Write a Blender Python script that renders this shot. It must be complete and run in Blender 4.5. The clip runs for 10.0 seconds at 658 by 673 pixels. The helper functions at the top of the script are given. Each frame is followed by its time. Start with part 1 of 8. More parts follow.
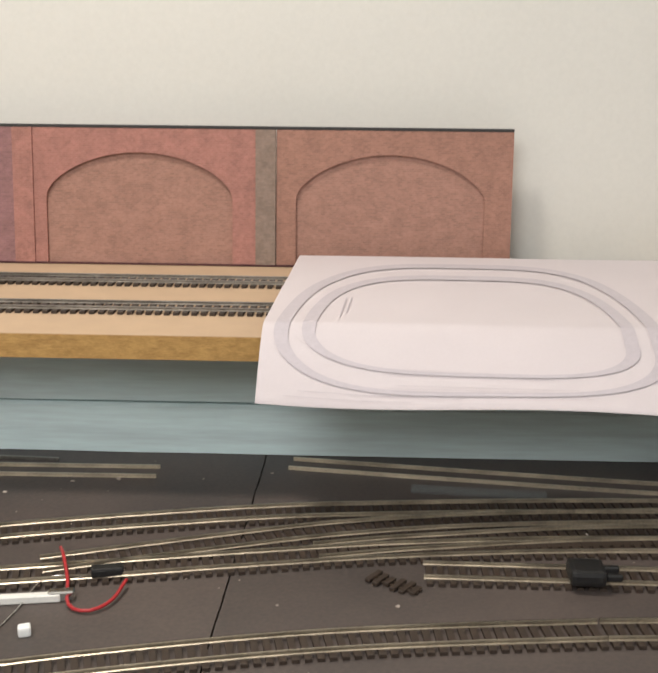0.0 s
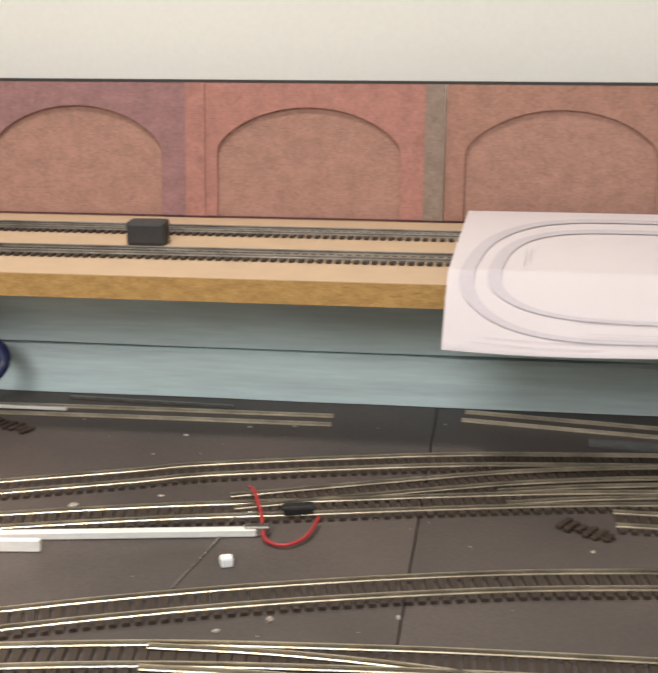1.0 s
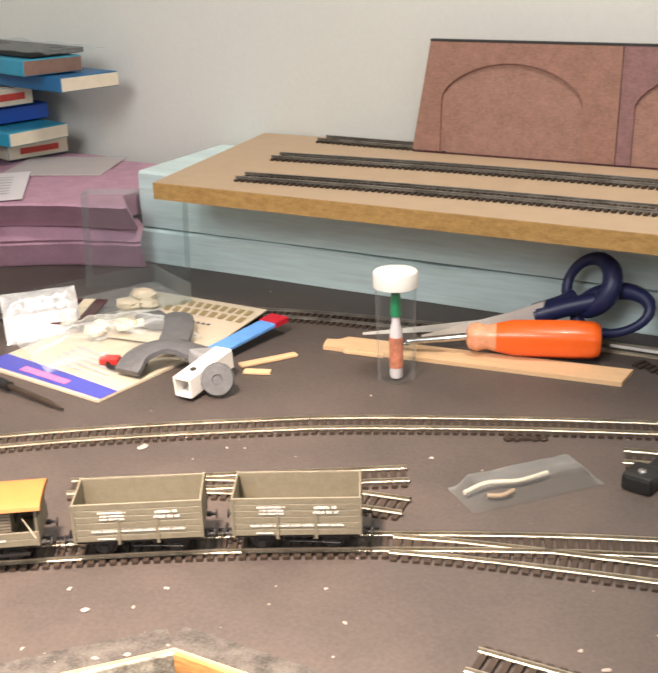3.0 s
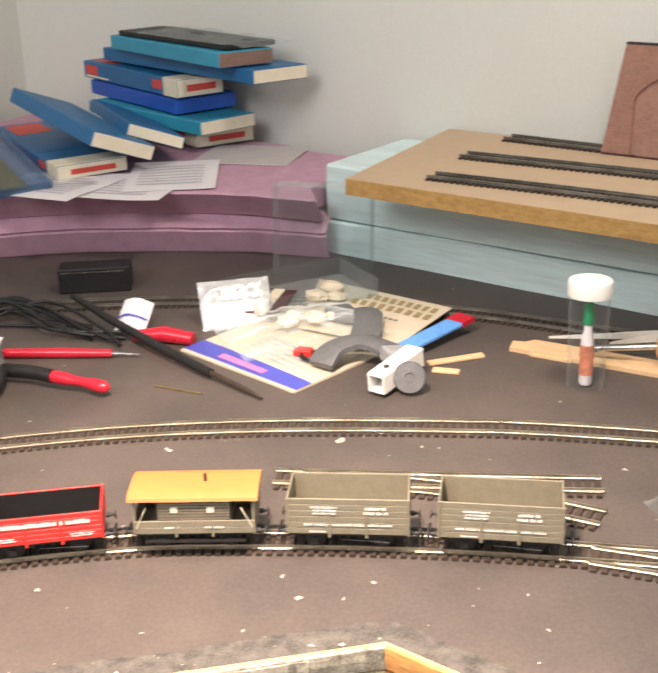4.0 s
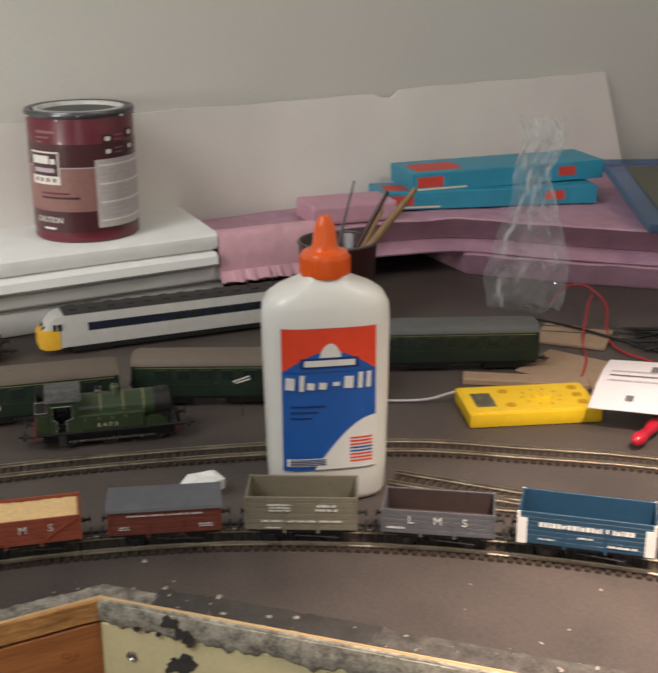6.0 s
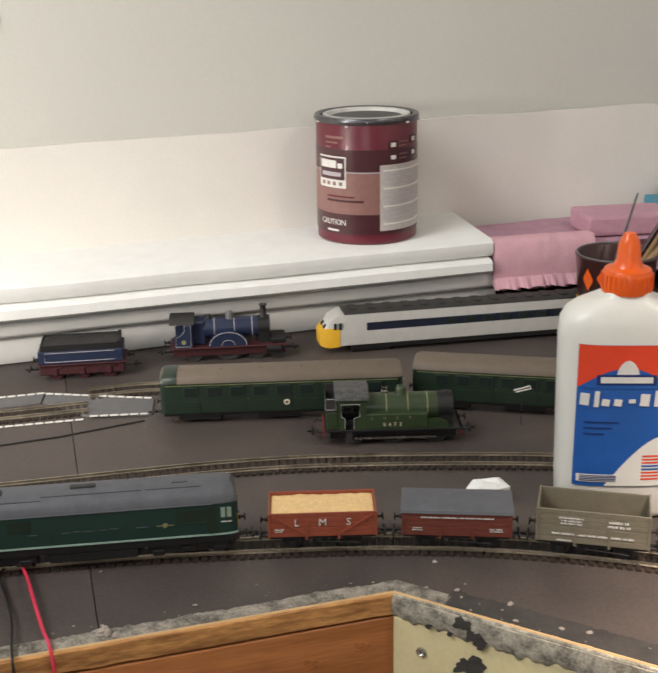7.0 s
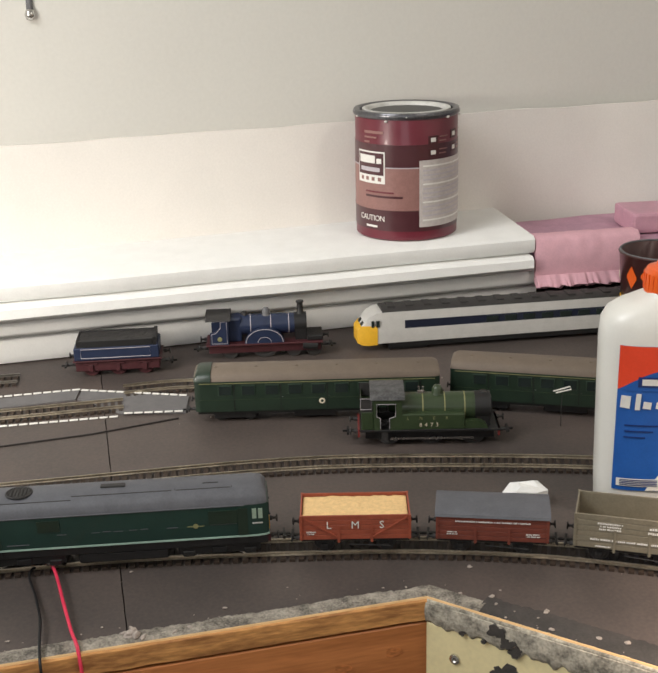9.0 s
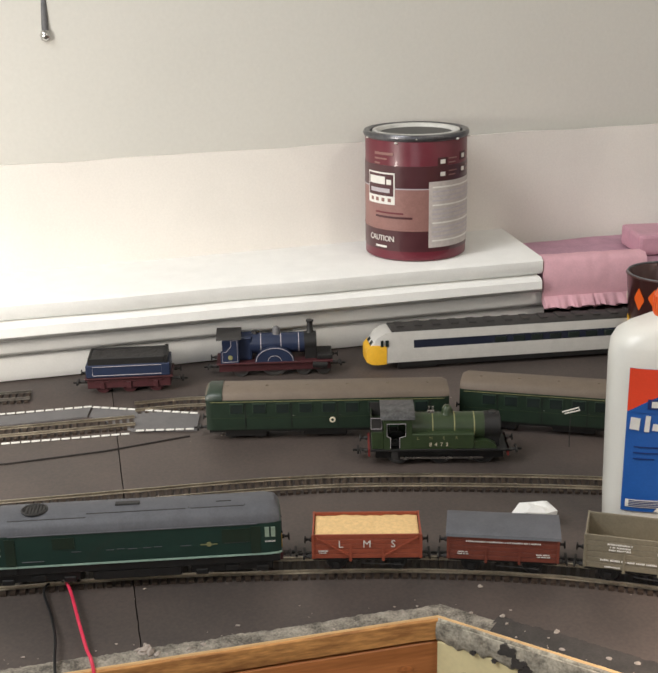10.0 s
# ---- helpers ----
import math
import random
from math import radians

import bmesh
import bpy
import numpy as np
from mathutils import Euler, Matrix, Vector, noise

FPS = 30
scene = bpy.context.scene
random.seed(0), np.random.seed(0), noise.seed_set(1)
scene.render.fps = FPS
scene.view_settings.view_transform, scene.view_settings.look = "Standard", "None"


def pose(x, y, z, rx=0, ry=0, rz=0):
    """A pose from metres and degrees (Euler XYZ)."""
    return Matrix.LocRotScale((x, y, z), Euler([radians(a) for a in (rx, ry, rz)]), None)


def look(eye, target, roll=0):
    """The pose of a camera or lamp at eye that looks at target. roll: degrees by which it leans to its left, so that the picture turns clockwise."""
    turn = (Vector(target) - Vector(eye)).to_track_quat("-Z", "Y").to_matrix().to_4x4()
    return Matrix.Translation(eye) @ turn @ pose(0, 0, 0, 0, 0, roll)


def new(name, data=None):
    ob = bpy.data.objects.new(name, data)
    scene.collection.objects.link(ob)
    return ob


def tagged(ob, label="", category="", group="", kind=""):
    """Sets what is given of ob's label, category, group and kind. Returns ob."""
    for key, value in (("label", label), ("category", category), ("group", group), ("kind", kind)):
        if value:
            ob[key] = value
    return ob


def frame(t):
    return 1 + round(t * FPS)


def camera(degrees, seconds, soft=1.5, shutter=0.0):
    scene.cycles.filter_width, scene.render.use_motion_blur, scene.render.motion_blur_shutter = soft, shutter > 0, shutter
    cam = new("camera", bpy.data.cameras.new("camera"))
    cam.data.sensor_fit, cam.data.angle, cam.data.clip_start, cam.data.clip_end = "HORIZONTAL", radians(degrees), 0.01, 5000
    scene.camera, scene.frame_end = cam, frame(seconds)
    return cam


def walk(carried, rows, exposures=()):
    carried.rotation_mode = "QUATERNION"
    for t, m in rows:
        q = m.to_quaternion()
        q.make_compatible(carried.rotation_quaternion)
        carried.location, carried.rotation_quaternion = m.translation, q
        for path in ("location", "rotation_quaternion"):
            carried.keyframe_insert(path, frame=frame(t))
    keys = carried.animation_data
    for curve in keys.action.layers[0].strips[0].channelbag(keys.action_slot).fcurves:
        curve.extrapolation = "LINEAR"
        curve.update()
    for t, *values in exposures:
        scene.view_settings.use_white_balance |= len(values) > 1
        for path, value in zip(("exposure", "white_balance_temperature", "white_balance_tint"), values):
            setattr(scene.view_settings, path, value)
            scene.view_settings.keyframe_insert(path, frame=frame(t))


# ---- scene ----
cam = camera(32.29, 10.0, soft=1.9, shutter=0.3)
PATH = [
    (0, (0.5264, 0.0176, 0.2959), (0.5108, 0.5004, 0.1669), 0.49),
    (0.2, (0.5202, 0.0163, 0.2882), (0.5029, 0.4974, 0.1541), 0.49),
    (0.5, (0.5110, 0.0143, 0.2766), (0.4861, 0.4930, 0.1347), 0.48),
    (1, (0.4762, 0.0058, 0.2747), (0.4162, 0.4831, 0.1384), 0.01),
    (1.5, (0.4291, -0.0023, 0.2739), (0.3276, 0.4642, 0.1252), -0.48),
    (2, (0.3835, -0.0688, 0.3055), (0.2397, 0.3820, 0.1440), 0.08),
    (2.5, (0.3704, -0.1083, 0.3299), (0.1739, 0.3189, 0.1598), -0.96),
    (2.7, (0.3696, -0.1142, 0.3350), (0.1518, 0.3019, 0.1636), -1.55),
    (3.8, (0.3279, -0.1514, 0.3622), (0.0594, 0.2295, 0.1811), -1.65),
    (4, (0.3317, -0.1608, 0.3691), (0.0470, 0.2078, 0.1870), -1.76),
    (4.5, (0.3219, -0.1765, 0.3698), (-0.0078, 0.1550, 0.1926), -1.51),
    (5, (0.2994, -0.1972, 0.3741), (-0.0733, 0.0886, 0.2026), -1.33),
    (5.5, (0.3041, -0.2342, 0.3754), (-0.1060, -0.0013, 0.2095), -0.73),
    (6, (0.2959, -0.2655, 0.3734), (-0.1390, -0.0795, 0.2113), -0.40),
    (6.2, (0.3027, -0.2768, 0.3761), (-0.1415, -0.1139, 0.2145), -0.71),
    (7.3, (0.2911, -0.3243, 0.3882), (-0.1747, -0.2414, 0.2264), -1.13),
    (7.5, (0.2903, -0.3222, 0.3874), (-0.1760, -0.2413, 0.2260), -1.26),
    (8, (0.2864, -0.3179, 0.3866), (-0.1800, -0.2404, 0.2238), -1.46),
    (8.5, (0.2832, -0.3127, 0.3862), (-0.1830, -0.2366, 0.2222), -1.45),
    (9, (0.2818, -0.3098, 0.3862), (-0.1846, -0.2358, 0.2220), -1.46),
    (9.5, (0.2844, -0.3160, 0.3878), (-0.1833, -0.2429, 0.2268), -1.21),
    (10, (0.2880, -0.3182, 0.3921), (-0.1808, -0.2446, 0.2346), -1.08),
]
walk(cam, [(t, look(eye, target, roll)) for t, eye, target, roll in PATH], [(0.0, 0.37), (0.5, 0.33), (1.0, 0.45), (1.5, 0.50), (2.4, 0.40), (3.8, 0.30), (4.55, 0.12), (4.95, -0.30), (5.5, -0.38), (6.2, -0.46), (7.3, 0.0), (10.0, 0.0)])

# ---- world and lights: a windowless room lit by ceiling lamps, with an added side fill ----
world = bpy.data.worlds.new("room")
scene.world = world
world.use_nodes = True
world.node_tree.nodes["Background"].inputs[0].default_value = (0.9, 0.92, 1.0, 1)
world.node_tree.nodes["Background"].inputs[1].default_value = 0.03


def area_lamp(name, eye, target, size, power, colour):
    data = bpy.data.lights.new(name, "AREA")
    data.shape, data.size, data.energy, data.color = "DISK", size, power, colour
    ob = new(name, data)
    ob.matrix_world = look(eye, target)
    return ob


area_lamp("lamp_warm", (0.22, 0.50, 1.05), (0.22, 0.62, 0.0), 0.16, 5.3, (1.0, 0.92, 0.83))
area_lamp("ceiling_lamp", (0.0, -1.22, 1.33), (0.1, 0.7, 0.05), 1.0, 22, (0.97, 0.98, 0.99))
# added pale fill from the right; the room has no window there
area_lamp("window_light", (1.60, -0.75, 0.72), (-0.5, 0.1, 0.1), 0.8, 3.5, (0.97, 0.97, 1.0))


def spot_lamp(name, eye, target, power, colour, cone, blend, size):
    data = bpy.data.lights.new(name, "SPOT")
    data.energy, data.color, data.spot_size, data.spot_blend, data.shadow_soft_size = power, colour, radians(cone), blend, size
    new(name, data).matrix_world = look(eye, target)


spot_lamp("yard_lamp", (-0.36, -0.86, 0.28), (-0.90, -0.36, 0.09), 14.5, (1.0, 0.93, 0.84), 78, 0.8, 0.08)
spot_lamp("work_lamp", (0.04, 0.08, 0.62), (-0.07, 0.24, 0.0), 60.0, (1.0, 0.80, 0.66), 73, 0.95, 0.04)

# ---- materials ----


def rgb(r, g, b):
    """Linear colour from screen values 0 to 255."""
    out = []
    for v in (r, g, b):
        v /= 255
        out.append(v / 12.92 if v <= 0.04045 else ((v + 0.055) / 1.055) ** 2.4)
    return (*out, 1)


def material(name, colour, rough=0.5, metal=0.0, vary=0.12, size=0.01, bump=0.1, grain=0.0015, tint=None, streak=None, coat=0.0, spec=0.5, blotch=0.06):
    """A surface with a coarse and a fine variation of colour, roughness and relief; sizes in metres.
    streak: stretches the pattern along one axis, for wood."""
    m = bpy.data.materials.new(name)
    m.use_nodes = True
    n, l = m.node_tree.nodes, m.node_tree.links
    p = n["Principled BSDF"]
    p.inputs["Metallic"].default_value = metal
    p.inputs["Coat Weight"].default_value = coat
    p.inputs["Specular IOR Level"].default_value = spec
    tc = n.new("ShaderNodeTexCoord")
    mp = n.new("ShaderNodeMapping")
    l.new(tc.outputs["Object"], mp.inputs["Vector"])
    if streak:
        mp.inputs["Scale"].default_value = streak
    info = n.new("ShaderNodeObjectInfo")
    off = n.new("ShaderNodeVectorMath")
    off.operation = "ADD"
    l.new(mp.outputs[0], off.inputs[0])
    l.new(info.outputs["Random"], off.inputs[1])
    big, fine = n.new("ShaderNodeTexNoise"), n.new("ShaderNodeTexNoise")
    big.inputs["Scale"].default_value, fine.inputs["Scale"].default_value = 1 / size, 1 / grain
    big.inputs["Detail"].default_value, fine.inputs["Detail"].default_value = 4, 3
    for t in (big, fine):
        l.new(off.outputs[0], t.inputs["Vector"])
    add = n.new("ShaderNodeMath")
    add.operation = "MULTIPLY_ADD"
    add.inputs[1].default_value = 0.6
    l.new(fine.outputs["Fac"], add.inputs[0])
    half = n.new("ShaderNodeMath")
    half.operation = "MULTIPLY_ADD"
    half.inputs[1].default_value = 0.9
    half.inputs[2].default_value = -0.25
    l.new(big.outputs["Fac"], half.inputs[0])
    l.new(half.outputs[0], add.inputs[2])
    ramp = n.new("ShaderNodeValToRGB")
    lo = [c * (1 - vary) for c in colour[:3]]
    hi = [min(1, c * (1 + vary)) for c in (tint or colour)[:3]]
    ramp.color_ramp.elements[0].position, ramp.color_ramp.elements[0].color = 0.3, (*lo, 1)
    ramp.color_ramp.elements[1].position, ramp.color_ramp.elements[1].color = 0.7, (*hi, 1)
    l.new(add.outputs[0], ramp.inputs[0])
    l.new(ramp.outputs[0], p.inputs["Base Color"])
    rr = n.new("ShaderNodeMapRange")
    rr.inputs["To Min"].default_value, rr.inputs["To Max"].default_value = max(0.02, rough - 0.08), min(1, rough + 0.1)
    l.new(big.outputs["Fac"], rr.inputs["Value"])
    l.new(rr.outputs[0], p.inputs["Roughness"])
    if bump:
        b = n.new("ShaderNodeBump")
        b.inputs["Strength"].default_value, b.inputs["Distance"].default_value = bump, grain * 0.4
        l.new(add.outputs[0], b.inputs["Height"])
        l.new(b.outputs[0], p.inputs["Normal"])
    return m


def clear(name, colour=(0.95, 0.97, 0.97, 1), rough=0.06, see=0.85, crease=90, depth=0.3, gloss=1.5, body=1.0, edge=0.4):
    """Thin clear plastic: mostly see-through, with gloss on top."""
    m = bpy.data.materials.new(name)
    m.use_nodes = True
    n, l = m.node_tree.nodes, m.node_tree.links
    p, out = n["Principled BSDF"], n["Material Output"]
    p.inputs["Base Color"].default_value = (colour[0] * body, colour[1] * body, colour[2] * body, 1)
    p.inputs["Roughness"].default_value = rough
    p.inputs["IOR"].default_value = gloss
    tr, mix = n.new("ShaderNodeBsdfTransparent"), n.new("ShaderNodeMixShader")
    tr.inputs[0].default_value = colour
    fr = n.new("ShaderNodeLayerWeight")
    fr.inputs[0].default_value = 0.5
    pw = n.new("ShaderNodeMath")
    pw.operation = "POWER"
    pw.inputs[1].default_value = 3.0
    l.new(fr.outputs["Facing"], pw.inputs[0])
    mx = n.new("ShaderNodeMath")
    mx.operation = "MULTIPLY_ADD"
    mx.inputs[1].default_value, mx.inputs[2].default_value = edge, 1 - see
    tcx, nz, bp = n.new("ShaderNodeTexCoord"), n.new("ShaderNodeTexNoise"), n.new("ShaderNodeBump")
    nz.inputs["Scale"].default_value = crease
    nz.inputs["Detail"].default_value = 3
    bp.inputs["Strength"].default_value, bp.inputs["Distance"].default_value = depth, 0.002
    l.new(tcx.outputs["Object"], nz.inputs["Vector"])
    l.new(nz.outputs["Fac"], bp.inputs["Height"])
    l.new(bp.outputs[0], p.inputs["Normal"])
    l.new(bp.outputs[0], fr.inputs["Normal"])
    l.new(pw.outputs[0], mx.inputs[0])
    l.new(mx.outputs[0], mix.inputs[0])
    l.new(tr.outputs[0], mix.inputs[1])
    l.new(p.outputs[0], mix.inputs[2])
    l.new(mix.outputs[0], out.inputs[0])
    return m


def brickwork(name, a, b, mortar):
    """Printed brick paper: courses about one millimetre high."""
    m = material(name, a, 0.75, vary=0.36, size=0.012, bump=0.35, grain=0.0032, tint=[min(1, c * 1.25) for c in b])
    n, l = m.node_tree.nodes, m.node_tree.links
    p = n["Principled BSDF"]
    old = p.inputs["Base Color"].links[0].from_socket
    tc, sep, com = n.new("ShaderNodeTexCoord"), n.new("ShaderNodeSeparateXYZ"), n.new("ShaderNodeCombineXYZ")
    l.new(tc.outputs["Object"], sep.inputs[0])
    l.new(sep.outputs["X"], com.inputs["X"])
    l.new(sep.outputs["Z"], com.inputs["Y"])
    br = n.new("ShaderNodeTexBrick")
    l.new(com.outputs[0], br.inputs["Vector"])
    br.inputs["Scale"].default_value = 1.0
    br.inputs["Brick Width"].default_value, br.inputs["Row Height"].default_value = 0.0036, 0.00145
    br.inputs["Mortar Size"].default_value = 0.00014
    br.inputs["Color1"].default_value, br.inputs["Color2"].default_value, br.inputs["Mortar"].default_value = a, b, mortar
    mix = n.new("ShaderNodeMix")
    mix.data_type, mix.blend_type = "RGBA", "MIX"
    mix.inputs["Factor"].default_value = 0.5
    l.new(old, mix.inputs["A"])
    l.new(br.outputs["Color"], mix.inputs["B"])
    l.new(mix.outputs["Result"], p.inputs["Base Color"])
    return m


WALL = material("wall_paint", rgb(212, 210, 203), 0.7, vary=0.03, size=0.4, bump=0.05, grain=0.004)
CEIL = material("ceiling_paint", rgb(225, 222, 215), 0.8, vary=0.03, size=0.4)
FLOORM = material("floor_concrete", rgb(120, 115, 108), 0.8, vary=0.15, size=0.2, grain=0.01)
BOARD = material("board_paint", rgb(75, 68, 65), 0.55, vary=0.12, size=0.09, bump=0.06, grain=0.0025, tint=rgb(85, 75, 70))
JOINT = material("joint_dark", rgb(35, 30, 28), 0.9)
PLASTER = material("plaster_edge", rgb(108, 101, 92), 0.9, vary=0.38, size=0.009, bump=0.8, grain=0.0014, tint=rgb(146, 139, 127))
PINE = material("pine_orange", rgb(178, 110, 60), 0.5, vary=0.14, size=0.012, bump=0.08, grain=0.002, tint=rgb(192, 124, 72), streak=(0.1, 1, 1))
PINE_EDGE = material("pine_edge", rgb(174, 118, 67), 0.65, vary=0.24, size=0.006, bump=0.6, grain=0.0016, tint=rgb(202, 148, 88), streak=(0.2, 1, 1))
PINE_LINE = material("bare_pine_line", rgb(222, 184, 132), 0.6, vary=0.12, size=0.01, streak=(0.2, 1, 1))
FILLER = material("filler", rgb(138, 132, 119), 0.9, vary=0.35, size=0.008, bump=0.8, grain=0.0016, tint=rgb(172, 165, 150))
SMEAR = material("grey_smear", rgb(66, 62, 59), 0.75, vary=0.25, size=0.012, bump=0.4, grain=0.0016)
GREY_FILL = material("grey_filler", rgb(72, 67, 63), 0.85, vary=0.3, size=0.011, bump=0.6, grain=0.0016, tint=rgb(88, 83, 78))
CREAM = material("cream_board", rgb(228, 214, 166), 0.6, vary=0.06, size=0.03, bump=0.2, grain=0.003)
TAR = material("tar_patch", rgb(64, 61, 58), 0.8, vary=0.3, size=0.006)
SLEEPER = material("sleeper_plastic", rgb(54, 42, 33), 0.6, vary=0.2, size=0.004)
RAIL = material("rail_nickel", (0.56, 0.50, 0.40, 1), 0.38, metal=1.0, vary=0.22, size=0.02, bump=0.0)
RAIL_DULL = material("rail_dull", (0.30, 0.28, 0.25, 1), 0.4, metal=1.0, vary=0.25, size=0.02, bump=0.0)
MDF = material("mdf_face", rgb(184, 158, 130), 0.7, vary=0.05, size=0.02, bump=0.05, grain=0.001)
MDF_EDGE = material("mdf_edge", rgb(172, 132, 76), 0.85, vary=0.13, size=0.005, bump=0.6, grain=0.0018, tint=rgb(180, 142, 85), streak=(0.6, 1, 1.4))
FOAM_BLUE = material("foam_blue", rgb(202, 217, 217), 0.75, vary=0.1, size=0.022, bump=0.15, grain=0.003, tint=rgb(204, 222, 221), streak=(0.08, 1, 1))
FOAM_WHITE = material("foam_white", rgb(238, 238, 235), 0.75, vary=0.03, size=0.02, bump=0.2, grain=0.002)
FOAM_PINK = material("foam_pink", rgb(184, 142, 160), 0.75, vary=0.12, size=0.02, bump=0.2, grain=0.002)
# same pink foam made paler: the warm light on the offcut is in this colour
FOAM_PINK_LIT = material("foam_pink_lit", rgb(214, 167, 178), 0.8, vary=0.06, size=0.012, bump=0.2, grain=0.002)
SHEET = material("white_board", rgb(232, 227, 220), 0.7, vary=0.04, size=0.1, bump=0.05, grain=0.002)
PLANPAPER = material("plan_paper", rgb(202, 193, 195), 0.7, vary=0.02, size=0.05, bump=0.02)
PAPER = material("paper", rgb(222, 214, 216), 0.7, vary=0.02, size=0.05, bump=0.02)
PRINT = material("print_grey", rgb(184, 177, 182), 0.7, vary=0.08, size=0.004)
PRINT_DARK = material("print_dark", rgb(110, 106, 110), 0.7, vary=0.1, size=0.003)
BRICK_RED = brickwork("brick_red", rgb(166, 114, 102), rgb(142, 97, 88), rgb(164, 126, 113))
BRICK_PURPLE = brickwork("brick_purple", rgb(146, 106, 103), rgb(122, 87, 88), rgb(142, 112, 108))
BRICK_BROWN = brickwork("brick_brown", rgb(160, 116, 99), rgb(132, 96, 83), rgb(156, 122, 106))
BRICK_GREY = brickwork("brick_grey", rgb(140, 118, 104), rgb(118, 102, 92), rgb(125, 110, 98))
BRICK_FILL = brickwork("brick_fill", rgb(166, 122, 106), rgb(134, 100, 88), rgb(158, 126, 110))
GREEN = material("loco_green", rgb(28, 55, 48), 0.38, vary=0.08, size=0.01, bump=0.02, coat=0.15)
ROOF_GREY = material("roof_grey", rgb(92, 93, 98), 0.6, vary=0.12, size=0.008)
BLACK = material("black_plastic", rgb(26, 25, 25), 0.5, vary=0.2, size=0.004)
DARK = material("dark_shadow_grey", rgb(48, 46, 45), 0.6, vary=0.15, size=0.004)
STEEL = material("steel", (0.56, 0.55, 0.53, 1), 0.25, metal=1.0, vary=0.08, size=0.01, bump=0)
WHITE = material("white_paint", rgb(226, 224, 218), 0.5, vary=0.04, size=0.005)
YELLOW = material("yellow_paint", rgb(224, 172, 46), 0.45, vary=0.06, size=0.006)
SAND = material("yellow_load", rgb(228, 192, 136), 0.9, vary=0.1, size=0.003, bump=0.6, grain=0.0012)
BAUXITE = material("wagon_bauxite", rgb(150, 74, 52), 0.5, vary=0.1, size=0.006)
RUST = material("wagon_rust", rgb(112, 55, 42), 0.5, vary=0.12, size=0.006)
OLIVE = material("wagon_olive", rgb(120, 113, 96), 0.55, vary=0.1, size=0.006)
WGREY = material("wagon_grey", rgb(92, 92, 96), 0.55, vary=0.1, size=0.006)
WBLUE = material("wagon_blue", rgb(34, 68, 92), 0.5, vary=0.1, size=0.006)
WRED = material("wagon_red", rgb(190, 48, 44), 0.45, vary=0.08, size=0.006)
BROWN_IN = material("wagon_inside", rgb(62, 46, 42), 0.7, vary=0.15, size=0.006)
CREAMROOF = material("brake_roof", rgb(172, 112, 60), 0.5, vary=0.06, size=0.01)
COACH = material("coach_green", rgb(30, 46, 34), 0.42, vary=0.14, size=0.01, coat=0.1)
FRAME_GREEN = material("window_frame_green", rgb(38, 56, 42), 0.45, vary=0.1, size=0.006)
COACHROOF = material("coach_roof", rgb(108, 96, 84), 0.65, vary=0.1, size=0.015)
GLASSD = material("window_dark", rgb(36, 44, 42), 0.15, vary=0.1, size=0.01, bump=0)
# pale pane colour of the diesel's cab side windows
GLASSL = material("window_light", rgb(150, 168, 150), 0.2, vary=0.1, size=0.004, bump=0)
ENGINE_GREEN = material("engine_green", rgb(50, 64, 40), 0.35, vary=0.1, size=0.008, coat=0.15)
ENGINE_BLUE = material("engine_blue", rgb(31, 42, 68), 0.42, vary=0.1, size=0.008, coat=0.15)
MAROON = material("frame_maroon", rgb(70, 32, 36), 0.5, vary=0.15, size=0.005)
REDP = material("red_plastic", rgb(186, 30, 50), 0.3, vary=0.06, size=0.01, coat=0.2)
ORANGE = material("orange_plastic", rgb(240, 100, 30), 0.32, vary=0.04, size=0.01, coat=0.2)
ORANGE_IN = material("orange_clear", rgb(226, 158, 122), 0.25, vary=0.08, size=0.006)
NAVY = material("navy_plastic", rgb(38, 44, 84), 0.4, vary=0.1, size=0.01)
APTBLUE = material("stripe_blue", rgb(28, 33, 50), 0.35, vary=0.08, size=0.01)
APTWHITE = material("apt_white", rgb(192, 190, 185), 0.4, vary=0.05, size=0.01)
GLUEW = material("bottle_white", rgb(232, 230, 222), 0.35, vary=0.02, size=0.02, bump=0.02, coat=0.2)
LBLUE = material("label_blue", rgb(38, 92, 170), 0.35, vary=0.08, size=0.02, bump=0.0)
LNAVY = material("label_navy", rgb(30, 52, 110), 0.35, bump=0)
LRED = material("label_red", rgb(232, 74, 44), 0.35, vary=0.04, bump=0)
CANRED = material("can_burgundy", rgb(102, 32, 46), 0.34, vary=0.08, size=0.02, bump=0, coat=0.15)
CANDARK = material("can_dark", rgb(72, 34, 40), 0.35, vary=0.05, bump=0, coat=0.3)
CANTAN = material("can_tan", rgb(142, 104, 98), 0.4, vary=0.08, size=0.006, bump=0)
CANLABEL = material("can_sticker", rgb(190, 182, 178), 0.6, vary=0.1, size=0.006, bump=0.02)
TIN = material("tin_rim", (0.13, 0.13, 0.14, 1), 0.3, metal=0.8, vary=0.2, size=0.006)
BOXBLUE = material("box_blue", rgb(30, 98, 146), 0.45, vary=0.1, size=0.03, bump=0.02)
BOXTEAL = material("box_teal", rgb(50, 144, 172), 0.45, vary=0.1, size=0.03, bump=0.02)
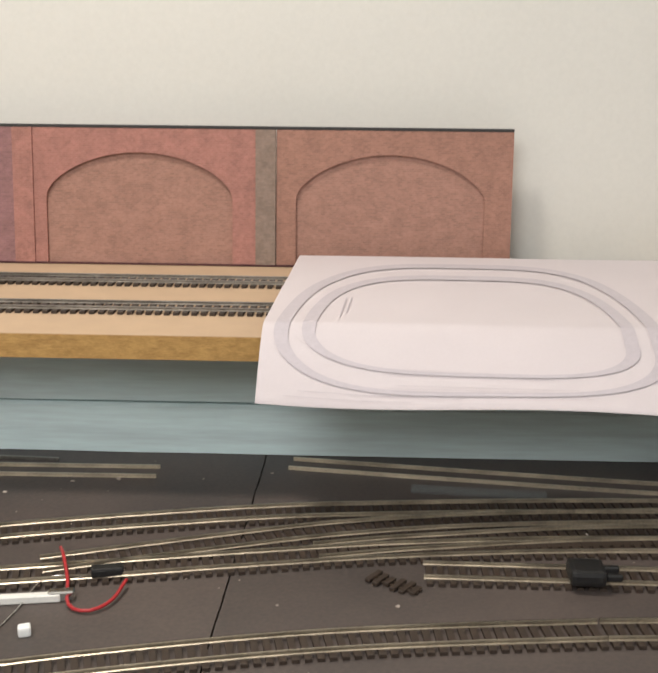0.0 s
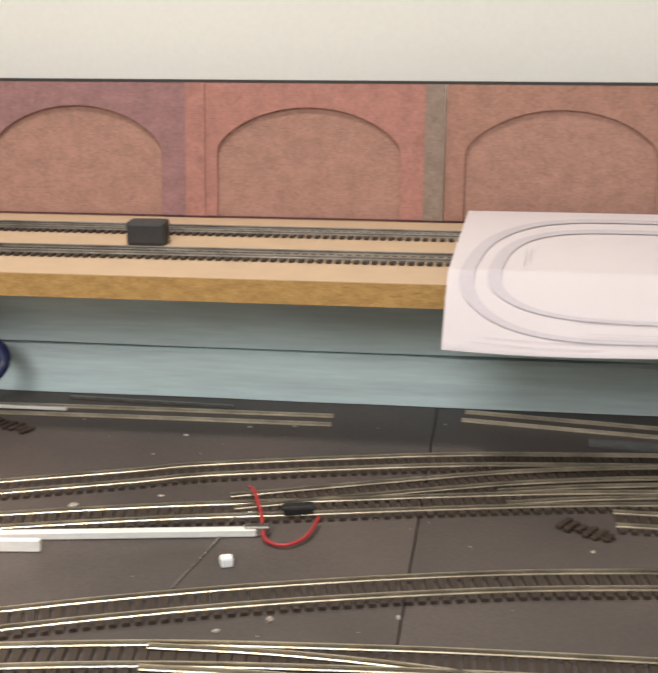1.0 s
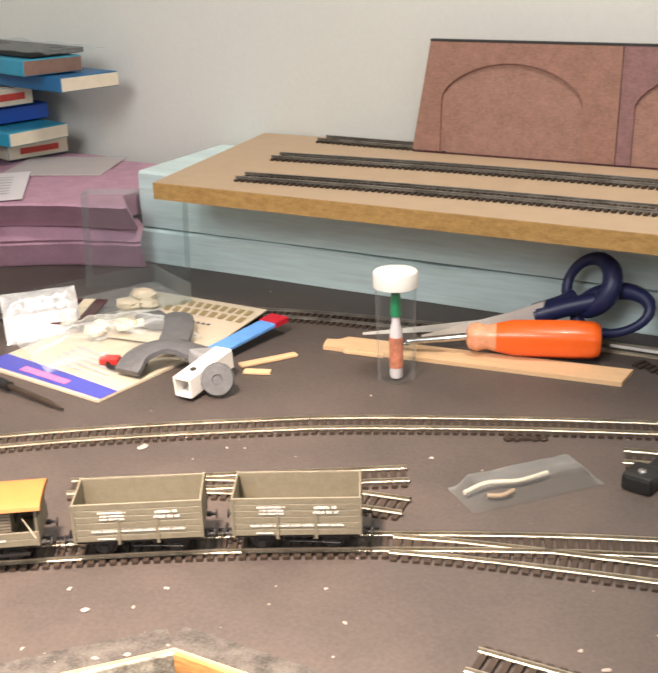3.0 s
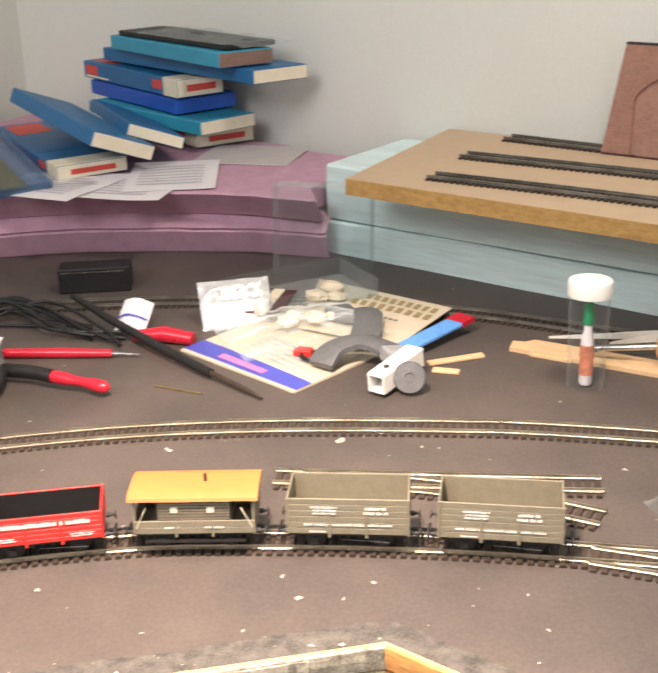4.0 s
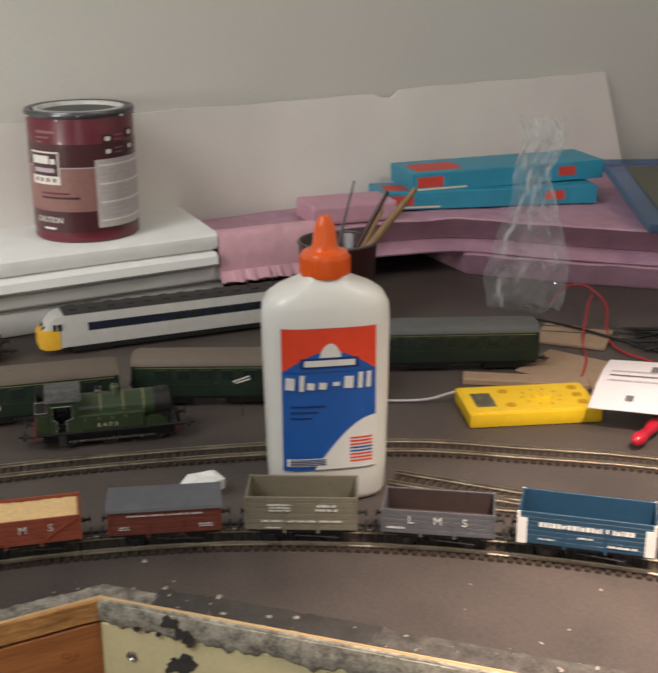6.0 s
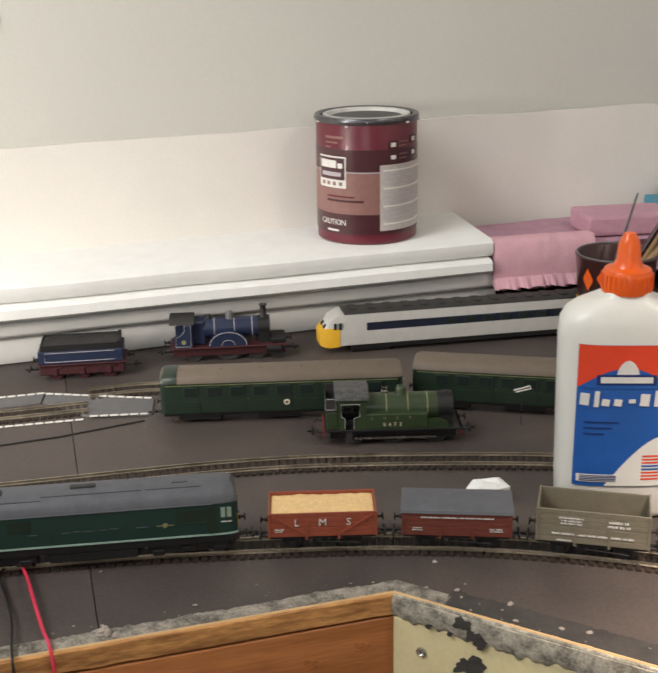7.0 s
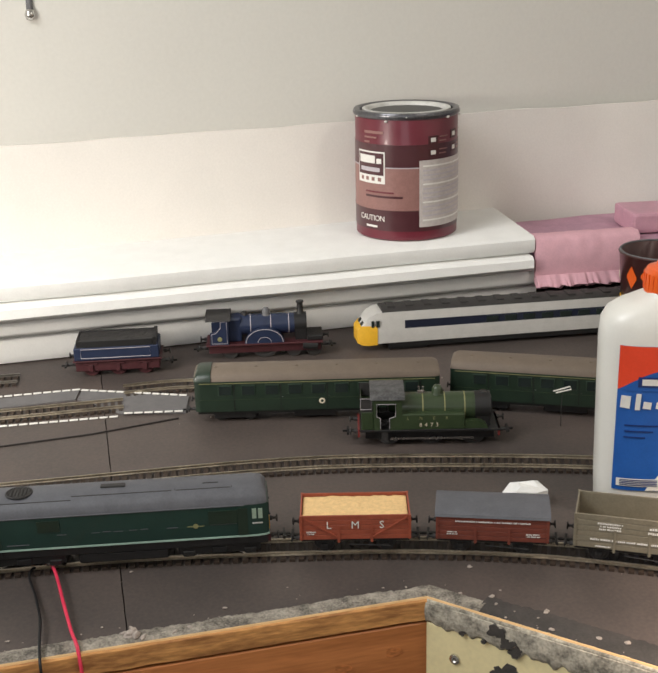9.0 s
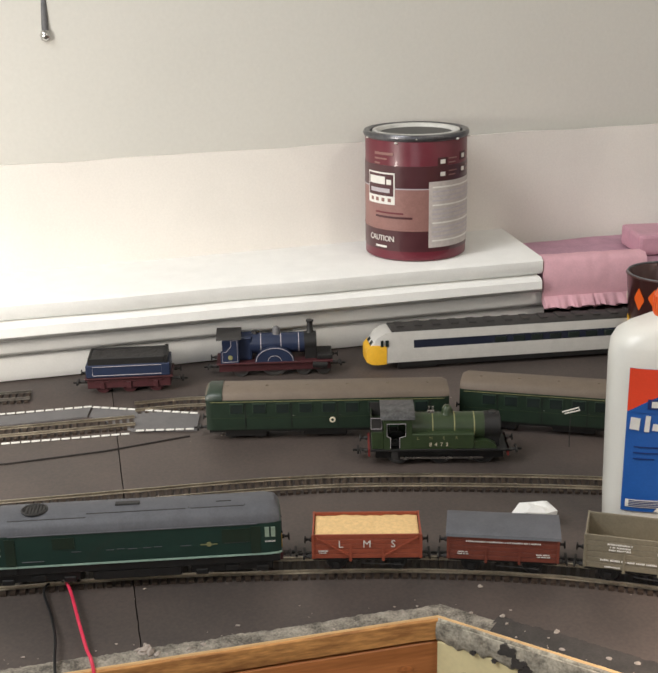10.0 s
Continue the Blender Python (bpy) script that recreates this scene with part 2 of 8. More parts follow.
BOXCOBALT = material("box_cobalt", rgb(34, 84, 176), 0.45, vary=0.1, size=0.03, bump=0.02)
BOXCREAM = material("box_cream", rgb(226, 214, 190), 0.6, vary=0.05, size=0.01)
BOXRED = material("box_red", rgb(206, 72, 60), 0.5, vary=0.06, size=0.01)
METER = material("meter_yellow", rgb(238, 196, 36), 0.4, vary=0.05, size=0.01)
METER_D = material("meter_dark", rgb(190, 146, 28), 0.45, vary=0.05, size=0.01)
LCD = material("lcd_grey", rgb(88, 84, 66), 0.25, bump=0)
WOODL = material("bare_wood", rgb(212, 176, 136), 0.65, vary=0.1, size=0.01, bump=0.1, grain=0.001, streak=(0.15, 1, 1))
CARDB = material("cardboard", rgb(158, 132, 108), 0.8, vary=0.08, size=0.01)
MAG = material("booklet_cream", rgb(204, 190, 168), 0.5, vary=0.06, size=0.02)
MAGBLUE = material("booklet_blue", rgb(74, 78, 172), 0.45, vary=0.1, size=0.01)
MAGPINK = material("booklet_pink", rgb(220, 120, 170), 0.5)
SKYBLUE = material("tube_blue", rgb(96, 150, 216), 0.45)
GREYP = material("grey_plastic", rgb(96, 96, 98), 0.5, vary=0.15, size=0.006)
MUG = material("mug_dark", rgb(62, 28, 26), 0.3, vary=0.15, size=0.02, coat=0.3)
BRUSHW = material("brush_wood", rgb(150, 120, 84), 0.5, vary=0.15, size=0.01)
GLASS = clear("clear_plastic", see=0.97, gloss=2.0, body=0.6)
# steel whose bright reflection is put into a whitish, hardly metallic base colour
STEEL_SHEEN = material("steel_sheen", rgb(222, 219, 212), 0.5, metal=0.1, vary=0.05, size=0.01, bump=0)
PALE_PRINT = material("pale_print", rgb(186, 178, 183), 0.7, vary=0.04, size=0.004)
DULLGOLD = material("dull_lining", rgb(136, 134, 92), 0.5)
FILM = clear("crinkled_film", rough=0.06, see=0.94, crease=110, depth=1.0, gloss=2.4, body=0.5)
BAG = clear("crumpled_bag_film", rough=0.07, see=0.93, crease=46, depth=1.0, gloss=3.2, body=1.0, edge=1.2)
TRAYC = clear("blue_tray", colour=rgb(184, 203, 222), see=0.90)
GREENL = material("green_label", rgb(30, 140, 90), 0.4)
CRUMB = material("crumb_white", rgb(168, 156, 146), 0.8, vary=0.1, size=0.002)
WIRE_R = material("wire_red", rgb(170, 42, 46), 0.4)
WIRE_B = material("wire_black", rgb(22, 22, 23), 0.45)

# ---- mesh helpers ----


class Geo:
    """Vertices and faces of one mesh, gathered shape by shape."""

    def __init__(self):
        self.v, self.f = [], []

    def add(self, verts, faces, m=None):
        o = len(self.v)
        self.v += [tuple(m @ Vector(p)) if m else tuple(p) for p in verts]
        self.f += [tuple(o + i for i in f) for f in faces]
        return self

    def box(self, x0, x1, y0, y1, z0, z1, b=0.0, m=None):
        """A box with edges chamfered by b."""
        if b <= 0:
            vs = [(x, y, z) for z in (z0, z1) for y in (y0, y1) for x in (x0, x1)]
            return self.add(vs, [(0, 2, 3, 1), (4, 5, 7, 6), (0, 1, 5, 4), (2, 6, 7, 3), (0, 4, 6, 2), (1, 3, 7, 5)], m)
        bm = bmesh.new()
        bmesh.ops.create_cube(bm, size=1)
        for p in bm.verts:
            p.co = Vector((x0 if p.co.x < 0 else x1, y0 if p.co.y < 0 else y1, z0 if p.co.z < 0 else z1))
        bmesh.ops.bevel(bm, geom=bm.edges[:], offset=b, segments=2 if b > 0.0012 else 1, affect="EDGES", profile=0.6)
        bm.verts.index_update()
        self.add([p.co for p in bm.verts], [[p.index for p in f.verts] for f in bm.faces], m)
        bm.free()
        return self

    def lathe(self, profile, n=24, m=None):
        """Turns (radius, height) pairs about z."""
        vs, fs = [], []
        for r, z in profile:
            vs += [(r * math.cos(2 * math.pi * k / n), r * math.sin(2 * math.pi * k / n), z) for k in range(n)]
        for i in range(len(profile) - 1):
            for k in range(n):
                a, b = i * n + k, i * n + (k + 1) % n
                fs.append((a, b, b + n, a + n))
        if profile[0][0] > 1e-6:
            fs.append(tuple(reversed(range(n))))
        if profile[-1][0] > 1e-6:
            fs.append(tuple(range((len(profile) - 1) * n, len(profile) * n)))
        return self.add(vs, fs, m)

    def cyl(self, p, q, r, n=12, r2=None):
        """A cylinder or cone from p to q."""
        p, q = Vector(p), Vector(q)
        m = Matrix.Translation(p) @ (q - p).to_track_quat("Z", "Y").to_matrix().to_4x4()
        return self.lathe([(r, 0), (r if r2 is None else r2, (q - p).length)], n, m)

    def tube(self, pts, r, n=8, close=False):
        """A round wire along points."""
        pts = [Vector(p) for p in pts]
        c = len(pts)
        vs, fs = [], []
        for i, p in enumerate(pts):
            a, b = (pts[(i - 1) % c], pts[(i + 1) % c]) if close else (pts[max(i - 1, 0)], pts[min(i + 1, c - 1)])
            q = (b - a).to_track_quat("Z", "Y").to_matrix()
            rr = r[i] if isinstance(r, (list, tuple)) else r
            vs += [p + q @ Vector((rr * math.cos(2 * math.pi * k / n), rr * math.sin(2 * math.pi * k / n), 0)) for k in range(n)]
        for i in range(c if close else c - 1):
            for k in range(n):
                j = (i + 1) % c
                fs.append((i * n + k, i * n + (k + 1) % n, j * n + (k + 1) % n, j * n + k))
        if not close:
            fs += [tuple(reversed(range(n))), tuple(range((c - 1) * n, c * n))]
        return self.add(vs, fs)

    def prism(self, poly, z0, z1, m=None):
        """A flat polygon (x, y), counter-clockwise, given height."""
        n = len(poly)
        vs = [(x, y, z0) for x, y in poly] + [(x, y, z1) for x, y in poly]
        fs = [tuple(reversed(range(n))), tuple(range(n, 2 * n))] + [(i, (i + 1) % n, n + (i + 1) % n, n + i) for i in range(n)]
        return self.add(vs, fs, m)

    def loft(self, rings, caps=True, m=None):
        """Skins equal rings of points."""
        n = len(rings[0])
        vs = [p for ring in rings for p in ring]
        fs = [(i * n + k, i * n + (k + 1) % n, (i + 1) * n + (k + 1) % n, (i + 1) * n + k) for i in range(len(rings) - 1) for k in range(n)]
        if caps:
            fs += [tuple(reversed(range(n))), tuple(range((len(rings) - 1) * n, len(rings) * n))]
        return self.add(vs, fs, m)

    def sheet(self, fn, nu, nv, thick=0.0):
        """A surface from fn(u, v) with a thickness below it."""
        top = [[Vector(fn(i / nu, j / nv)) for j in range(nv + 1)] for i in range(nu + 1)]
        vs, fs = [], []
        w = nv + 1
        for i in range(nu + 1):
            vs += top[i]
        for i in range(nu):
            for j in range(nv):
                fs.append((i * w + j, (i + 1) * w + j, (i + 1) * w + j + 1, i * w + j + 1))
        if thick:
            o = len(vs)
            vs += [p - Vector((0, 0, thick)) for p in vs]
            fs += [tuple(reversed([o + k for k in f])) for f in fs]
            rim = [i * w for i in range(nu + 1)] + [nu * w + j for j in range(1, w)] + [i * w + nv for i in range(nu - 1, -1, -1)] + [j for j in range(nv - 1, 0, -1)]
            for a, b in zip(rim, rim[1:] + rim[:1]):
                fs.append((b, a, o + a, o + b))
        return self.add(vs, fs)

    def mesh(self, name, mat, smooth=None):
        me = bpy.data.meshes.new(name)
        me.from_pydata(self.v, [], self.f)
        me.materials.append(mat)
        bm = bmesh.new()
        bm.from_mesh(me)
        bmesh.ops.recalc_face_normals(bm, faces=bm.faces)
        if smooth is not None:
            for f in bm.faces:
                f.smooth = True
            for e in bm.edges:
                e.smooth = not (len(e.link_faces) == 2 and e.calc_face_angle(0) > radians(smooth))
        bm.to_mesh(me)
        bm.free()
        return me


def part(name, geo, mat, parent=None, label="", smooth=None):
    """One mesh object, under a thing or a part."""
    ob = new(name, geo.mesh(name, mat, smooth) if isinstance(geo, Geo) else geo)
    if parent:
        ob.parent = parent
    return tagged(ob, label)


def thing(name, m, label, category, group="", kind=""):
    """An Empty at a thing's base."""
    ob = new(name)
    ob.empty_display_size = 0.01
    ob.matrix_world = m
    return tagged(ob, label, category, group, kind)


def solo(name, geo, mat, m, label, category, group="", kind="", smooth=None):
    """A thing that is one mesh."""
    ob = part(name, geo, mat, None, "", smooth)
    ob.matrix_world = m
    return tagged(ob, label, category, group, kind)


def letters(text, size, mat, parent, m, name="lettering", spacing=1.0):
    """Raised lettering in the built-in font, centred, reading along local x with z up."""
    cu = bpy.data.curves.new(name, "FONT")
    cu.body, cu.size, cu.extrude, cu.align_x, cu.align_y, cu.space_character = text, size, 0.00012, "CENTER", "CENTER", spacing
    cu.resolution_u = 2
    tmp = new(name, cu)
    bpy.context.view_layer.update()
    me = bpy.data.meshes.new_from_object(tmp.evaluated_get(bpy.context.evaluated_depsgraph_get()))
    bpy.data.objects.remove(tmp)
    me.materials.clear()
    me.materials.append(mat)
    ob = new(name, me)
    ob.parent = parent
    ob.matrix_local = m @ pose(0, 0, 0, 90, 0, 0)
    return ob


def spline(pts, step=0.01):
    """Evenly stepped points on a smooth curve through a few."""
    p = [Vector((*q, 0)) if len(q) == 2 else Vector(q) for q in pts]
    p = [2 * p[0] - p[1]] + p + [2 * p[-1] - p[-2]]
    out = []
    for a, b, c, d in zip(p, p[1:], p[2:], p[3:]):
        n = max(2, int((c - b).length / step * 3))
        for k in range(n):
            t = k / n
            out.append(0.5 * (2 * b + (c - a) * t + (2 * a - 5 * b + 4 * c - d) * t * t + (3 * b - a - 3 * c + d) * t ** 3))
    out.append(p[-2])
    acc = [0.0]
    for a, b in zip(out, out[1:]):
        acc.append(acc[-1] + (b - a).length)
    n = max(2, round(acc[-1] / step))
    even, j = [], 0
    for k in range(n + 1):
        s = acc[-1] * k / n
        while j < len(acc) - 2 and acc[j + 1] < s:
            j += 1
        t = (s - acc[j]) / max(1e-9, acc[j + 1] - acc[j])
        even.append(out[j].lerp(out[j + 1], t))
    return even


def at_distance(line, s):
    """The place and heading at s metres along evenly stepped points."""
    d = (line[1] - line[0]).length
    i = max(0, min(len(line) - 2, int(s / d)))
    p = line[i].lerp(line[i + 1], s / d - i)
    w = line[min(i + 2, len(line) - 1)] - line[max(i - 1, 0)]
    return p, math.atan2(w.y, w.x)


# ---- the room ----


def wall_b(y, off=0.0):
    """x of the slanting west wall's face at y."""
    return -0.968 - 0.135 * y + off


WALL_A = 0.955
tagged(part("wall_north", Geo().box(-1.4, 1.9, WALL_A, WALL_A + 0.1, -0.75, 1.6), WALL), "plain off-white painted wall behind the layout", "wall", kind="structure")
g = Geo().prism([(wall_b(-1.9), -1.9), (wall_b(WALL_A), WALL_A), (wall_b(WALL_A) - 0.1, WALL_A), (wall_b(-1.9) - 0.1, -1.9)], -0.75, 1.6)
tagged(part("wall_west", g, WALL), "plain off-white painted wall beside the layout", "wall", kind="structure")
tagged(part("wall_east", Geo().box(1.8, 1.9, -1.9, WALL_A, -0.75, 1.6), WALL), "plain off-white painted wall", "wall", kind="structure")
tagged(part("wall_south", Geo().box(-0.7, 1.8, -2.0, -1.9, -0.75, 1.6), WALL), "plain off-white painted wall", "wall", kind="structure")
tagged(part("floor", Geo().box(-1.4, 1.9, -2.0, 1.1, -0.8, -0.75), FLOORM), "plain grey concrete floor", "floor", kind="structure")
tagged(part("ceiling", Geo().box(-1.4, 1.9, -2.0, 1.1, 1.6, 1.65), CEIL), "plain white ceiling", "ceiling", kind="structure")

# ---- the layout board: three dark panels with open joints, rough plaster along the front edge, wooden fascias ----
board = thing("layout_board", pose(0, 0, 0), "dark grey-brown painted model railway baseboard with wooden front fascias", "baseboard")
CA, CB = (-0.316, -0.1574), (0.0462, 0.2495)


def front_x(y):
    return -0.316 + 0.08 * max(0, -0.1574 - y)


T = 0.0145


def joint_y(x):
    """The cut between the west and the corner panel."""
    return -0.342 + 0.0565 * (x + 0.316)


def joint_x(y):
    """The cut between the corner and the north panel."""
    return 0.445 + 0.0225 * (y - 0.25)


def cut_line(fn, t0, t1, off, along_x):
    """One lip of a panel joint, sawn a little unevenly."""
    n = int(abs(t1 - t0) / 0.006)
    pts = []
    for i in range(n + 1):
        t = t0 + (t1 - t0) * i / n
        v = fn(t) + off + 0.0006 * noise.noise((t * 45, 2, 0)) + 0.0004 * noise.noise((t * 130, 5, 1 if off > 0 else 3))
        pts.append((t, v) if along_x else (v, t))
    return pts


WJ = wall_b(-0.378, 0.002)
part("panel", Geo().prism([(front_x(-1.3), -1.3)] + cut_line(joint_y, front_x(-0.342), WJ, -0.0004, True) + [(wall_b(-1.3, 0.002), -1.3)], -T, 0), BOARD, board)
part("panel", Geo().prism([CA, CB] + cut_line(joint_x, 0.2495, WALL_A - 0.002, -0.0005, False) + [(wall_b(WALL_A, 0.004), WALL_A - 0.002)] + cut_line(joint_y, WJ, front_x(-0.342), 0.0004, True), -T, 0), BOARD, board)
part("panel", Geo().prism([(1.5, 0.2555), (1.5, WALL_A - 0.002)] + cut_line(joint_x, WALL_A - 0.002, 0.2495, 0.0005, False), -T, 0), BOARD, board)
part("joint_strip", Geo().box(-0.90, -0.32, -0.40, -0.32, -T - 0.012, -T - 0.001), JOINT, board)
part("joint_strip", Geo().box(0.43, 0.48, 0.28, WALL_A - 0.01, -T - 0.012, -T - 0.001), JOINT, board)


def rough_strip(p, q, width, height, seed, ragged=0.2, t0=0.0, t1=0.0):
    """A lumpy plaster strip on the board's rim, from p to q, with a frayed inner edge; the board lies to its left.
    t0, t1: the slant of its ends, to meet the next strip in a mitre."""
    rnd = random.Random(seed)
    p, q = Vector((*p, 0)), Vector((*q, 0))
    d = (q - p).normalized()
    nrm = Vector((-d.y, d.x, 0))
    ln = (q - p).length
    n = int(ln / 0.0014)
    rows = []
    for i in range(n + 1):
        u = i / n
        chip = max(0.0, noise.noise((i * 0.045, seed, 7)) - 0.12) * 0.8
        w = width * (1 + ragged * (0.5 * noise.noise((i * 0.03, seed, 0)) + 0.3 * noise.noise((i * 0.3, seed, 2)) + 0.25 * (rnd.random() - 0.5) - chip))
        z = height * (0.75 + 0.5 * noise.noise((i * 0.16, seed, 5)) + 0.3 * (rnd.random() - 0.5))

        def at(f, up):
            o = f * w
            return p + d * (ln * u + o * (t1 * u ** 6 - t0 * (1 - u) ** 6)) + nrm * o + Vector((0, 0, up))
        rows.append([at(0, -0.004), at(0, 0.3 * z), at(0.3, z), at(0.75, z * (0.55 + 0.5 * rnd.random())), at(1, 0.00005), at(0.9, -0.002)])
    return Geo().loft(rows)


TURN = math.tan(0.5 * Vector((CA[0] - front_x(-1.25), CA[1] + 1.25)).angle(Vector((CB[0] - CA[0], CB[1] - CA[1]))))
part("plaster_edge", rough_strip((front_x(-1.25), -1.25), CA, 0.0125, 0.0014, 3, 0.36, 0, TURN).mesh("plaster", PLASTER, 60), PLASTER, board, "rough grey plaster along the rim")
SD = Vector((CB[0] - CA[0], CB[1] - CA[1]))


def on_diag(f):
    return (CA[0] + SD.x * f, CA[1] + SD.y * f)


part("plaster_edge", rough_strip(on_diag(0.0607), on_diag(0.32), 0.0200, 0.0010, 8, 0.22).mesh("plaster", SMEAR, 60), SMEAR, board, "dark grey smeared filler along the rim")
part("plaster_edge", rough_strip(on_diag(0.316), CB, 0.0190, 0.0011, 8, 0.22).mesh("plaster", GREY_FILL, 60), GREY_FILL, board, "grey smeared filler along the rim")
part("plaster_edge", rough_strip(CA, (CA[0] + 0.0235, CA[1] + 0.0264), 0.0125, 0.0014, 21, 0.2, TURN, 0).mesh("plaster", PLASTER, 60), PLASTER, board, "rough grey plaster at the corner")
part("plaster_edge", rough_strip((CB[0] - 0.006, CB[1]), (1.45, 0.2555), 0.0175, 0.0012, 12, 0.2).mesh("plaster", GREY_FILL, 60), GREY_FILL, board, "grey smeared filler along the rim")


def fascia(p, q, name_mat, label, seed, edge=PINE_EDGE, edge_label="sawn pine edge"):
    """The board's sawn pine edge and the fascia board below it, from p to q, with the room to its right."""
    p, q = Vector((*p, 0)), Vector((*q, 0))
    ln = (q - p).length
    m = Matrix.Translation(p) @ Matrix.Rotation(math.atan2(q.y - p.y, q.x - p.x), 4, "Z")
    n = int(ln / 0.004)
    rows, tops = [], []
    for i in range(n + 1):
        x = ln * i / n
        o = 0.0005 * noise.noise((x * 60, seed, 0))
        rows.append([(x, 0.0, -0.0148), (x, 0.0, -0.0008), (x, -0.0022 + o, -0.0009), (x, -0.0028 + o, -0.0016), (x, -0.0030 + 0.6 * o, -0.008), (x, -0.0026 + 1.5 * o, -0.0148 + o)])
        tops.append([(x, 0.0005, -0.0006), (x, 0.0002 + 0.8 * o, 0.0002), (x, -0.0007 + o, 0.0001), (x, -0.0012 + 1.4 * o, -0.0010)])
    top = part("edge_plank", Geo().loft(rows), edge, board, edge_label)
    line = part("edge_line", Geo().loft(tops), PINE_LINE, board, "pale bare wood arris")
    low = part("fascia", Geo().box(0, ln, -0.0022, 0.006, -0.13, -0.0172, 0.0008), name_mat, board, label)
    top.matrix_local = line.matrix_local = low.matrix_local = m
    return low, m


far = (front_x(-1.25), -1.25)
fascia(far, CA, PINE, "orange-stained pine board with knots", 1)
diag, dm = fascia(CA, CB, CREAM, "cream board with dark paint patches", 2, FILLER, "filler-smeared edge")
fascia(CB, (1.45, 0.2555), PINE, "orange-stained pine board", 3)
# filler smeared down the cream face, with a ragged lower edge
rows = []
for i in range(280):
    x = 0.0004 + 0.0018 * i
    low = -0.0165 - 0.0040 * noise.noise((x * 40, 4, 0)) - 0.0045 * noise.noise((x * 170, 9, 0)) - 0.003 * min(1.0, x * 18)
    y = -0.0036 - 0.0006 * noise.noise((x * 90, 2, 0))
    rows.append([(x, 0.0, -0.002), (x, y, -0.0025), (x, y - 0.0006, 0.5 * low), (x, y, low + 0.002), (x, -0.0023, low), (x, 0.0, low)])
o = part("filler_smear", Geo().loft(rows), FILLER, board, "grey filler smeared over the cream face", 60)
o.matrix_local = dm
for cx, cz, r, sd in ((0.0530, -0.0365, 0.0085, 1), (0.0495, -0.0065, 0.0048, 2), (0.0560, -0.0130, 0.0040, 3), (0.0615, -0.0172, 0.0030, 4), (0.0410, -0.0170, 0.0014, 7), (0.0262, -0.0160, 0.0015, 8), (0.15, -0.028, 0.006, 9), (0.27, -0.017, 0.005, 10)):
    rnd = random.Random(sd)
    rim = [r * (0.85 + 0.7 * noise.noise((1.6 * math.cos(a * math.pi / 14), 1.6 * math.sin(a * math.pi / 14), sd * 3.7)) + 0.25 * rnd.random()) for a in range(28)]
    poly = [(cx + k * math.cos(a * math.pi / 14) * 1.15 + 0.3 * k * math.sin(a * math.pi / 14), cz + k * math.sin(a * math.pi / 14)) for a, k in enumerate(rim)]
    o = part("paint_patch", Geo().prism(poly, 0, 0.0004 if cz < -0.021 else 0.0027), TAR if cz < -0.021 else SMEAR, board, "dark dried paint patch")
    o.matrix_local = dm @ pose(0, -0.0022, 0, 90, 0, 0)
for x in (0.0209, 0.25, 0.41):
    o = part("screw", Geo().lathe([(0.0036, 0), (0.0034, 0.0012), (0.002, 0.0018), (0.0012, 0.0008), (0, 0.0008)], 14), STEEL, board, "steel screw head", 40)
    o.matrix_local = dm @ pose(x, -0.0022, -0.0371, 90, 0, 0)
for y, z in ((-0.182, -0.035), (-0.215, -0.041), (-0.62, -0.05)):
    o = part("knot", Geo().lathe([(0.0045, 0), (0.004, 0.0002), (0, 0.0002)], 20), material("pine_knot", rgb(176, 108, 58), 0.55, vary=0.25, size=0.003), board, "wood knot")
    o.matrix_local = Matrix.Translation((front_x(y) + 0.0022, y, z)) @ pose(0, 0, 0, 90, 0, 90) @ Matrix.Diagonal((1.9, 0.8, 1, 1))


# ---- foam stacks ----
stack = thing("foam_stack", pose(0, 0, 0), "two pale blue insulation foam slabs stacked under the raised board", "foam")


def slab(x0, x1, yf, yb, z0, z1, seed, wob=0.002):
    """A foam slab with a slightly wavy hand-cut front and left end."""
    n = 60
    rows = []
    for i in range(n + 1):
        x = x0 + (x1 - x0) * i / n
        o = wob * noise.noise((x * 9, seed, 0))
        zt = z1 + wob * (0.6 * noise.noise((x * 7, seed, 3)) + 0.4 * noise.noise((x * 26, seed, 6)))
        rows.append([(x, yb, z0), (x, yf + o, z0), (x, yf + o - 0.001, 0.5 * (z0 + z1)), (x, yf + o, zt - 0.0025), (x, yf + o + 0.003, zt), (x, yb, zt)])
    return Geo().loft(rows)


part("slab", slab(-0.405, 1.3, 0.789, 0.945, 0.0005, 0.0372, 1), FOAM_BLUE, stack)
part("slab", slab(-0.400, 1.3, 0.791, 0.945, 0.0392, 0.0972, 2), FOAM_BLUE, stack)

deck = thing("raised_board", pose(0, 0, 0), "tan MDF board lying on the blue foam slabs", "board")
part("board_top", Geo().prism([(-0.303, 0.695), (1.3, 0.693), (1.3, 0.948), (-0.343, 0.948)], 0.0982, 0.114), MDF, deck)
part("board_edge", Geo().box(-0.303, 1.3, 0.6938, 0.6952, 0.0984, 0.1136), MDF_EDGE, deck, "coarse brown MDF edge")

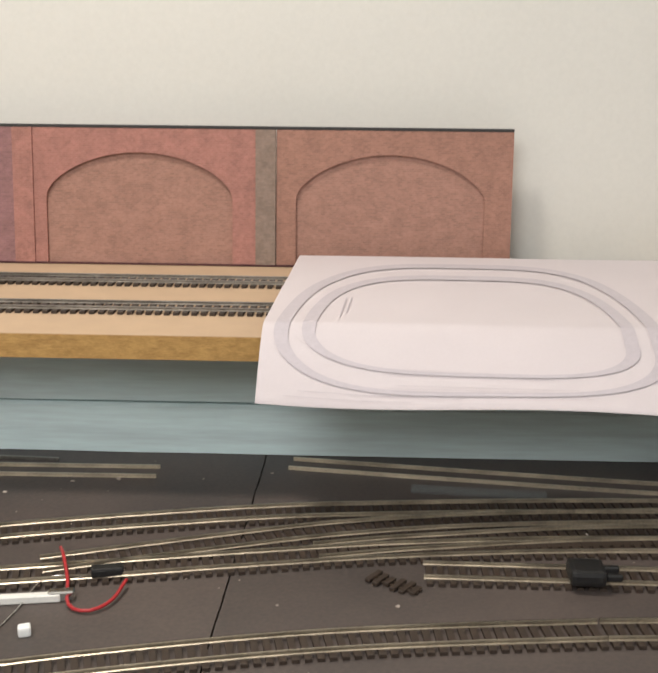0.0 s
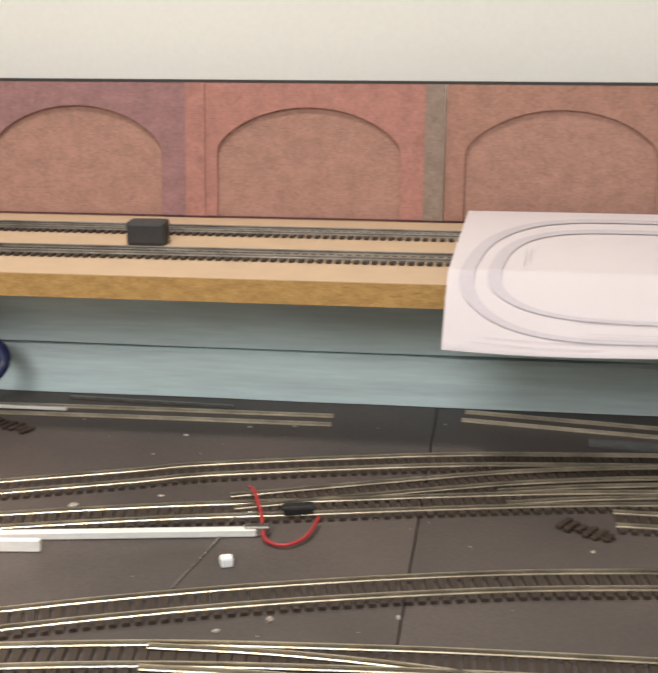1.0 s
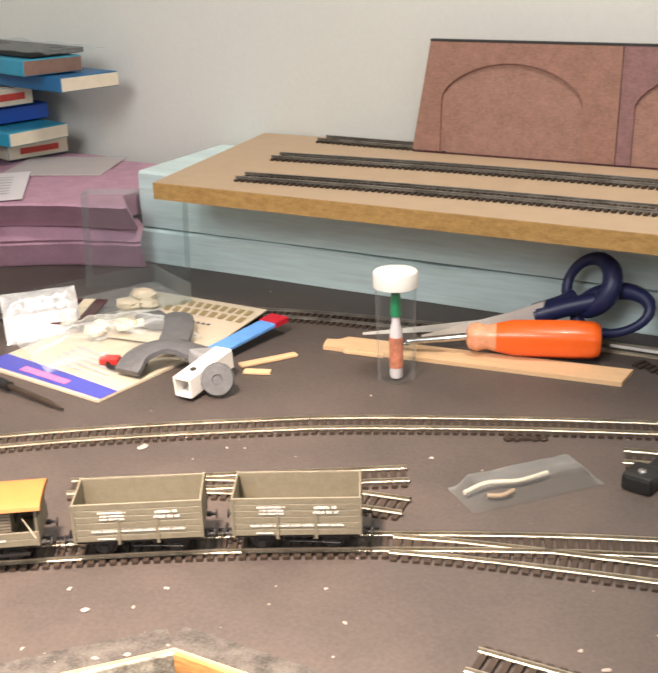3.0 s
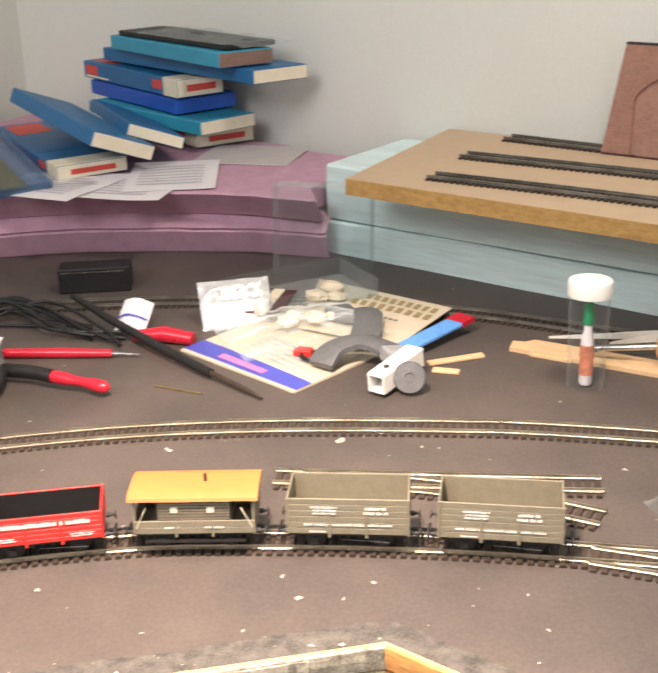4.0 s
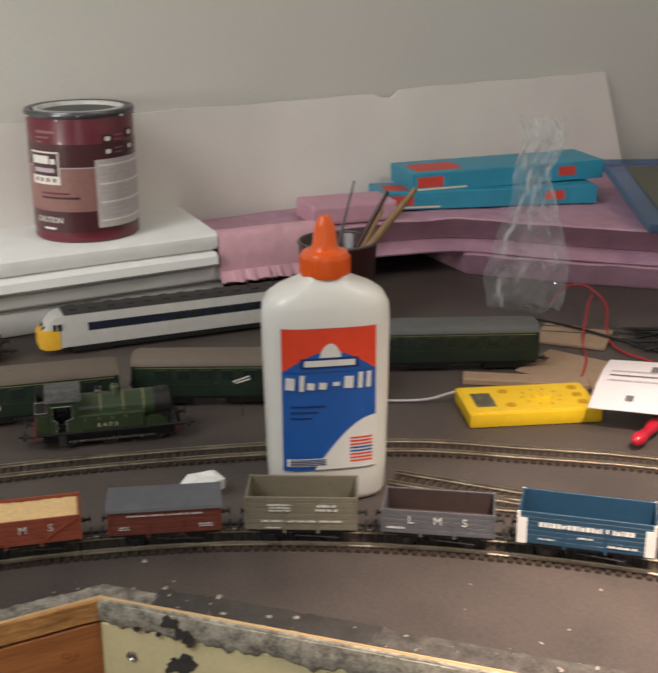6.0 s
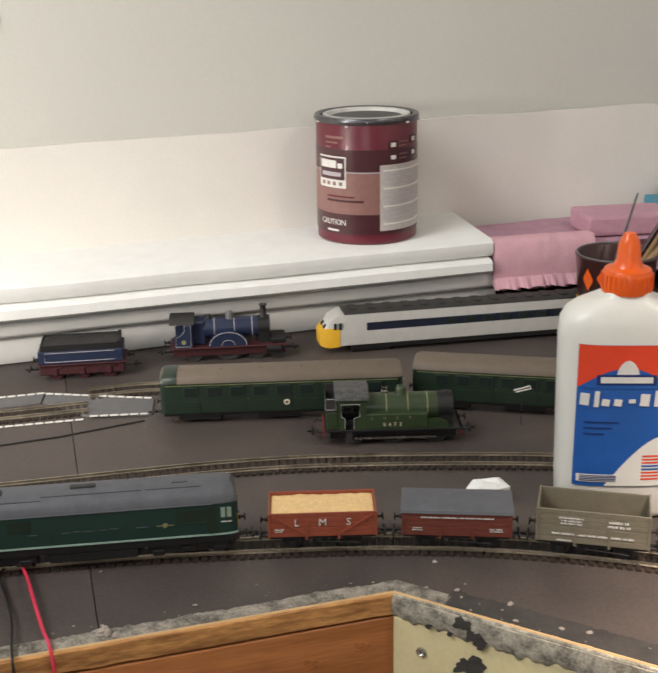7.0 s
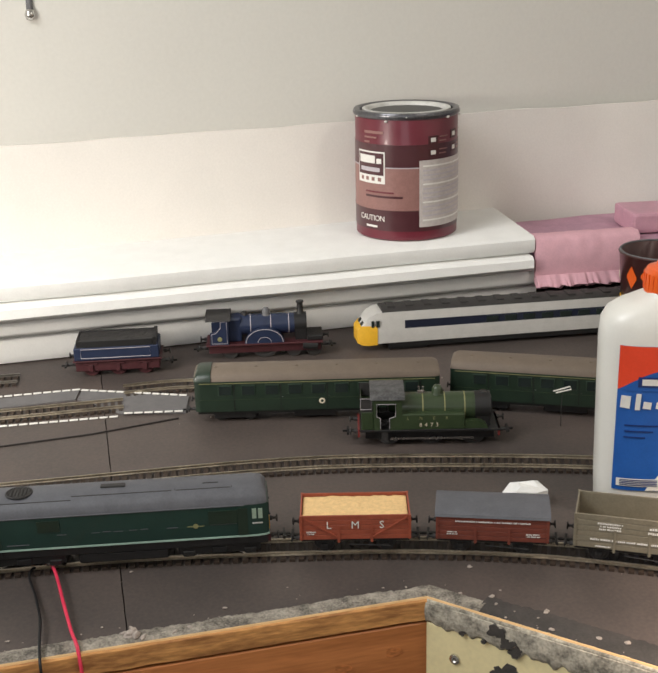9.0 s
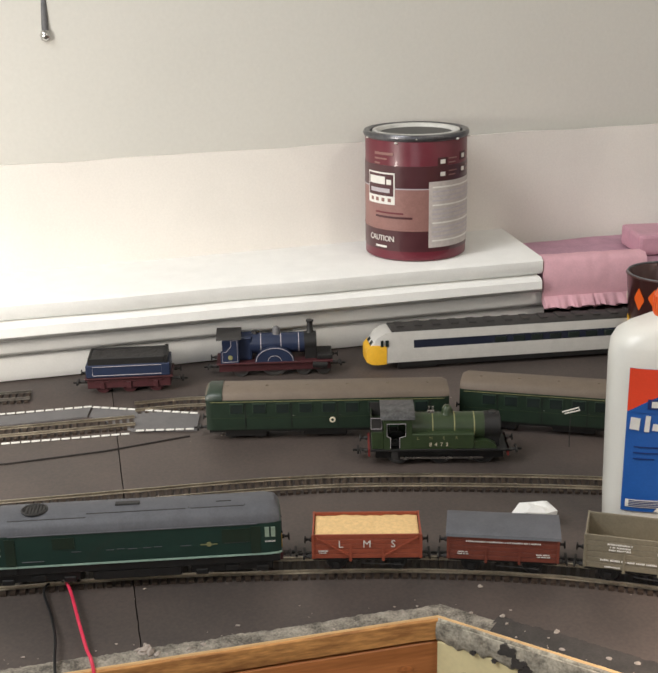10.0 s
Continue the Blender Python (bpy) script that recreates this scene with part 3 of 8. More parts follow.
# white foam sheets along the west wall
white = thing("white_foam_stack", pose(0, 0, 0), "white polystyrene sheets stacked along the wall", "foam")
for i, (f, z0, z1, y1) in enumerate(((0.813, 0.0005, 0.029, 0.10), (0.801, 0.031, 0.050, 0.095), (0.782, 0.052, 0.0685, 0.085), (0.790, 0.0695, 0.088, 0.088))):
    rows = []
    for k in range(61):
        y = -1.25 + (y1 + 1.25) * k / 60
        o = 0.0022 * noise.noise((y * 10, i, 0))
        xf = -f - 0.09 * (y + 0.35) + o
        zz = 0.0012 * noise.noise((y * 6, i, 4))
        rows.append([(wall_b(y, 0.003), y, z0), (xf - 0.002, y, z0 + 0.001), (xf + 0.002, y, z0 + 0.3 * (z1 - z0)), (xf + 0.001, y, z1 - 0.003 + zz), (xf - 0.004, y, z1 + zz), (wall_b(y, 0.003), y, z1)])
    part("sheet", Geo().loft(rows), FOAM_WHITE, white, smooth=50)

# white board leaning on the west wall
rows = []
for k in range(131):
    y = -0.95 + (0.78 + 0.95) * k / 130
    top = 0.199 + 0.002 * noise.noise((y * 14, 2, 0)) + (0.004 if y > 0.39 else 0.0) - (0.008 * max(0.0, 1 - abs(y - 0.375) / 0.02))
    lean = -0.035 * max(0.0, (y - 0.6) / 0.18)
    far_end = min(1.0, max(0.0, (y - 0.10) / 0.15))
    foot = 0.0880 if y < 0.09 else 0.046
    xb, xt = wall_b(y, 0.0085 + 0.0215 * far_end), wall_b(y, 0.002 + 0.004 * far_end)
    rows.append([(xb - 0.005, y, foot), (xb, y, foot), (xt + 0.0045, y + lean, top), (xt, y + lean, top)])
solo("leaning_sheet", Geo().loft(rows), SHEET, pose(0, 0, 0), "long off-white board with a torn top edge leaning on the wall", "board", smooth=35)

# pink foam in the corner, three layers with a curved hand-cut front
pink = thing("pink_foam_stack", pose(0, 0, 0), "pink insulation foam layers with a curved front filling the corner", "foam")
CURVE = [(-0.855, 0.09), (-0.862, 0.20), (-0.868, 0.31), (-0.845, 0.40), (-0.765, 0.485), (-0.65, 0.617), (-0.555, 0.685), (-0.47, 0.735), (-0.425, 0.750), (-0.386, 0.762)]


def pink_layer(z0, z1, low, out, seed, first=0, bulge=0.0):
    """One sheet whose front slants from low at its foot to out at its top edge."""
    line = spline(CURVE[first:], 0.012)
    rows = []
    for i, p in enumerate(line):
        w = line[min(i + 1, len(line) - 1)] - line[max(i - 1, 0)]
        nrm = Vector((w.y, -w.x, 0)).normalized()
        o = 0.003 * noise.noise((i * 0.22, seed, 0)) * min(1, (len(line) - 1 - i) / 12) + bulge * max(0.0, (p.x + 0.52) / 0.13)
        zt = z1 + 0.0014 * noise.noise((i * 0.3, seed, 4))
        f, a = p + nrm * (low + o), p + nrm * (out + o)
        e, b = f - nrm * 0.0015, a - nrm * 0.002
        back = Vector((wall_b(p.y, 0.036), p.y, 0)) if p.y < 0.48 else p + Vector((-0.28, 0.26, 0)) * min(1.0, (0.93 - p.y) / 0.26)
        rows.append([(back.x, back.y, z0), (e.x, e.y, z0), (f.x, f.y, z0 + 0.002), (a.x, a.y, zt - 0.002), (b.x, b.y, zt), (back.x, back.y, zt)])
    e = rows[-1]
    rows.append([(x + 0.004, 0.93 if i in (0, 5) else y + 0.004, z) for i, (x, y, z) in enumerate(e)])
    return Geo().loft(rows)


part("layer", pink_layer(0.0005, 0.0292, -0.006, 0.006, 1, 3), FOAM_PINK, pink)
part("layer", pink_layer(0.0298, 0.0447, 0.006, -0.006, 2), FOAM_PINK, pink)
part("layer", pink_layer(0.0453, 0.075, -0.004, 0.020, 3, 0, 0.012), FOAM_PINK, pink)
part("infill", Geo().prism([(-0.74, 0.60), (-0.41, 0.772), (-0.408, 0.80), (-0.408, 0.92), (-1.05, 0.92), (-1.0, 0.60)], 0.050, 0.0742), FOAM_PINK, pink)
# torn offcut standing between the white sheets and the mug
offcut = thing("foam_offcut", pose(0, 0, 0), "torn pink foam offcut, coloured paler as if lit, hung over the foam layers", "foam")
block, flap = [], []
for k in range(61):
    y = 0.0895 + 0.1155 * k / 60
    a, b, e = noise.noise((k * 0.14, 3, 0)), noise.noise((k * 0.25, 8, 0)), noise.noise((k * 0.6, 5, 0))
    top = 0.0868 + 0.0010 * a
    block.append([(-0.852, y, 0.0755), (-0.8325, y, 0.0755), (-0.8315, y, 0.0440), (-0.8275, y, 0.0435), (-0.8262 + 0.0004 * a, y, 0.060), (-0.829 + 0.001 * a, y, top - 0.005), (-0.8345, y, top), (-0.852, y, top - 0.001)])
    flap.append([(-0.8325, y, 0.0434), (-0.8315, y, 0.039 + 0.002 * b), (-0.823 + 0.004 * a, y, 0.033 + 0.003 * b + 0.002 * e), (-0.816 + 0.005 * b + 0.003 * e, y, 0.036 + 0.003 * a), (-0.820 + 0.004 * e, y, 0.041 + 0.003 * b), (-0.8268 + 0.001 * a, y, 0.0460)])
part("block", Geo().loft(block), FOAM_PINK_LIT, offcut, "", 50)
part("torn_edge", Geo().loft(flap), FOAM_PINK_LIT, offcut, "ragged torn lower edge", 50)

# ---- tracks ----
SLEEPER_ME = Geo().box(-0.0018, 0.0018, -0.0145, 0.0145, 0.0002, 0.0021).mesh("sleeper", SLEEPER)


def rail_geo(line, side, z):
    """One bull-head rail beside a line."""
    rows = []
    for i, p in enumerate(line):
        w = line[min(i + 1, len(line) - 1)] - line[max(i - 1, 0)]
        nrm = Vector((-w.y, w.x, 0)).normalized()
        c = p + nrm * side
        prof = ((0.0011, 0.0), (0.0011, 0.0004), (0.0004, 0.0008), (0.0004, 0.0017), (0.00055, 0.002), (0.00045, 0.0026), (-0.00045, 0.0026), (-0.00055, 0.002), (-0.0004, 0.0017), (-0.0004, 0.0008), (-0.0011, 0.0004), (-0.0011, 0.0))
        rows.append([c + nrm * a + Vector((0, 0, z + b)) for a, b in prof])
    return Geo().loft(rows)


def track(pts, label, z=0.0, sleepers=True, metal=None, drop=0.0, pitch=0.0062, group="tracks", skip=None):
    """A length of track: two rails on separate sleepers."""
    line = spline(pts, 0.008)
    t = thing("track", pose(0, 0, z), label, "model track", group)
    for s in (-0.0087, 0.0087):
        part("rail", rail_geo(line, s, 0.0021 if sleepers else 0.0001), metal or RAIL, t, smooth=30)
    if sleepers:
        ln = (line[1] - line[0]).length * (len(line) - 1)
        n = int(ln / pitch)
        for k in range(n):
            p, a = at_distance(line, (k + 0.5) * ln / n)
            if skip and skip(p):
                continue
            o = part("sleeper", SLEEPER_ME, SLEEPER, t)
            o.matrix_local = Matrix.Translation((p.x, p.y, -drop)) @ Matrix.Rotation(a + 0.03 * math.sin(k * 12.9), 4, "Z")
    return line


MAIN = [(-0.404, -0.75), (-0.405, -0.55), (-0.405, -0.42), (-0.402, -0.34), (-0.392, -0.258), (-0.374, -0.152), (-0.343, -0.052), (-0.288, 0.056), (-0.217, 0.154), (-0.137, 0.238), (-0.062, 0.293), (0.015, 0.341), (0.10, 0.386), (0.18, 0.424), (0.25, 0.452), (0.32, 0.477), (0.40, 0.501), (0.49, 0.522), (0.56, 0.533), (0.65, 0.543)]
RUN = track(MAIN, "front running track on brown plastic sleepers")
track([(0.651, 0.5432), (0.8, 0.552), (1.0, 0.556)], "front running track on brown plastic sleepers")
track([(-0.52, -0.75), (-0.518, -0.43), (-0.518, -0.35), (-0.517, -0.24), (-0.506, -0.145), (-0.472, 0.0), (-0.43, 0.112), (-0.382, 0.188), (-0.329, 0.264), (-0.263, 0.335), (-0.19, 0.397), (-0.112, 0.452), (-0.027, 0.505)], "outer running track curving round the corner")
track([(-0.0262, 0.5055), (0.022, 0.53), (0.102, 0.566), (0.185, 0.599), (0.277, 0.632), (0.324, 0.649), (0.453, 0.679), (0.541, 0.691), (0.7, 0.703), (1.0, 0.71)], "outer running track beside the blue foam")
# front turnout leg and its own branch
track([(0.10, 0.3835), (0.14, 0.396), (0.20, 0.411), (0.26, 0.424), (0.34, 0.437), (0.42, 0.444), (0.52, 0.449), (0.7, 0.452), (1.0, 0.45)], "diverging leg of a turnout near the front edge", drop=0.0004)
track([(0.34, 0.4345), (0.40, 0.436), (0.47, 0.431), (0.56, 0.417), (0.68, 0.39)], "diverging leg of a turnout near the front edge", drop=0.0006)
track([(0.183, 0.305), (0.24, 0.306), (0.31, 0.304)], "short loose length of track near the front edge")
# inner sidings
track([(-0.116, 0.354), (-0.025, 0.408), (0.07, 0.466)], "unused turnout lying between the running tracks")
track([(-0.10, 0.362), (-0.03, 0.398), (0.03, 0.416), (0.088, 0.427)], "diverging leg of the unused turnout", drop=0.0004)
track([(-0.385, 0.076), (-0.315, 0.147), (-0.278, 0.187), (-0.235, 0.232)], "short siding track beside the glue bottle")
track([(-0.358, 0.060), (-0.318, 0.124), (-0.278, 0.180)], "diverging leg of the short siding", drop=0.0004)
track([(-0.468, -0.75), (-0.466, -0.5), (-0.462, -0.36)], "siding between the running tracks")
track([(0.186, 0.551), (0.30, 0.581), (0.395, 0.601), (0.47, 0.617), (0.566, 0.634), (0.70, 0.646), (1.0, 0.655)], "siding with wires at its end")
track([(0.50, 0.628), (0.57, 0.644), (0.71, 0.664), (1.0, 0.672)], "diverging leg of a turnout in the yard", drop=0.0004)
track([(0.345, 0.602), (0.44, 0.636), (0.515, 0.660), (0.60, 0.677), (0.72, 0.689)], "turnout leg joining the outer track", drop=0.0006)
track([(0.562, 0.606), (0.63, 0.605), (0.696, 0.604)], "short stub track in front of the yard")
# rear track in the foam's shadow, its sleepered part in the darker rail metal
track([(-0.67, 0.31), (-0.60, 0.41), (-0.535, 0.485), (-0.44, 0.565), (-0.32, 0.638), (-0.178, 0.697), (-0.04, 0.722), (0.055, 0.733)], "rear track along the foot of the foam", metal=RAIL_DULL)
track([(0.056, 0.7331), (0.115, 0.744), (0.25, 0.7485), (0.385, 0.7505)], "bare rails of the rear track along the foam", sleepers=False)
track([(0.476, 0.771), (0.60, 0.754), (0.726, 0.738), (0.95, 0.715)], "loose rails lying beside the foam", sleepers=False)
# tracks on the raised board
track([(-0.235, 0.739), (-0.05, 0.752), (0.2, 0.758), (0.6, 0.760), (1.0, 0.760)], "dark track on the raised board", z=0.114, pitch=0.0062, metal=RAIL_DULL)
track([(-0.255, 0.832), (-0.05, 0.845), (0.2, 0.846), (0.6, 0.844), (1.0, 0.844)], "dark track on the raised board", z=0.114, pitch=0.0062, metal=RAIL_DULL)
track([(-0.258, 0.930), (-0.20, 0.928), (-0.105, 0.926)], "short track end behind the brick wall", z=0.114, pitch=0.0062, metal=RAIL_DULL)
# bare trackbed and platform in the far yard
track([(-0.672, -0.75), (-0.668, -0.55), (-0.668, -0.45), (-0.672, -0.345)], "yard track beside the platform")
track([(-0.705, -0.345), (-0.707, -0.30), (-0.702, -0.26)], "yard track by the platform end")
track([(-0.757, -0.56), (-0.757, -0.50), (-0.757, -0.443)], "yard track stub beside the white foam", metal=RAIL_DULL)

# ---- arched brick wall of printed card on the raised board ----
arch = thing("brick_arch_wall", pose(0, 0, 0), "printed card retaining wall with four blind brick arches", "model wall")
AZ, AT = 0.1145, 0.222


def arch_lean(z):
    return 0.915 + 0.010 * (z - AZ) / (AT - AZ)


def arch_panel(x0, x1, a0, a1, mat, fill, spring=0.1675, crown=0.2032, cut=0.0):
    n = 30
    inner = [(a0, AZ)] + [((a0 + a1) / 2 - (a1 - a0) / 2 * math.cos(math.pi * k / n), spring + (crown - spring) * (0.72 * math.sin(math.pi * k / n) + 0.28 * math.sin(math.pi * k / n) ** 2)) for k in range(n + 1)] + [(a1, AZ)]
    outer = [(x0, AZ)]
    for k in range(n + 1):
        f = k / n
        outer.append((x0, spring + (AT - spring) * min(1, f * 6)) if f < 1 / 6 else (x1, AT - (AT - spring) * min(1, (f - 5 / 6) * 6)) if f > 5 / 6 else (x0 + (x1 - x0) * (f * 6 - 1) / 4, AT))
    outer.append((x1, AZ))
    outer = [(x - cut * (AT - z) / (AT - AZ), z) if x == x0 else (x, z) for x, z in outer]
    c = len(inner)
    vs = []
    for off in (-0.0012, 0.0028):
        vs += [(x, arch_lean(z) + off - 0.0015, z) for x, z in inner] + [(x, arch_lean(z) + off - 0.0015, z) for x, z in outer]
    fs = []
    for i in range(c - 1):
        fs += [(i, i + 1, c + i + 1, c + i), (2 * c + i, 3 * c + i, 3 * c + i + 1, 2 * c + i + 1), (i, 2 * c + i, 2 * c + i + 1, i + 1), (c + i, c + i + 1, 3 * c + i + 1, 3 * c + i)]
    fs += [(0, c, 3 * c, 2 * c), (c - 1, 2 * c - 1 + 0, 4 * c - 1, 3 * c - 1)]
    p = part("arch_panel", Geo().add(vs, fs), mat, arch)
    b = Geo()
    b.add([(a0 - 0.004, arch_lean(AZ) + 0.0004, AZ), (a1 + 0.004, arch_lean(AZ) + 0.0004, AZ), (a1 + 0.004, arch_lean(0.206) + 0.0004, 0.206), (a0 - 0.004, arch_lean(0.206) + 0.0004, 0.206), (a0 - 0.004, arch_lean(AZ) + 0.003, AZ), (a1 + 0.004, arch_lean(AZ) + 0.003, AZ), (a1 + 0.004, arch_lean(0.206) + 0.003, 0.206), (a0 - 0.004, arch_lean(0.206) + 0.003, 0.206)], [(0, 1, 2, 3), (7, 6, 5, 4), (0, 4, 5, 1), (2, 6, 7, 3), (0, 3, 7, 4), (1, 5, 6, 2)])
    part("recess", b, fill, p, "brown brick infill set back in the arch")


arch_panel(-0.126, 0.0655, -0.112, 0.032, BRICK_BROWN, BRICK_FILL, cut=0.016)
arch_panel(0.0665, 0.2435, 0.080, 0.2235, BRICK_PURPLE, BRICK_FILL)
arch_panel(0.2445, 0.4535, 0.270, 0.4195, BRICK_RED, BRICK_FILL)
arch_panel(0.4545, 0.641, 0.470, 0.6195, BRICK_BROWN, BRICK_FILL)


part("foot_strip", Geo().box(-0.140, 0.709, arch_lean(AZ) - 0.0046, arch_lean(AZ) - 0.0029, AZ + 0.0001, AZ + 0.0013), MAROON, arch, "thin dark strip along the foot")


def leaning_post(x0, x1, d, mat):
    g = Geo()
    g.add([(x0, arch_lean(AZ) - 0.0015 - d, AZ), (x1, arch_lean(AZ) - 0.0015 - d, AZ), (x1, arch_lean(AT) - 0.0015 - d, AT), (x0, arch_lean(AT) - 0.0015 - d, AT), (x0, arch_lean(AZ), AZ), (x1, arch_lean(AZ), AZ), (x1, arch_lean(AT), AT), (x0, arch_lean(AT), AT)], [(0, 1, 2, 3), (7, 6, 5, 4), (0, 4, 5, 1), (2, 6, 7, 3), (0, 3, 7, 4), (1, 5, 6, 2)])
    part("pilaster", g, mat, arch)


leaning_post(0.2440, 0.2600, 0.0030, BRICK_RED)
leaning_post(0.4380, 0.4540, 0.0030, BRICK_GREY)
part("coping", Geo().box(-0.126, 0.641, arch_lean(AT) - 0.003, arch_lean(AT) + 0.0025, AT + 0.0002, AT + 0.0022), DARK, arch, "dark card edge along the top")

# ---- rolling stock ----


def wheel_geo(r, y, x=0.0, n=18):
    g = Geo()
    for s in (-1, 1):
        m = Matrix.Translation((x, s * y, r)) @ pose(0, 0, 0, -90 * s, 0, 0)
        g.lathe([(r + 0.0007, -0.0022), (r + 0.0007, -0.0015), (r, -0.0012), (r, 0.0006), (r * 0.84, 0.0006), (r * 0.8, 0.0001), (r * 0.25, 0.0001), (r * 0.22, 0.0008), (0, 0.0008)], n, m)
    return g.cyl((x, -y, r), (x, y, r), 0.001, 6)


def coupling(parent, x, s):
    g = Geo().box(min(x, x + s * 0.009), max(x, x + s * 0.009), -0.0012, 0.0012, 0.0065, 0.008)
    g.box(x + s * 0.009 - 0.0008, x + s * 0.009 + 0.0008, -0.006, 0.006, 0.0065, 0.0085)
    g.box(min(x + s * 0.009, x + s * 0.013), max(x + s * 0.009, x + s * 0.013), -0.0008, 0.0008, 0.0065, 0.0078)
    part("coupling", g, BLACK, parent, "black tension-lock coupling")


def buffers(parent, x, s, z=0.0135, y=0.0115, mat=None):
    for k in (-1, 1):
        m = Matrix.Translation((x, k * y, z)) @ pose(0, 0, 0, 0, 90 * s, 0)
        part("buffer", Geo().lathe([(0.0016, 0), (0.0016, 0.0025), (0.0009, 0.003), (0.0009, 0.005), (0.0028, 0.0055), (0.0026, 0.0062), (0, 0.0064)], 10, m), mat or DARK, parent)


def bars(parent, x, y, z, w, h, rows, mat, facing=-1, seed=0, gap=0.55):
    """Writing too small to read: a few short bars on a side, y = the face."""
    r = random.Random(seed)
    for i in range(rows):
        zz = z + (rows - 1 - 2 * i) * h * 0.5 / max(rows, 1)
        hh = h / rows * gap
        ww = w * (0.7 + 0.3 * r.random())
        g, c = Geo(), x - ww / 2
        while c < x + ww / 2:
            lw = hh * (0.45 + 0.4 * r.random())
            g.box(c, c + lw, min(y, y + facing * 0.0002), max(y, y + facing * 0.0002), zz - hh / 2, zz + hh * (0.5 if r.random() < 0.7 else 0.3))
            c += lw + hh * (0.22 if r.random() < 0.85 else 0.8)
        part("lettering", g, mat, parent)


def section(w, z0, z1, tumble=0.0, n=1):
    return [(-w, z0), (-w - tumble, 0.5 * (z0 + z1)), (-w, z1), (w, z1), (w + tumble, 0.5 * (z0 + z1)), (w, z0)]


def roof_ring(x, w, z, rise, n=10):
    return [(x, -w * math.cos(math.pi * k / n), z + rise * math.sin(math.pi * k / n) ** 0.7) for k in range(n + 1)]


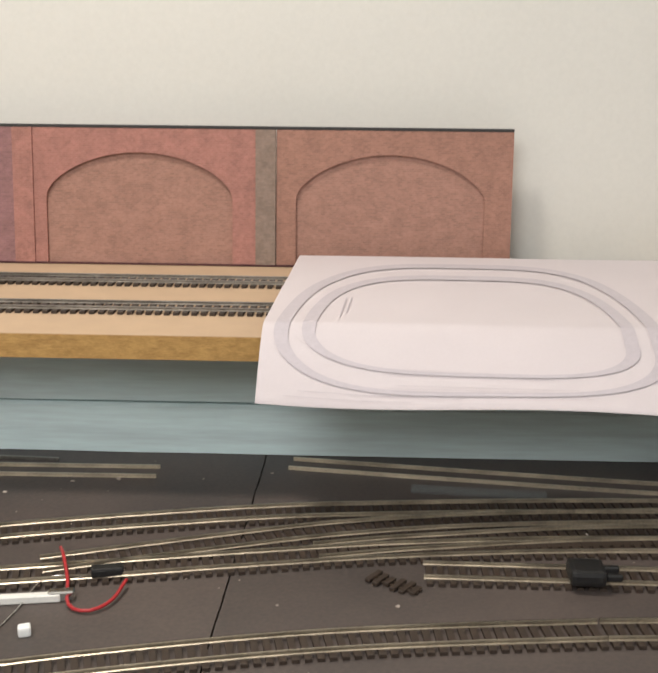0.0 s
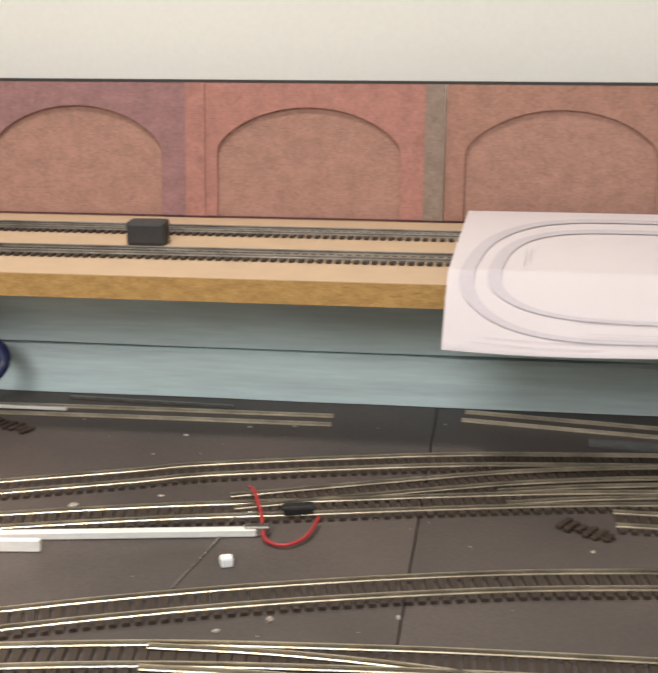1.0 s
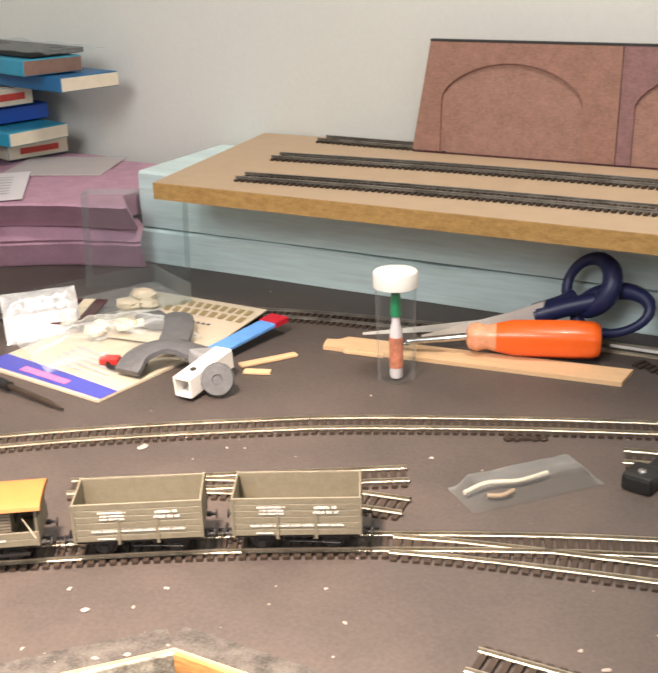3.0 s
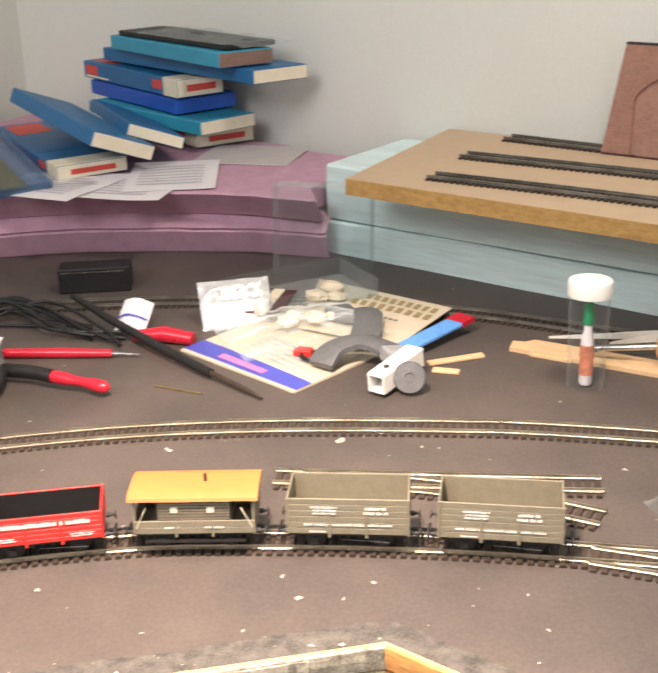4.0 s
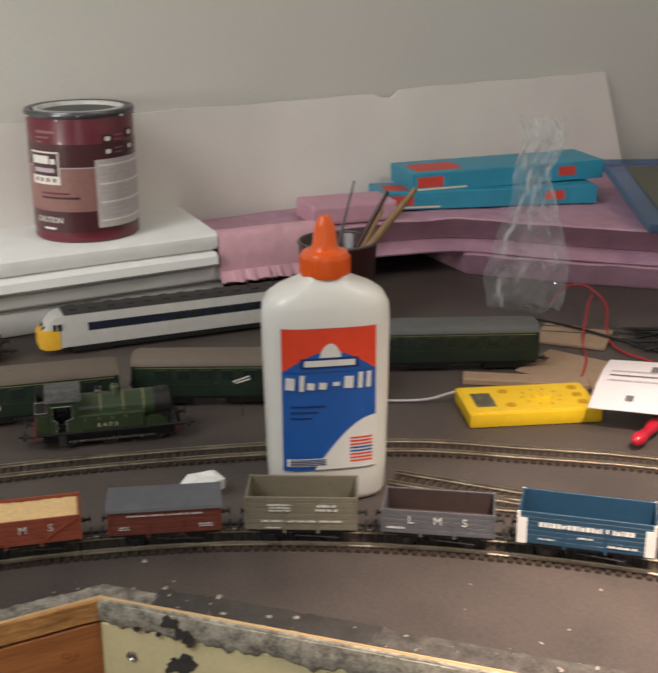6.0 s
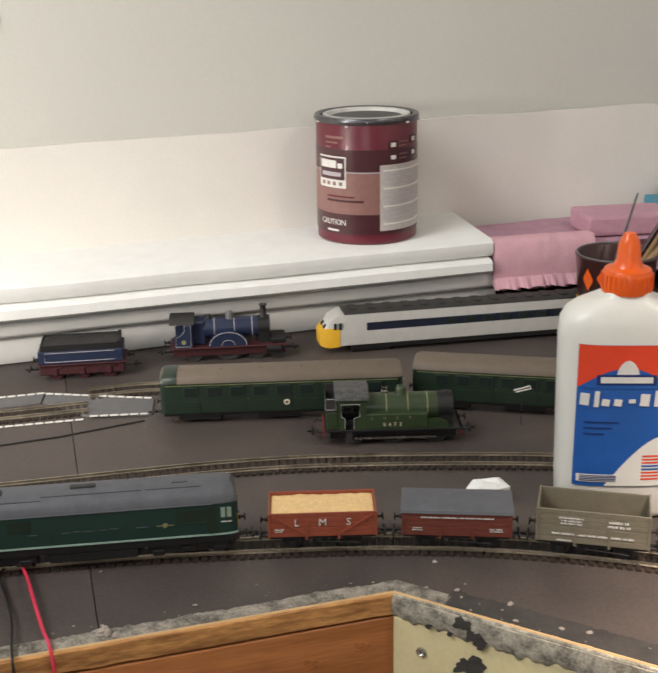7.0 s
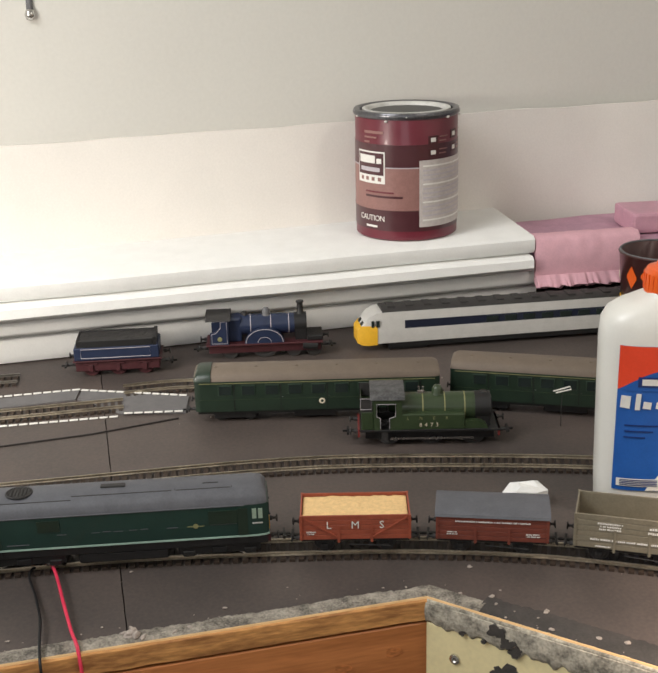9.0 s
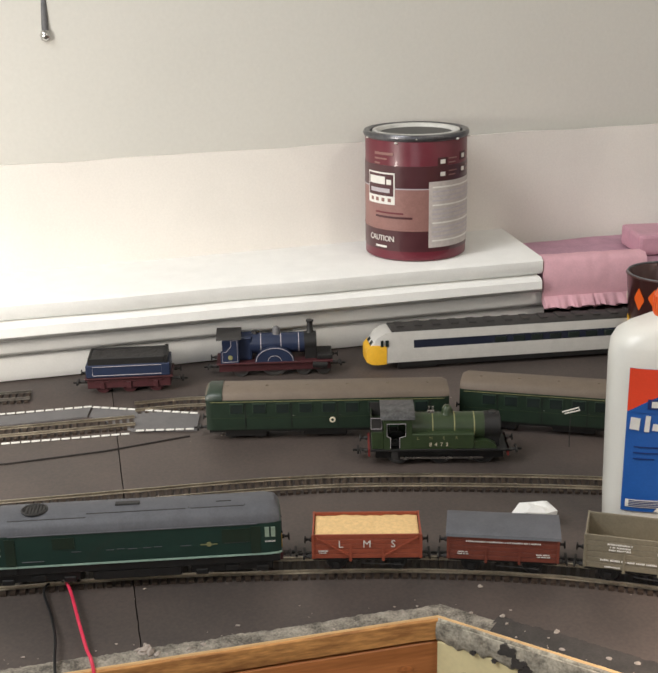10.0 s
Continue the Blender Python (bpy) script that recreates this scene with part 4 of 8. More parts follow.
def diesel(m):
    d = thing("diesel_locomotive", m, "green diesel locomotive with grey roof and black underframe", "model locomotive")
    L, w = 0.096, 0.0175
    rings = []
    for x, k in ((-L, 0.86), (-L + 0.0025, 0.95), (-L + 0.008, 1.0), (L - 0.008, 1.0), (L - 0.0025, 0.95), (L, 0.86)):
        rings.append([(x, y * k, z) for y, z in section(w, 0.0165, 0.0395, 0.0004)])
    body = part("body", Geo().loft(rings), GREEN, d, "dark green body shell", 35)
    rings = []
    for x, k, q in ((-L + 0.001, 0.86, 0.55), (-L + 0.004, 0.96, 0.9), (-L + 0.010, 1.0, 1.0), (L - 0.010, 1.0, 1.0), (L - 0.004, 0.96, 0.9), (L - 0.001, 0.86, 0.55)):
        rings.append(roof_ring(x, (w + 0.0003) * k, 0.0395, 0.0105 * q))
    roof = part("roof", Geo().loft(rings), ROOF_GREY, d, "weathered grey roof", 40)
    part("roof_fan", Geo().lathe([(0.0088, 0), (0.0088, 0.0006), (0.0078, 0.0009), (0.0072, 0.0003), (0.0, 0.0003)], 24, pose(-0.064, -0.0015, 0.0497)), DARK, roof, "round dark fan grille")
    for k in range(-3, 4):
        c = math.sqrt(max(0, 0.0074 ** 2 - (k * 0.0022) ** 2))
        part("grille_bar", Geo().box(-0.064 + k * 0.0022 - 0.0003, -0.064 + k * 0.0022 + 0.0003, -0.0015 - c, -0.0015 + c, 0.0499, 0.0506), BLACK, roof)
    for x0, x1, y0, y1 in ((-0.03, 0.034, -0.0095, -0.009), (0.037, 0.072, -0.0095, -0.009), (0.036, 0.0365, -0.009, 0.009), (0.0725, 0.073, -0.009, 0.009), (0.054, 0.064, -0.0035, -0.003), (-0.08, -0.03, -0.0125, -0.012)):
        zz = 0.0395 + 0.0105 * math.sin(math.acos(min(1, abs(y0) / w))) ** 0.7
        part("roof_seam", Geo().box(x0, x1, y0, y1, zz - 0.0006, zz + 0.0003), DARK, roof)
    part("exhaust", Geo().box(-0.012, 0.004, -0.002, 0.002, 0.0495, 0.0512, 0.0004), DARK, roof)
    part("gutter", Geo().box(-L + 0.016, L - 0.016, -w - 0.0006, w + 0.0006, 0.0389, 0.0397, 0.0002), ROOF_GREY, d)
    part("stripe", Geo().loft([[(x, y * k, z) for y, z in section(w + 0.00035, 0.0165, 0.0177)] for x, k in ((-L - 0.0002, 0.87), (-L + 0.0025, 0.955), (-L + 0.008, 1.0), (L - 0.008, 1.0), (L - 0.0025, 0.955), (L + 0.0002, 0.87))]), material("waist_line", rgb(158, 186, 172), 0.5), d, "thin pale green waist line")
    part("solebar", Geo().box(-L + 0.001, L - 0.001, -w + 0.0008, w - 0.0008, 0.0105, 0.0163, 0.0006), BLACK, d, "black frame")
    part("fuel_tank", Geo().box(-0.028, 0.03, -w + 0.0015, w - 0.0015, 0.0035, 0.0105, 0.001), BLACK, d)
    for s in (-1, 1):
        b = part("bogie", Geo().box(s * 0.063 - 0.027, s * 0.063 + 0.027, -0.0145, 0.0145, 0.004, 0.0108, 0.0008).box(s * 0.063 - 0.024, s * 0.063 - 0.016, -0.0155, 0.0155, 0.003, 0.007, 0.0006).box(s * 0.063 + 0.016, s * 0.063 + 0.024, -0.0155, 0.0155, 0.003, 0.007, 0.0006).box(s * 0.063 - 0.005, s * 0.063 + 0.005, -0.0155, 0.0155, 0.0045, 0.009, 0.0006), BLACK, d, "black bogie frame")
        for k in (-1, 1):
            part("wheelset", wheel_geo(0.0062, 0.0085, s * 0.063 + k * 0.0165), STEEL, b, "steel wheels")
        buffers(d, s * L, s, 0.0135)
        coupling(d, s * (L + 0.001), s)
        part("end_panel", Geo().box(min(s * L, s * (L + 0.0004)), max(s * L, s * (L + 0.0004)), -0.0125, 0.0125, 0.0185, 0.0275), YELLOW, d, "yellow warning panel")
        part("buffer_beam", Geo().box(min(s * (L - 0.001), s * (L + 0.0008)), max(s * (L - 0.001), s * (L + 0.0008)), -0.015, 0.015, 0.0108, 0.016), MAROON, d, "red buffer beam")
        for k in (-1, 0, 1):
            part("windscreen", Geo().box(min(s * (L - 0.0002), s * (L + 0.0004)), max(s * (L - 0.0002), s * (L + 0.0004)), k * 0.0086 - 0.0036, k * 0.0086 + 0.0036, 0.0295, 0.0372), GLASSD, d)
        for k in (-1, 1):
            y = k * (w + 0.00035)
            part("cab_window", Geo().box(s * 0.0905 - 0.0014, s * 0.0905 + 0.0014, y - 0.0003, y + 0.0003, 0.0295, 0.0365), GLASSL, d, "pale cab side window")
            part("cab_window", Geo().box(s * 0.0865 - 0.0014, s * 0.0865 + 0.0014, y - 0.0003, y + 0.0003, 0.0295, 0.0365), GLASSL, d, "pale cab side window")
            part("cab_door", Geo().box(s * 0.079 - 0.0032, s * 0.079 + 0.0032, y - 0.0003, y + 0.0001, 0.0182, 0.0375), COACH, d, "recessed dark cab door")
            bars(d, s * 0.0885, y, 0.0262, 0.0085, 0.0016, 1, WHITE, k, 3)
            part("step", Geo().box(s * 0.079 - 0.003, s * 0.079 + 0.003, y - 0.0004, y + 0.0004, 0.0125, 0.0165), BLACK, d)
            part("lamp_bracket", Geo().box(s * L - 0.0003, s * L + 0.0012, k * 0.011 - 0.0007, k * 0.011 + 0.0007, 0.0285, 0.0295), DARK, d)
    for k in (-1, 1):
        y = k * (w + 0.0004)
        for x0, x1, z0, z1 in ((-0.072, -0.058, 0.0205, 0.0209), (-0.04, -0.034, 0.0262, 0.0266), (-0.018, -0.013, 0.0262, 0.0266), (-0.011, -0.006, 0.0266, 0.027), (-0.004, 0.002, 0.0262, 0.0266), (0.006, 0.011, 0.0264, 0.0268), (0.013, 0.018, 0.0266, 0.027), (0.03, 0.037, 0.0262, 0.0266), (0.058, 0.075, 0.0265, 0.0268)):
            part("body_line", Geo().box(x0, x1, y - 0.0002, y + 0.0002, z0, z1), ROOF_GREY, d)
        part("grille", Geo().box(0.057, 0.0755, y - 0.0005, y + 0.0001, 0.027, 0.0365), COACH, d, "louvred body side grille")
        part("grille", Geo().box(-0.052, -0.038, y - 0.0005, y + 0.0001, 0.029, 0.0368), COACH, d, "louvred body side grille")
        part("crest", Geo().lathe([(0.0017, 0), (0.0017, 0.0003), (0, 0.0003)], 14, Matrix.Translation((0.0485, y, 0.0265)) @ pose(0, 0, 0, -90 * k, 0, 0)).box(0.043, 0.054, y - 0.0002, y + 0.0002, 0.0261, 0.0266), DULLGOLD, d, "gold crest")
    return d


def wagon(m, name, label, mat, inside, L=0.036, h=0.017, planks=5, load=None, text=None, tmat=None, ends=None, diag=False, barsets=(), body_z=0.0125):
    """A four-wheel open wagon: floor, plank sides and ends, underframe, wheels."""
    w = thing(name, m, label, "model wagon", "goods train")
    W = 0.0165
    part("floor", Geo().box(-L + 0.0008, L - 0.0008, -W + 0.0008, W - 0.0008, body_z, body_z + 0.0012), inside, w)
    ph = h / planks
    pl = Geo().box(-L, L, 0, 0.0011, 0.00012, ph - 0.00012, 0.00018).mesh("plank", mat)
    pe = Geo().box(-W + 0.0012, W - 0.0012, 0, 0.0011, 0.00012, ph - 0.00012, 0.00018).mesh("plank", mat)
    for s in (-1, 1):
        for k in range(planks):
            o = part("plank", pl, mat, w)
            o.matrix_local = Matrix.Translation((0, -W if s < 0 else W - 0.0011, body_z + k * ph))
            o = part("plank", pe, mat, w)
            o.matrix_local = Matrix.Translation((-L + 0.0011 if s < 0 else L, 0, body_z + k * ph)) @ pose(0, 0, 0, 0, 0, 90)
        part("lining", Geo().box(-L + 0.0012, L - 0.0012, s * (W - 0.0012) - 0.0001, s * (W - 0.0012) + 0.0001, body_z + 0.001, body_z + h - 0.0008), inside, w, "inside face of the wagon side")
        for x in (-L + 0.0006, -L * 0.3, L * 0.3, L - 0.0006):
            part("strap", Geo().box(x - 0.0009, x + 0.0009, s * (W + 0.0002) - 0.0004, s * (W + 0.0002) + 0.0004, body_z - (0.002 if abs(x) < 0.02 else 0), body_z + h * (1 if abs(x) > 0.02 else 0.6), 0.0001), ends if ends and abs(x) > 0.02 else mat, w)
        if diag:
            for k in (-1, 1):
                c = Geo().box(-0.013, 0.013, -0.0004, 0.0004, -0.0005, 0.0005)
                o = part("brace", c, BAUXITE, w, "diagonal side brace")
                o.matrix_local = Matrix.Translation((k * 0.0225, s * (W + 0.0004), body_z + h * 0.5)) @ pose(0, 0, 0, 0, -k * 32, 0)
        if ends:
            for k in (-1, 1):
                part("end_stripe", Geo().box(k * (L - 0.003) - 0.003, k * (L - 0.003) + 0.003, s * (W + 0.0004) - 0.0003, s * (W + 0.0004) + 0.0003, body_z, body_z + h * 0.8), ends, w, "pale painted corner")
        for i, ch in enumerate(text or ""):
            letters(ch, 0.0074, tmat or WHITE, w, Matrix.Translation(((i - 1) * -0.0172 * s, s * (W + 0.0006), body_z + h * 0.6)) @ pose(0, 0, 0, 0, 0, 0 if s < 0 else 180))
        for i, (bx, bz, bw, bh, rows) in enumerate(barsets):
            bars(w, bx * -s, s * (W + 0.0003), body_z + bz, bw, bh, rows, WHITE, s, i)
        part("solebar", Geo().box(-L + 0.0005, L - 0.0005, s * 0.0125 - 0.0008, s * 0.0125 + 0.0008, body_z - 0.003, body_z, 0.0002), BLACK, w)
        for k in (-1, 1):
            part("axle_guard", Geo().prism([(-0.0055, 0.0035), (-0.002, -0.0045), (0.002, -0.0045), (0.0055, 0.0035)], -0.0006, 0.0006, Matrix.Translation((k * L * 0.56, s * 0.0122, 0.007)) @ pose(0, 0, 0, 90, 0, 0)).box(k * L * 0.56 - 0.0022, k * L * 0.56 + 0.0022, s * 0.0128 - 0.0012, s * 0.0128 + 0.0012, 0.0042, 0.0078, 0.0003), BLACK, w)
        part("brake_lever", Geo().tube([(-0.004, s * 0.0138, 0.0075), (0.012, s * 0.0142, 0.007), (0.024, s * 0.0145, 0.0062)], 0.0004, 6), DARK, w)
    for k in (-1, 1):
        part("wheelset", wheel_geo(0.0062, 0.0085, k * L * 0.56), DARK, w, "dark wheels")
        buffers(w, k * L, k, 0.0115)
        coupling(w, k * (L - 0.003), k)
    if load:
        def top(u, v):
            x, y = (u - 0.5) * 2 * (L - 0.0016), (v - 0.5) * 2 * (W - 0.0016)
            edge = min(1, 6 * min(u, 1 - u, v, 1 - v))
            return x, y, body_z + h - 0.0022 + edge * 0.0012 + 0.0007 * noise.noise((x * 300, y * 300, L))
        part("load", Geo().sheet(top, 40, 18, 0.006), load, w, "heaped load of yellow grain", 60)
    return w


def van(m, name, label, mat, roofmat, h, L=0.036, roof_h=0.003, barsets=(), over=0.001):
    w = wagon(m, name, label, mat, mat, L, h, max(4, round(h / 0.0035)), barsets=barsets)
    W = 0.0165 + over
    z = 0.0125 + h
    rings = [[(x, y, zz) for _, y, zz in roof_ring(0, W, z, roof_h)] for x in (-L - over, L + over)]
    roof = part("roof", Geo().loft(rings), roofmat, w, "pale curved roof", 30)
    return w


def brake_van(m, label):
    """A goods brake van: cabin between two open verandas under one long roof."""
    w = wagon(m, "brake_van", label, OLIVE, OLIVE, 0.036, 0.0088, 2, barsets=((0.012, 0.0045, 0.012, 0.002, 1), (-0.014, 0.0045, 0.010, 0.002, 1)))
    z0, z1 = 0.0137, 0.0350
    cabin = part("cabin", Geo().box(-0.0215, 0.0215, -0.0156, 0.0156, z0, z1, 0.0003), OLIVE, w, "planked cabin")
    for s in (-1, 1):
        for k in range(7):
            part("plank_gap", Geo().box(-0.0215, 0.0215, s * 0.0156 - 0.0002, s * 0.0156 + 0.0002, 0.0215 + k * 0.0019, 0.0218 + k * 0.0019), BROWN_IN, cabin)
        part("lettering", Geo().box(0.008, 0.0122, s * 0.0158 - 0.0002, s * 0.0158 + 0.0002, 0.0265, 0.0302), BOXCREAM, cabin)
        part("lettering", Geo().box(-0.0135, -0.0095, s * 0.0158 - 0.0002, s * 0.0158 + 0.0002, 0.0265, 0.0302), BOXCREAM, cabin)
        part("footboard", Geo().box(-0.030, 0.030, s * 0.0158 - 0.0016, s * 0.0158 + 0.0016, 0.0070, 0.0078), BLACK, w)
        for x in (-0.0352, 0.0352):
            part("post", Geo().box(x - 0.0007, x + 0.0007, s * 0.0156 - 0.0007, s * 0.0156 + 0.0007, 0.0205, z1), OLIVE, w)
            part("handrail", Geo().cyl((x * 0.99, s * 0.0166, 0.016), (x * 0.80, s * 0.0166, 0.030), 0.0003, 6), BOXCREAM, w)
        part("veranda_end", Geo().box(s * 0.0352 - 0.0005, s * 0.0352 + 0.0005, -0.0148, 0.0148, 0.0205, 0.0262), OLIVE, w)
        part("veranda_door", Geo().box(s * 0.0215 - 0.0004, s * 0.0215 + 0.0004, -0.005, 0.005, 0.0215, 0.0335), DARK, cabin)
    roof = part("roof", Geo().loft([roof_ring(x, 0.0182, z1, 0.0042) for x in (-0.0385, 0.0385)] ), CREAMROOF, w, "yellow curved roof", 30)
    part("chimney", Geo().cyl((0.006, 0, z1 + 0.0036), (0.006, 0, z1 + 0.0088), 0.0011, 10), DARK, roof)
    return w


def coach(m, L, label, mat, roofmat, windows=9, cab=False, emblem=False):
    c = thing("coach", m, label, "model coach", "coaches")
    w = 0.0175
    rings = []
    for x, k in ((-L, 0.9), (-L + 0.002, 0.97), (-L + 0.006, 1), (L - 0.006, 1), (L - 0.002, 0.97), (L, 0.9)):
        rings.append([(x, y * k, z) for y, z in section(w, 0.0115, 0.0385, 0.0007)])
    part("body", Geo().loft(rings), mat, c, "", 35)
    rings = [roof_ring(x, (w + 0.0004) * k, 0.0385, 0.0085 * q) for x, k, q in ((-L, 0.9, 0.75), (-L + 0.004, 0.98, 1), (L - 0.004, 0.98, 1), (L, 0.9, 0.75))]
    roof = part("roof", Geo().loft(rings), roofmat, c, "dusty curved roof", 40)
    for k in range(6):
        x = -L + L * 2 * (k + 0.5) / 6
        part("vent", Geo().lathe([(0.0014, 0), (0.0016, 0.0006), (0.0009, 0.0012), (0, 0.0013)], 10, pose(x, -0.004, 0.0462)), roofmat, roof)
    if cab:
        part("cab_roof", Geo().loft([roof_ring(x, (w + 0.0008) * k, 0.0386, 0.0089 * q) for x, k, q in ((-L - 0.0004, 0.88, 0.6), (-L + 0.003, 0.97, 0.97), (-L + 0.014, 1, 1))]), mat, roof, "green roof end over the cab", 40)
    for s in (-1, 1):
        y = s * (w + 0.0004)
        for z in (0.0368, 0.0222):
            part("lining", Geo().box(-L + 0.004, L - 0.004, y - 0.0003, y + 0.0003, z, z + 0.0003), DULLGOLD if z > 0.03 else ENGINE_GREEN, c, "thin lining")
        n = windows
        for k in range(n):
            x = -L + 0.016 + (2 * L - 0.03) * (k + 0.5) / n
            fr = part("window", Geo().box(x - 0.0060, x + 0.0060, y - 0.0005, y + 0.0005, 0.0262, 0.0352, 0.0002), FRAME_GREEN, c, "window frame")
            part("pane", Geo().box(x - 0.0052, x + 0.0052, y - 0.0007, y + 0.0007, 0.0268, 0.0346), GLASSD, fr)
            if k % 2 == 0:
                part("door", Geo().box(x + 0.0072, x + 0.0078, y - 0.0003, y + 0.0005, 0.0125, 0.0355), BLACK, c, "door gap")
                part("door_handle", Geo().box(x + 0.0086, x + 0.0096, y - 0.0003, y + 0.0008, 0.0238, 0.0243), STEEL, c)
        part("solebar", Geo().box(-L + 0.002, L - 0.002, s * 0.0145 - 0.0008, s * 0.0145 + 0.0008, 0.0085, 0.0114), BLACK, c)
        if emblem:
            part("emblem", Geo().lathe([(0.0026, 0), (0.0026, 0.0003), (0.0015, 0.0004), (0, 0.0002)], 16, Matrix.Translation((0.004, y, 0.0195)) @ pose(0, 0, 0, -90 * s, 0, 0)), BOXCREAM, c, "round cream emblem")
            part("emblem_centre", Geo().lathe([(0.0013, 0), (0.0012, 0.0005), (0, 0.0005)], 12, Matrix.Translation((0.004, y, 0.0195)) @ pose(0, 0, 0, -90 * s, 0, 0)), COACH, c)
        b = part("bogie", Geo().box(s * L * 0.68 - 0.018, s * L * 0.68 + 0.018, -0.0135, 0.0135, 0.0035, 0.0088, 0.0007), BLACK, c)
        for k in (-1, 1):
            part("wheelset", wheel_geo(0.006, 0.0085, s * L * 0.68 + k * 0.0125), DARK, b)
        coupling(c, s * L, s)
        buffers(c, s * L, s, 0.0125)
    part("battery_box", Geo().box(-0.02, 0.016, -0.0125, 0.0125, 0.0035, 0.0095, 0.0006), BLACK, c)
    return c


def apt(m, L):
    c = thing("passenger_train_unit", m, "white power car with blue band, yellow nose and dark roof", "model train")
    w = 0.017
    def ring(x, k, q, z0=0.009):
        prof = [(-w, z0), (-w * 1.03, 0.02), (-w * 0.86, 0.040 * q + 0.009 * (1 - q)), (w * 0.86, 0.040 * q + 0.009 * (1 - q)), (w * 1.03, 0.02), (w, z0)]
        return [(x, y * k, z) for y, z in prof]
    part("body", Geo().loft([ring(-L + 0.026, 1, 1), ring(0, 1, 1), ring(L, 1, 1)]), APTWHITE, c, "", 30)
    nose = part("nose", Geo().loft([ring(-L, 0.66, 0.42, 0.010), ring(-L + 0.004, 0.82, 0.58, 0.008), ring(-L + 0.010, 0.92, 0.83, 0.0075), ring(-L + 0.018, 0.98, 0.98, 0.0085), ring(-L + 0.026, 1, 1)]), APTWHITE, c, "rounded white nose", 50)
    def skin(x, k, top, z0):
        hi = w * 1.03 + (w * 0.86 - w * 1.03) * (top - 0.02) / 0.02 + 0.0004
        return [(x, y * k, z) for y, z in ((-w - 0.0003, z0), (-w * 1.03 - 0.0005, 0.02), (-hi, top), (hi, top), (w * 1.03 + 0.0005, 0.02), (w + 0.0003, z0))]
    part("nose_panel", Geo().loft([skin(-L - 0.0008, 0.66, 0.0222, 0.009), skin(-L + 0.004, 0.83, 0.0268, 0.0072), skin(-L + 0.010, 0.93, 0.0272, 0.007), skin(-L + 0.0185, 0.985, 0.0266, 0.0078)]), YELLOW, nose, "yellow nose panel", 50)
    for s in (-1, 1):
        m2 = Matrix.Translation((-L + 0.0072, s * 0.0062, 0.0285)) @ pose(0, 0, 0, 0, -48, 0)
        part("windscreen", Geo().box(-0.0048, 0.0048, -0.0042, 0.0042, 0.0002, 0.0016, 0.0004, m2), GLASSD, nose)
        part("cab_window", Geo().box(-L + 0.0125, -L + 0.0152, s * 0.0162 - 0.0006, s * 0.0162 + 0.0006, 0.026, 0.0325), GLASSD, nose)
        part("cab_window", Geo().box(-L + 0.0172, -L + 0.0205, s * 0.0166 - 0.0006, s * 0.0166 + 0.0006, 0.026, 0.0325), GLASSD, nose)
        y = s * (w * 1.005)
        part("band", Geo().add([(-L + 0.046, s * w * 1.01, 0.0222), (L - 0.004, s * w * 1.01, 0.0222), (L - 0.004, s * w * 0.945, 0.0312), (-L + 0.046, s * w * 0.945, 0.0312), (-L + 0.046, s * w * 0.98, 0.0222), (L - 0.004, s * w * 0.98, 0.0222), (L - 0.004, s * w * 0.9, 0.0312), (-L + 0.046, s * w * 0.9, 0.0312)], [(0, 1, 2, 3), (7, 6, 5, 4), (0, 4, 5, 1), (3, 2, 6, 7), (0, 3, 7, 4), (1, 5, 6, 2)]), APTBLUE, c, "dark blue band")
        for k in range(9):
            x = -0.02 + k * 0.019
            if x < L - 0.012:
                part("window", Geo().box(x - 0.006, x + 0.006, s * w * 0.985 - 0.0008, s * w * 0.985 + 0.0008, 0.0238, 0.0298, 0.0003), GLASSD, c)
        part("skirt", Geo().box(-L + 0.03, L, s * 0.0155 - 0.0008, s * 0.0155 + 0.0008, 0.004, 0.0092), BLACK, c)
        for x in (-L + 0.05, L - 0.04):
            part("bogie", Geo().box(x - 0.02, x + 0.02, s * 0.0125 - 0.002, s * 0.0125 + 0.002, 0.001, 0.0085, 0.0006), BLACK, c)
    part("roof", Geo().loft([[(x, y, z) for y, z in ((-w * 0.865, 0.0385), (-w * 0.8, 0.0415), (-w * 0.4, 0.0432), (w * 0.4, 0.0432), (w * 0.8, 0.0415), (w * 0.865, 0.0385))] for x in (-L + 0.024, L)]), DARK, c, "dark ribbed roof", 30)
    for k in range(14):
        x = -L + 0.034 + k * (2 * L - 0.05) / 14
        part("roof_vent", Geo().box(x - 0.004, x + 0.004, -0.008, 0.008, 0.0428, 0.0442, 0.0004), DARK, c)
    return c


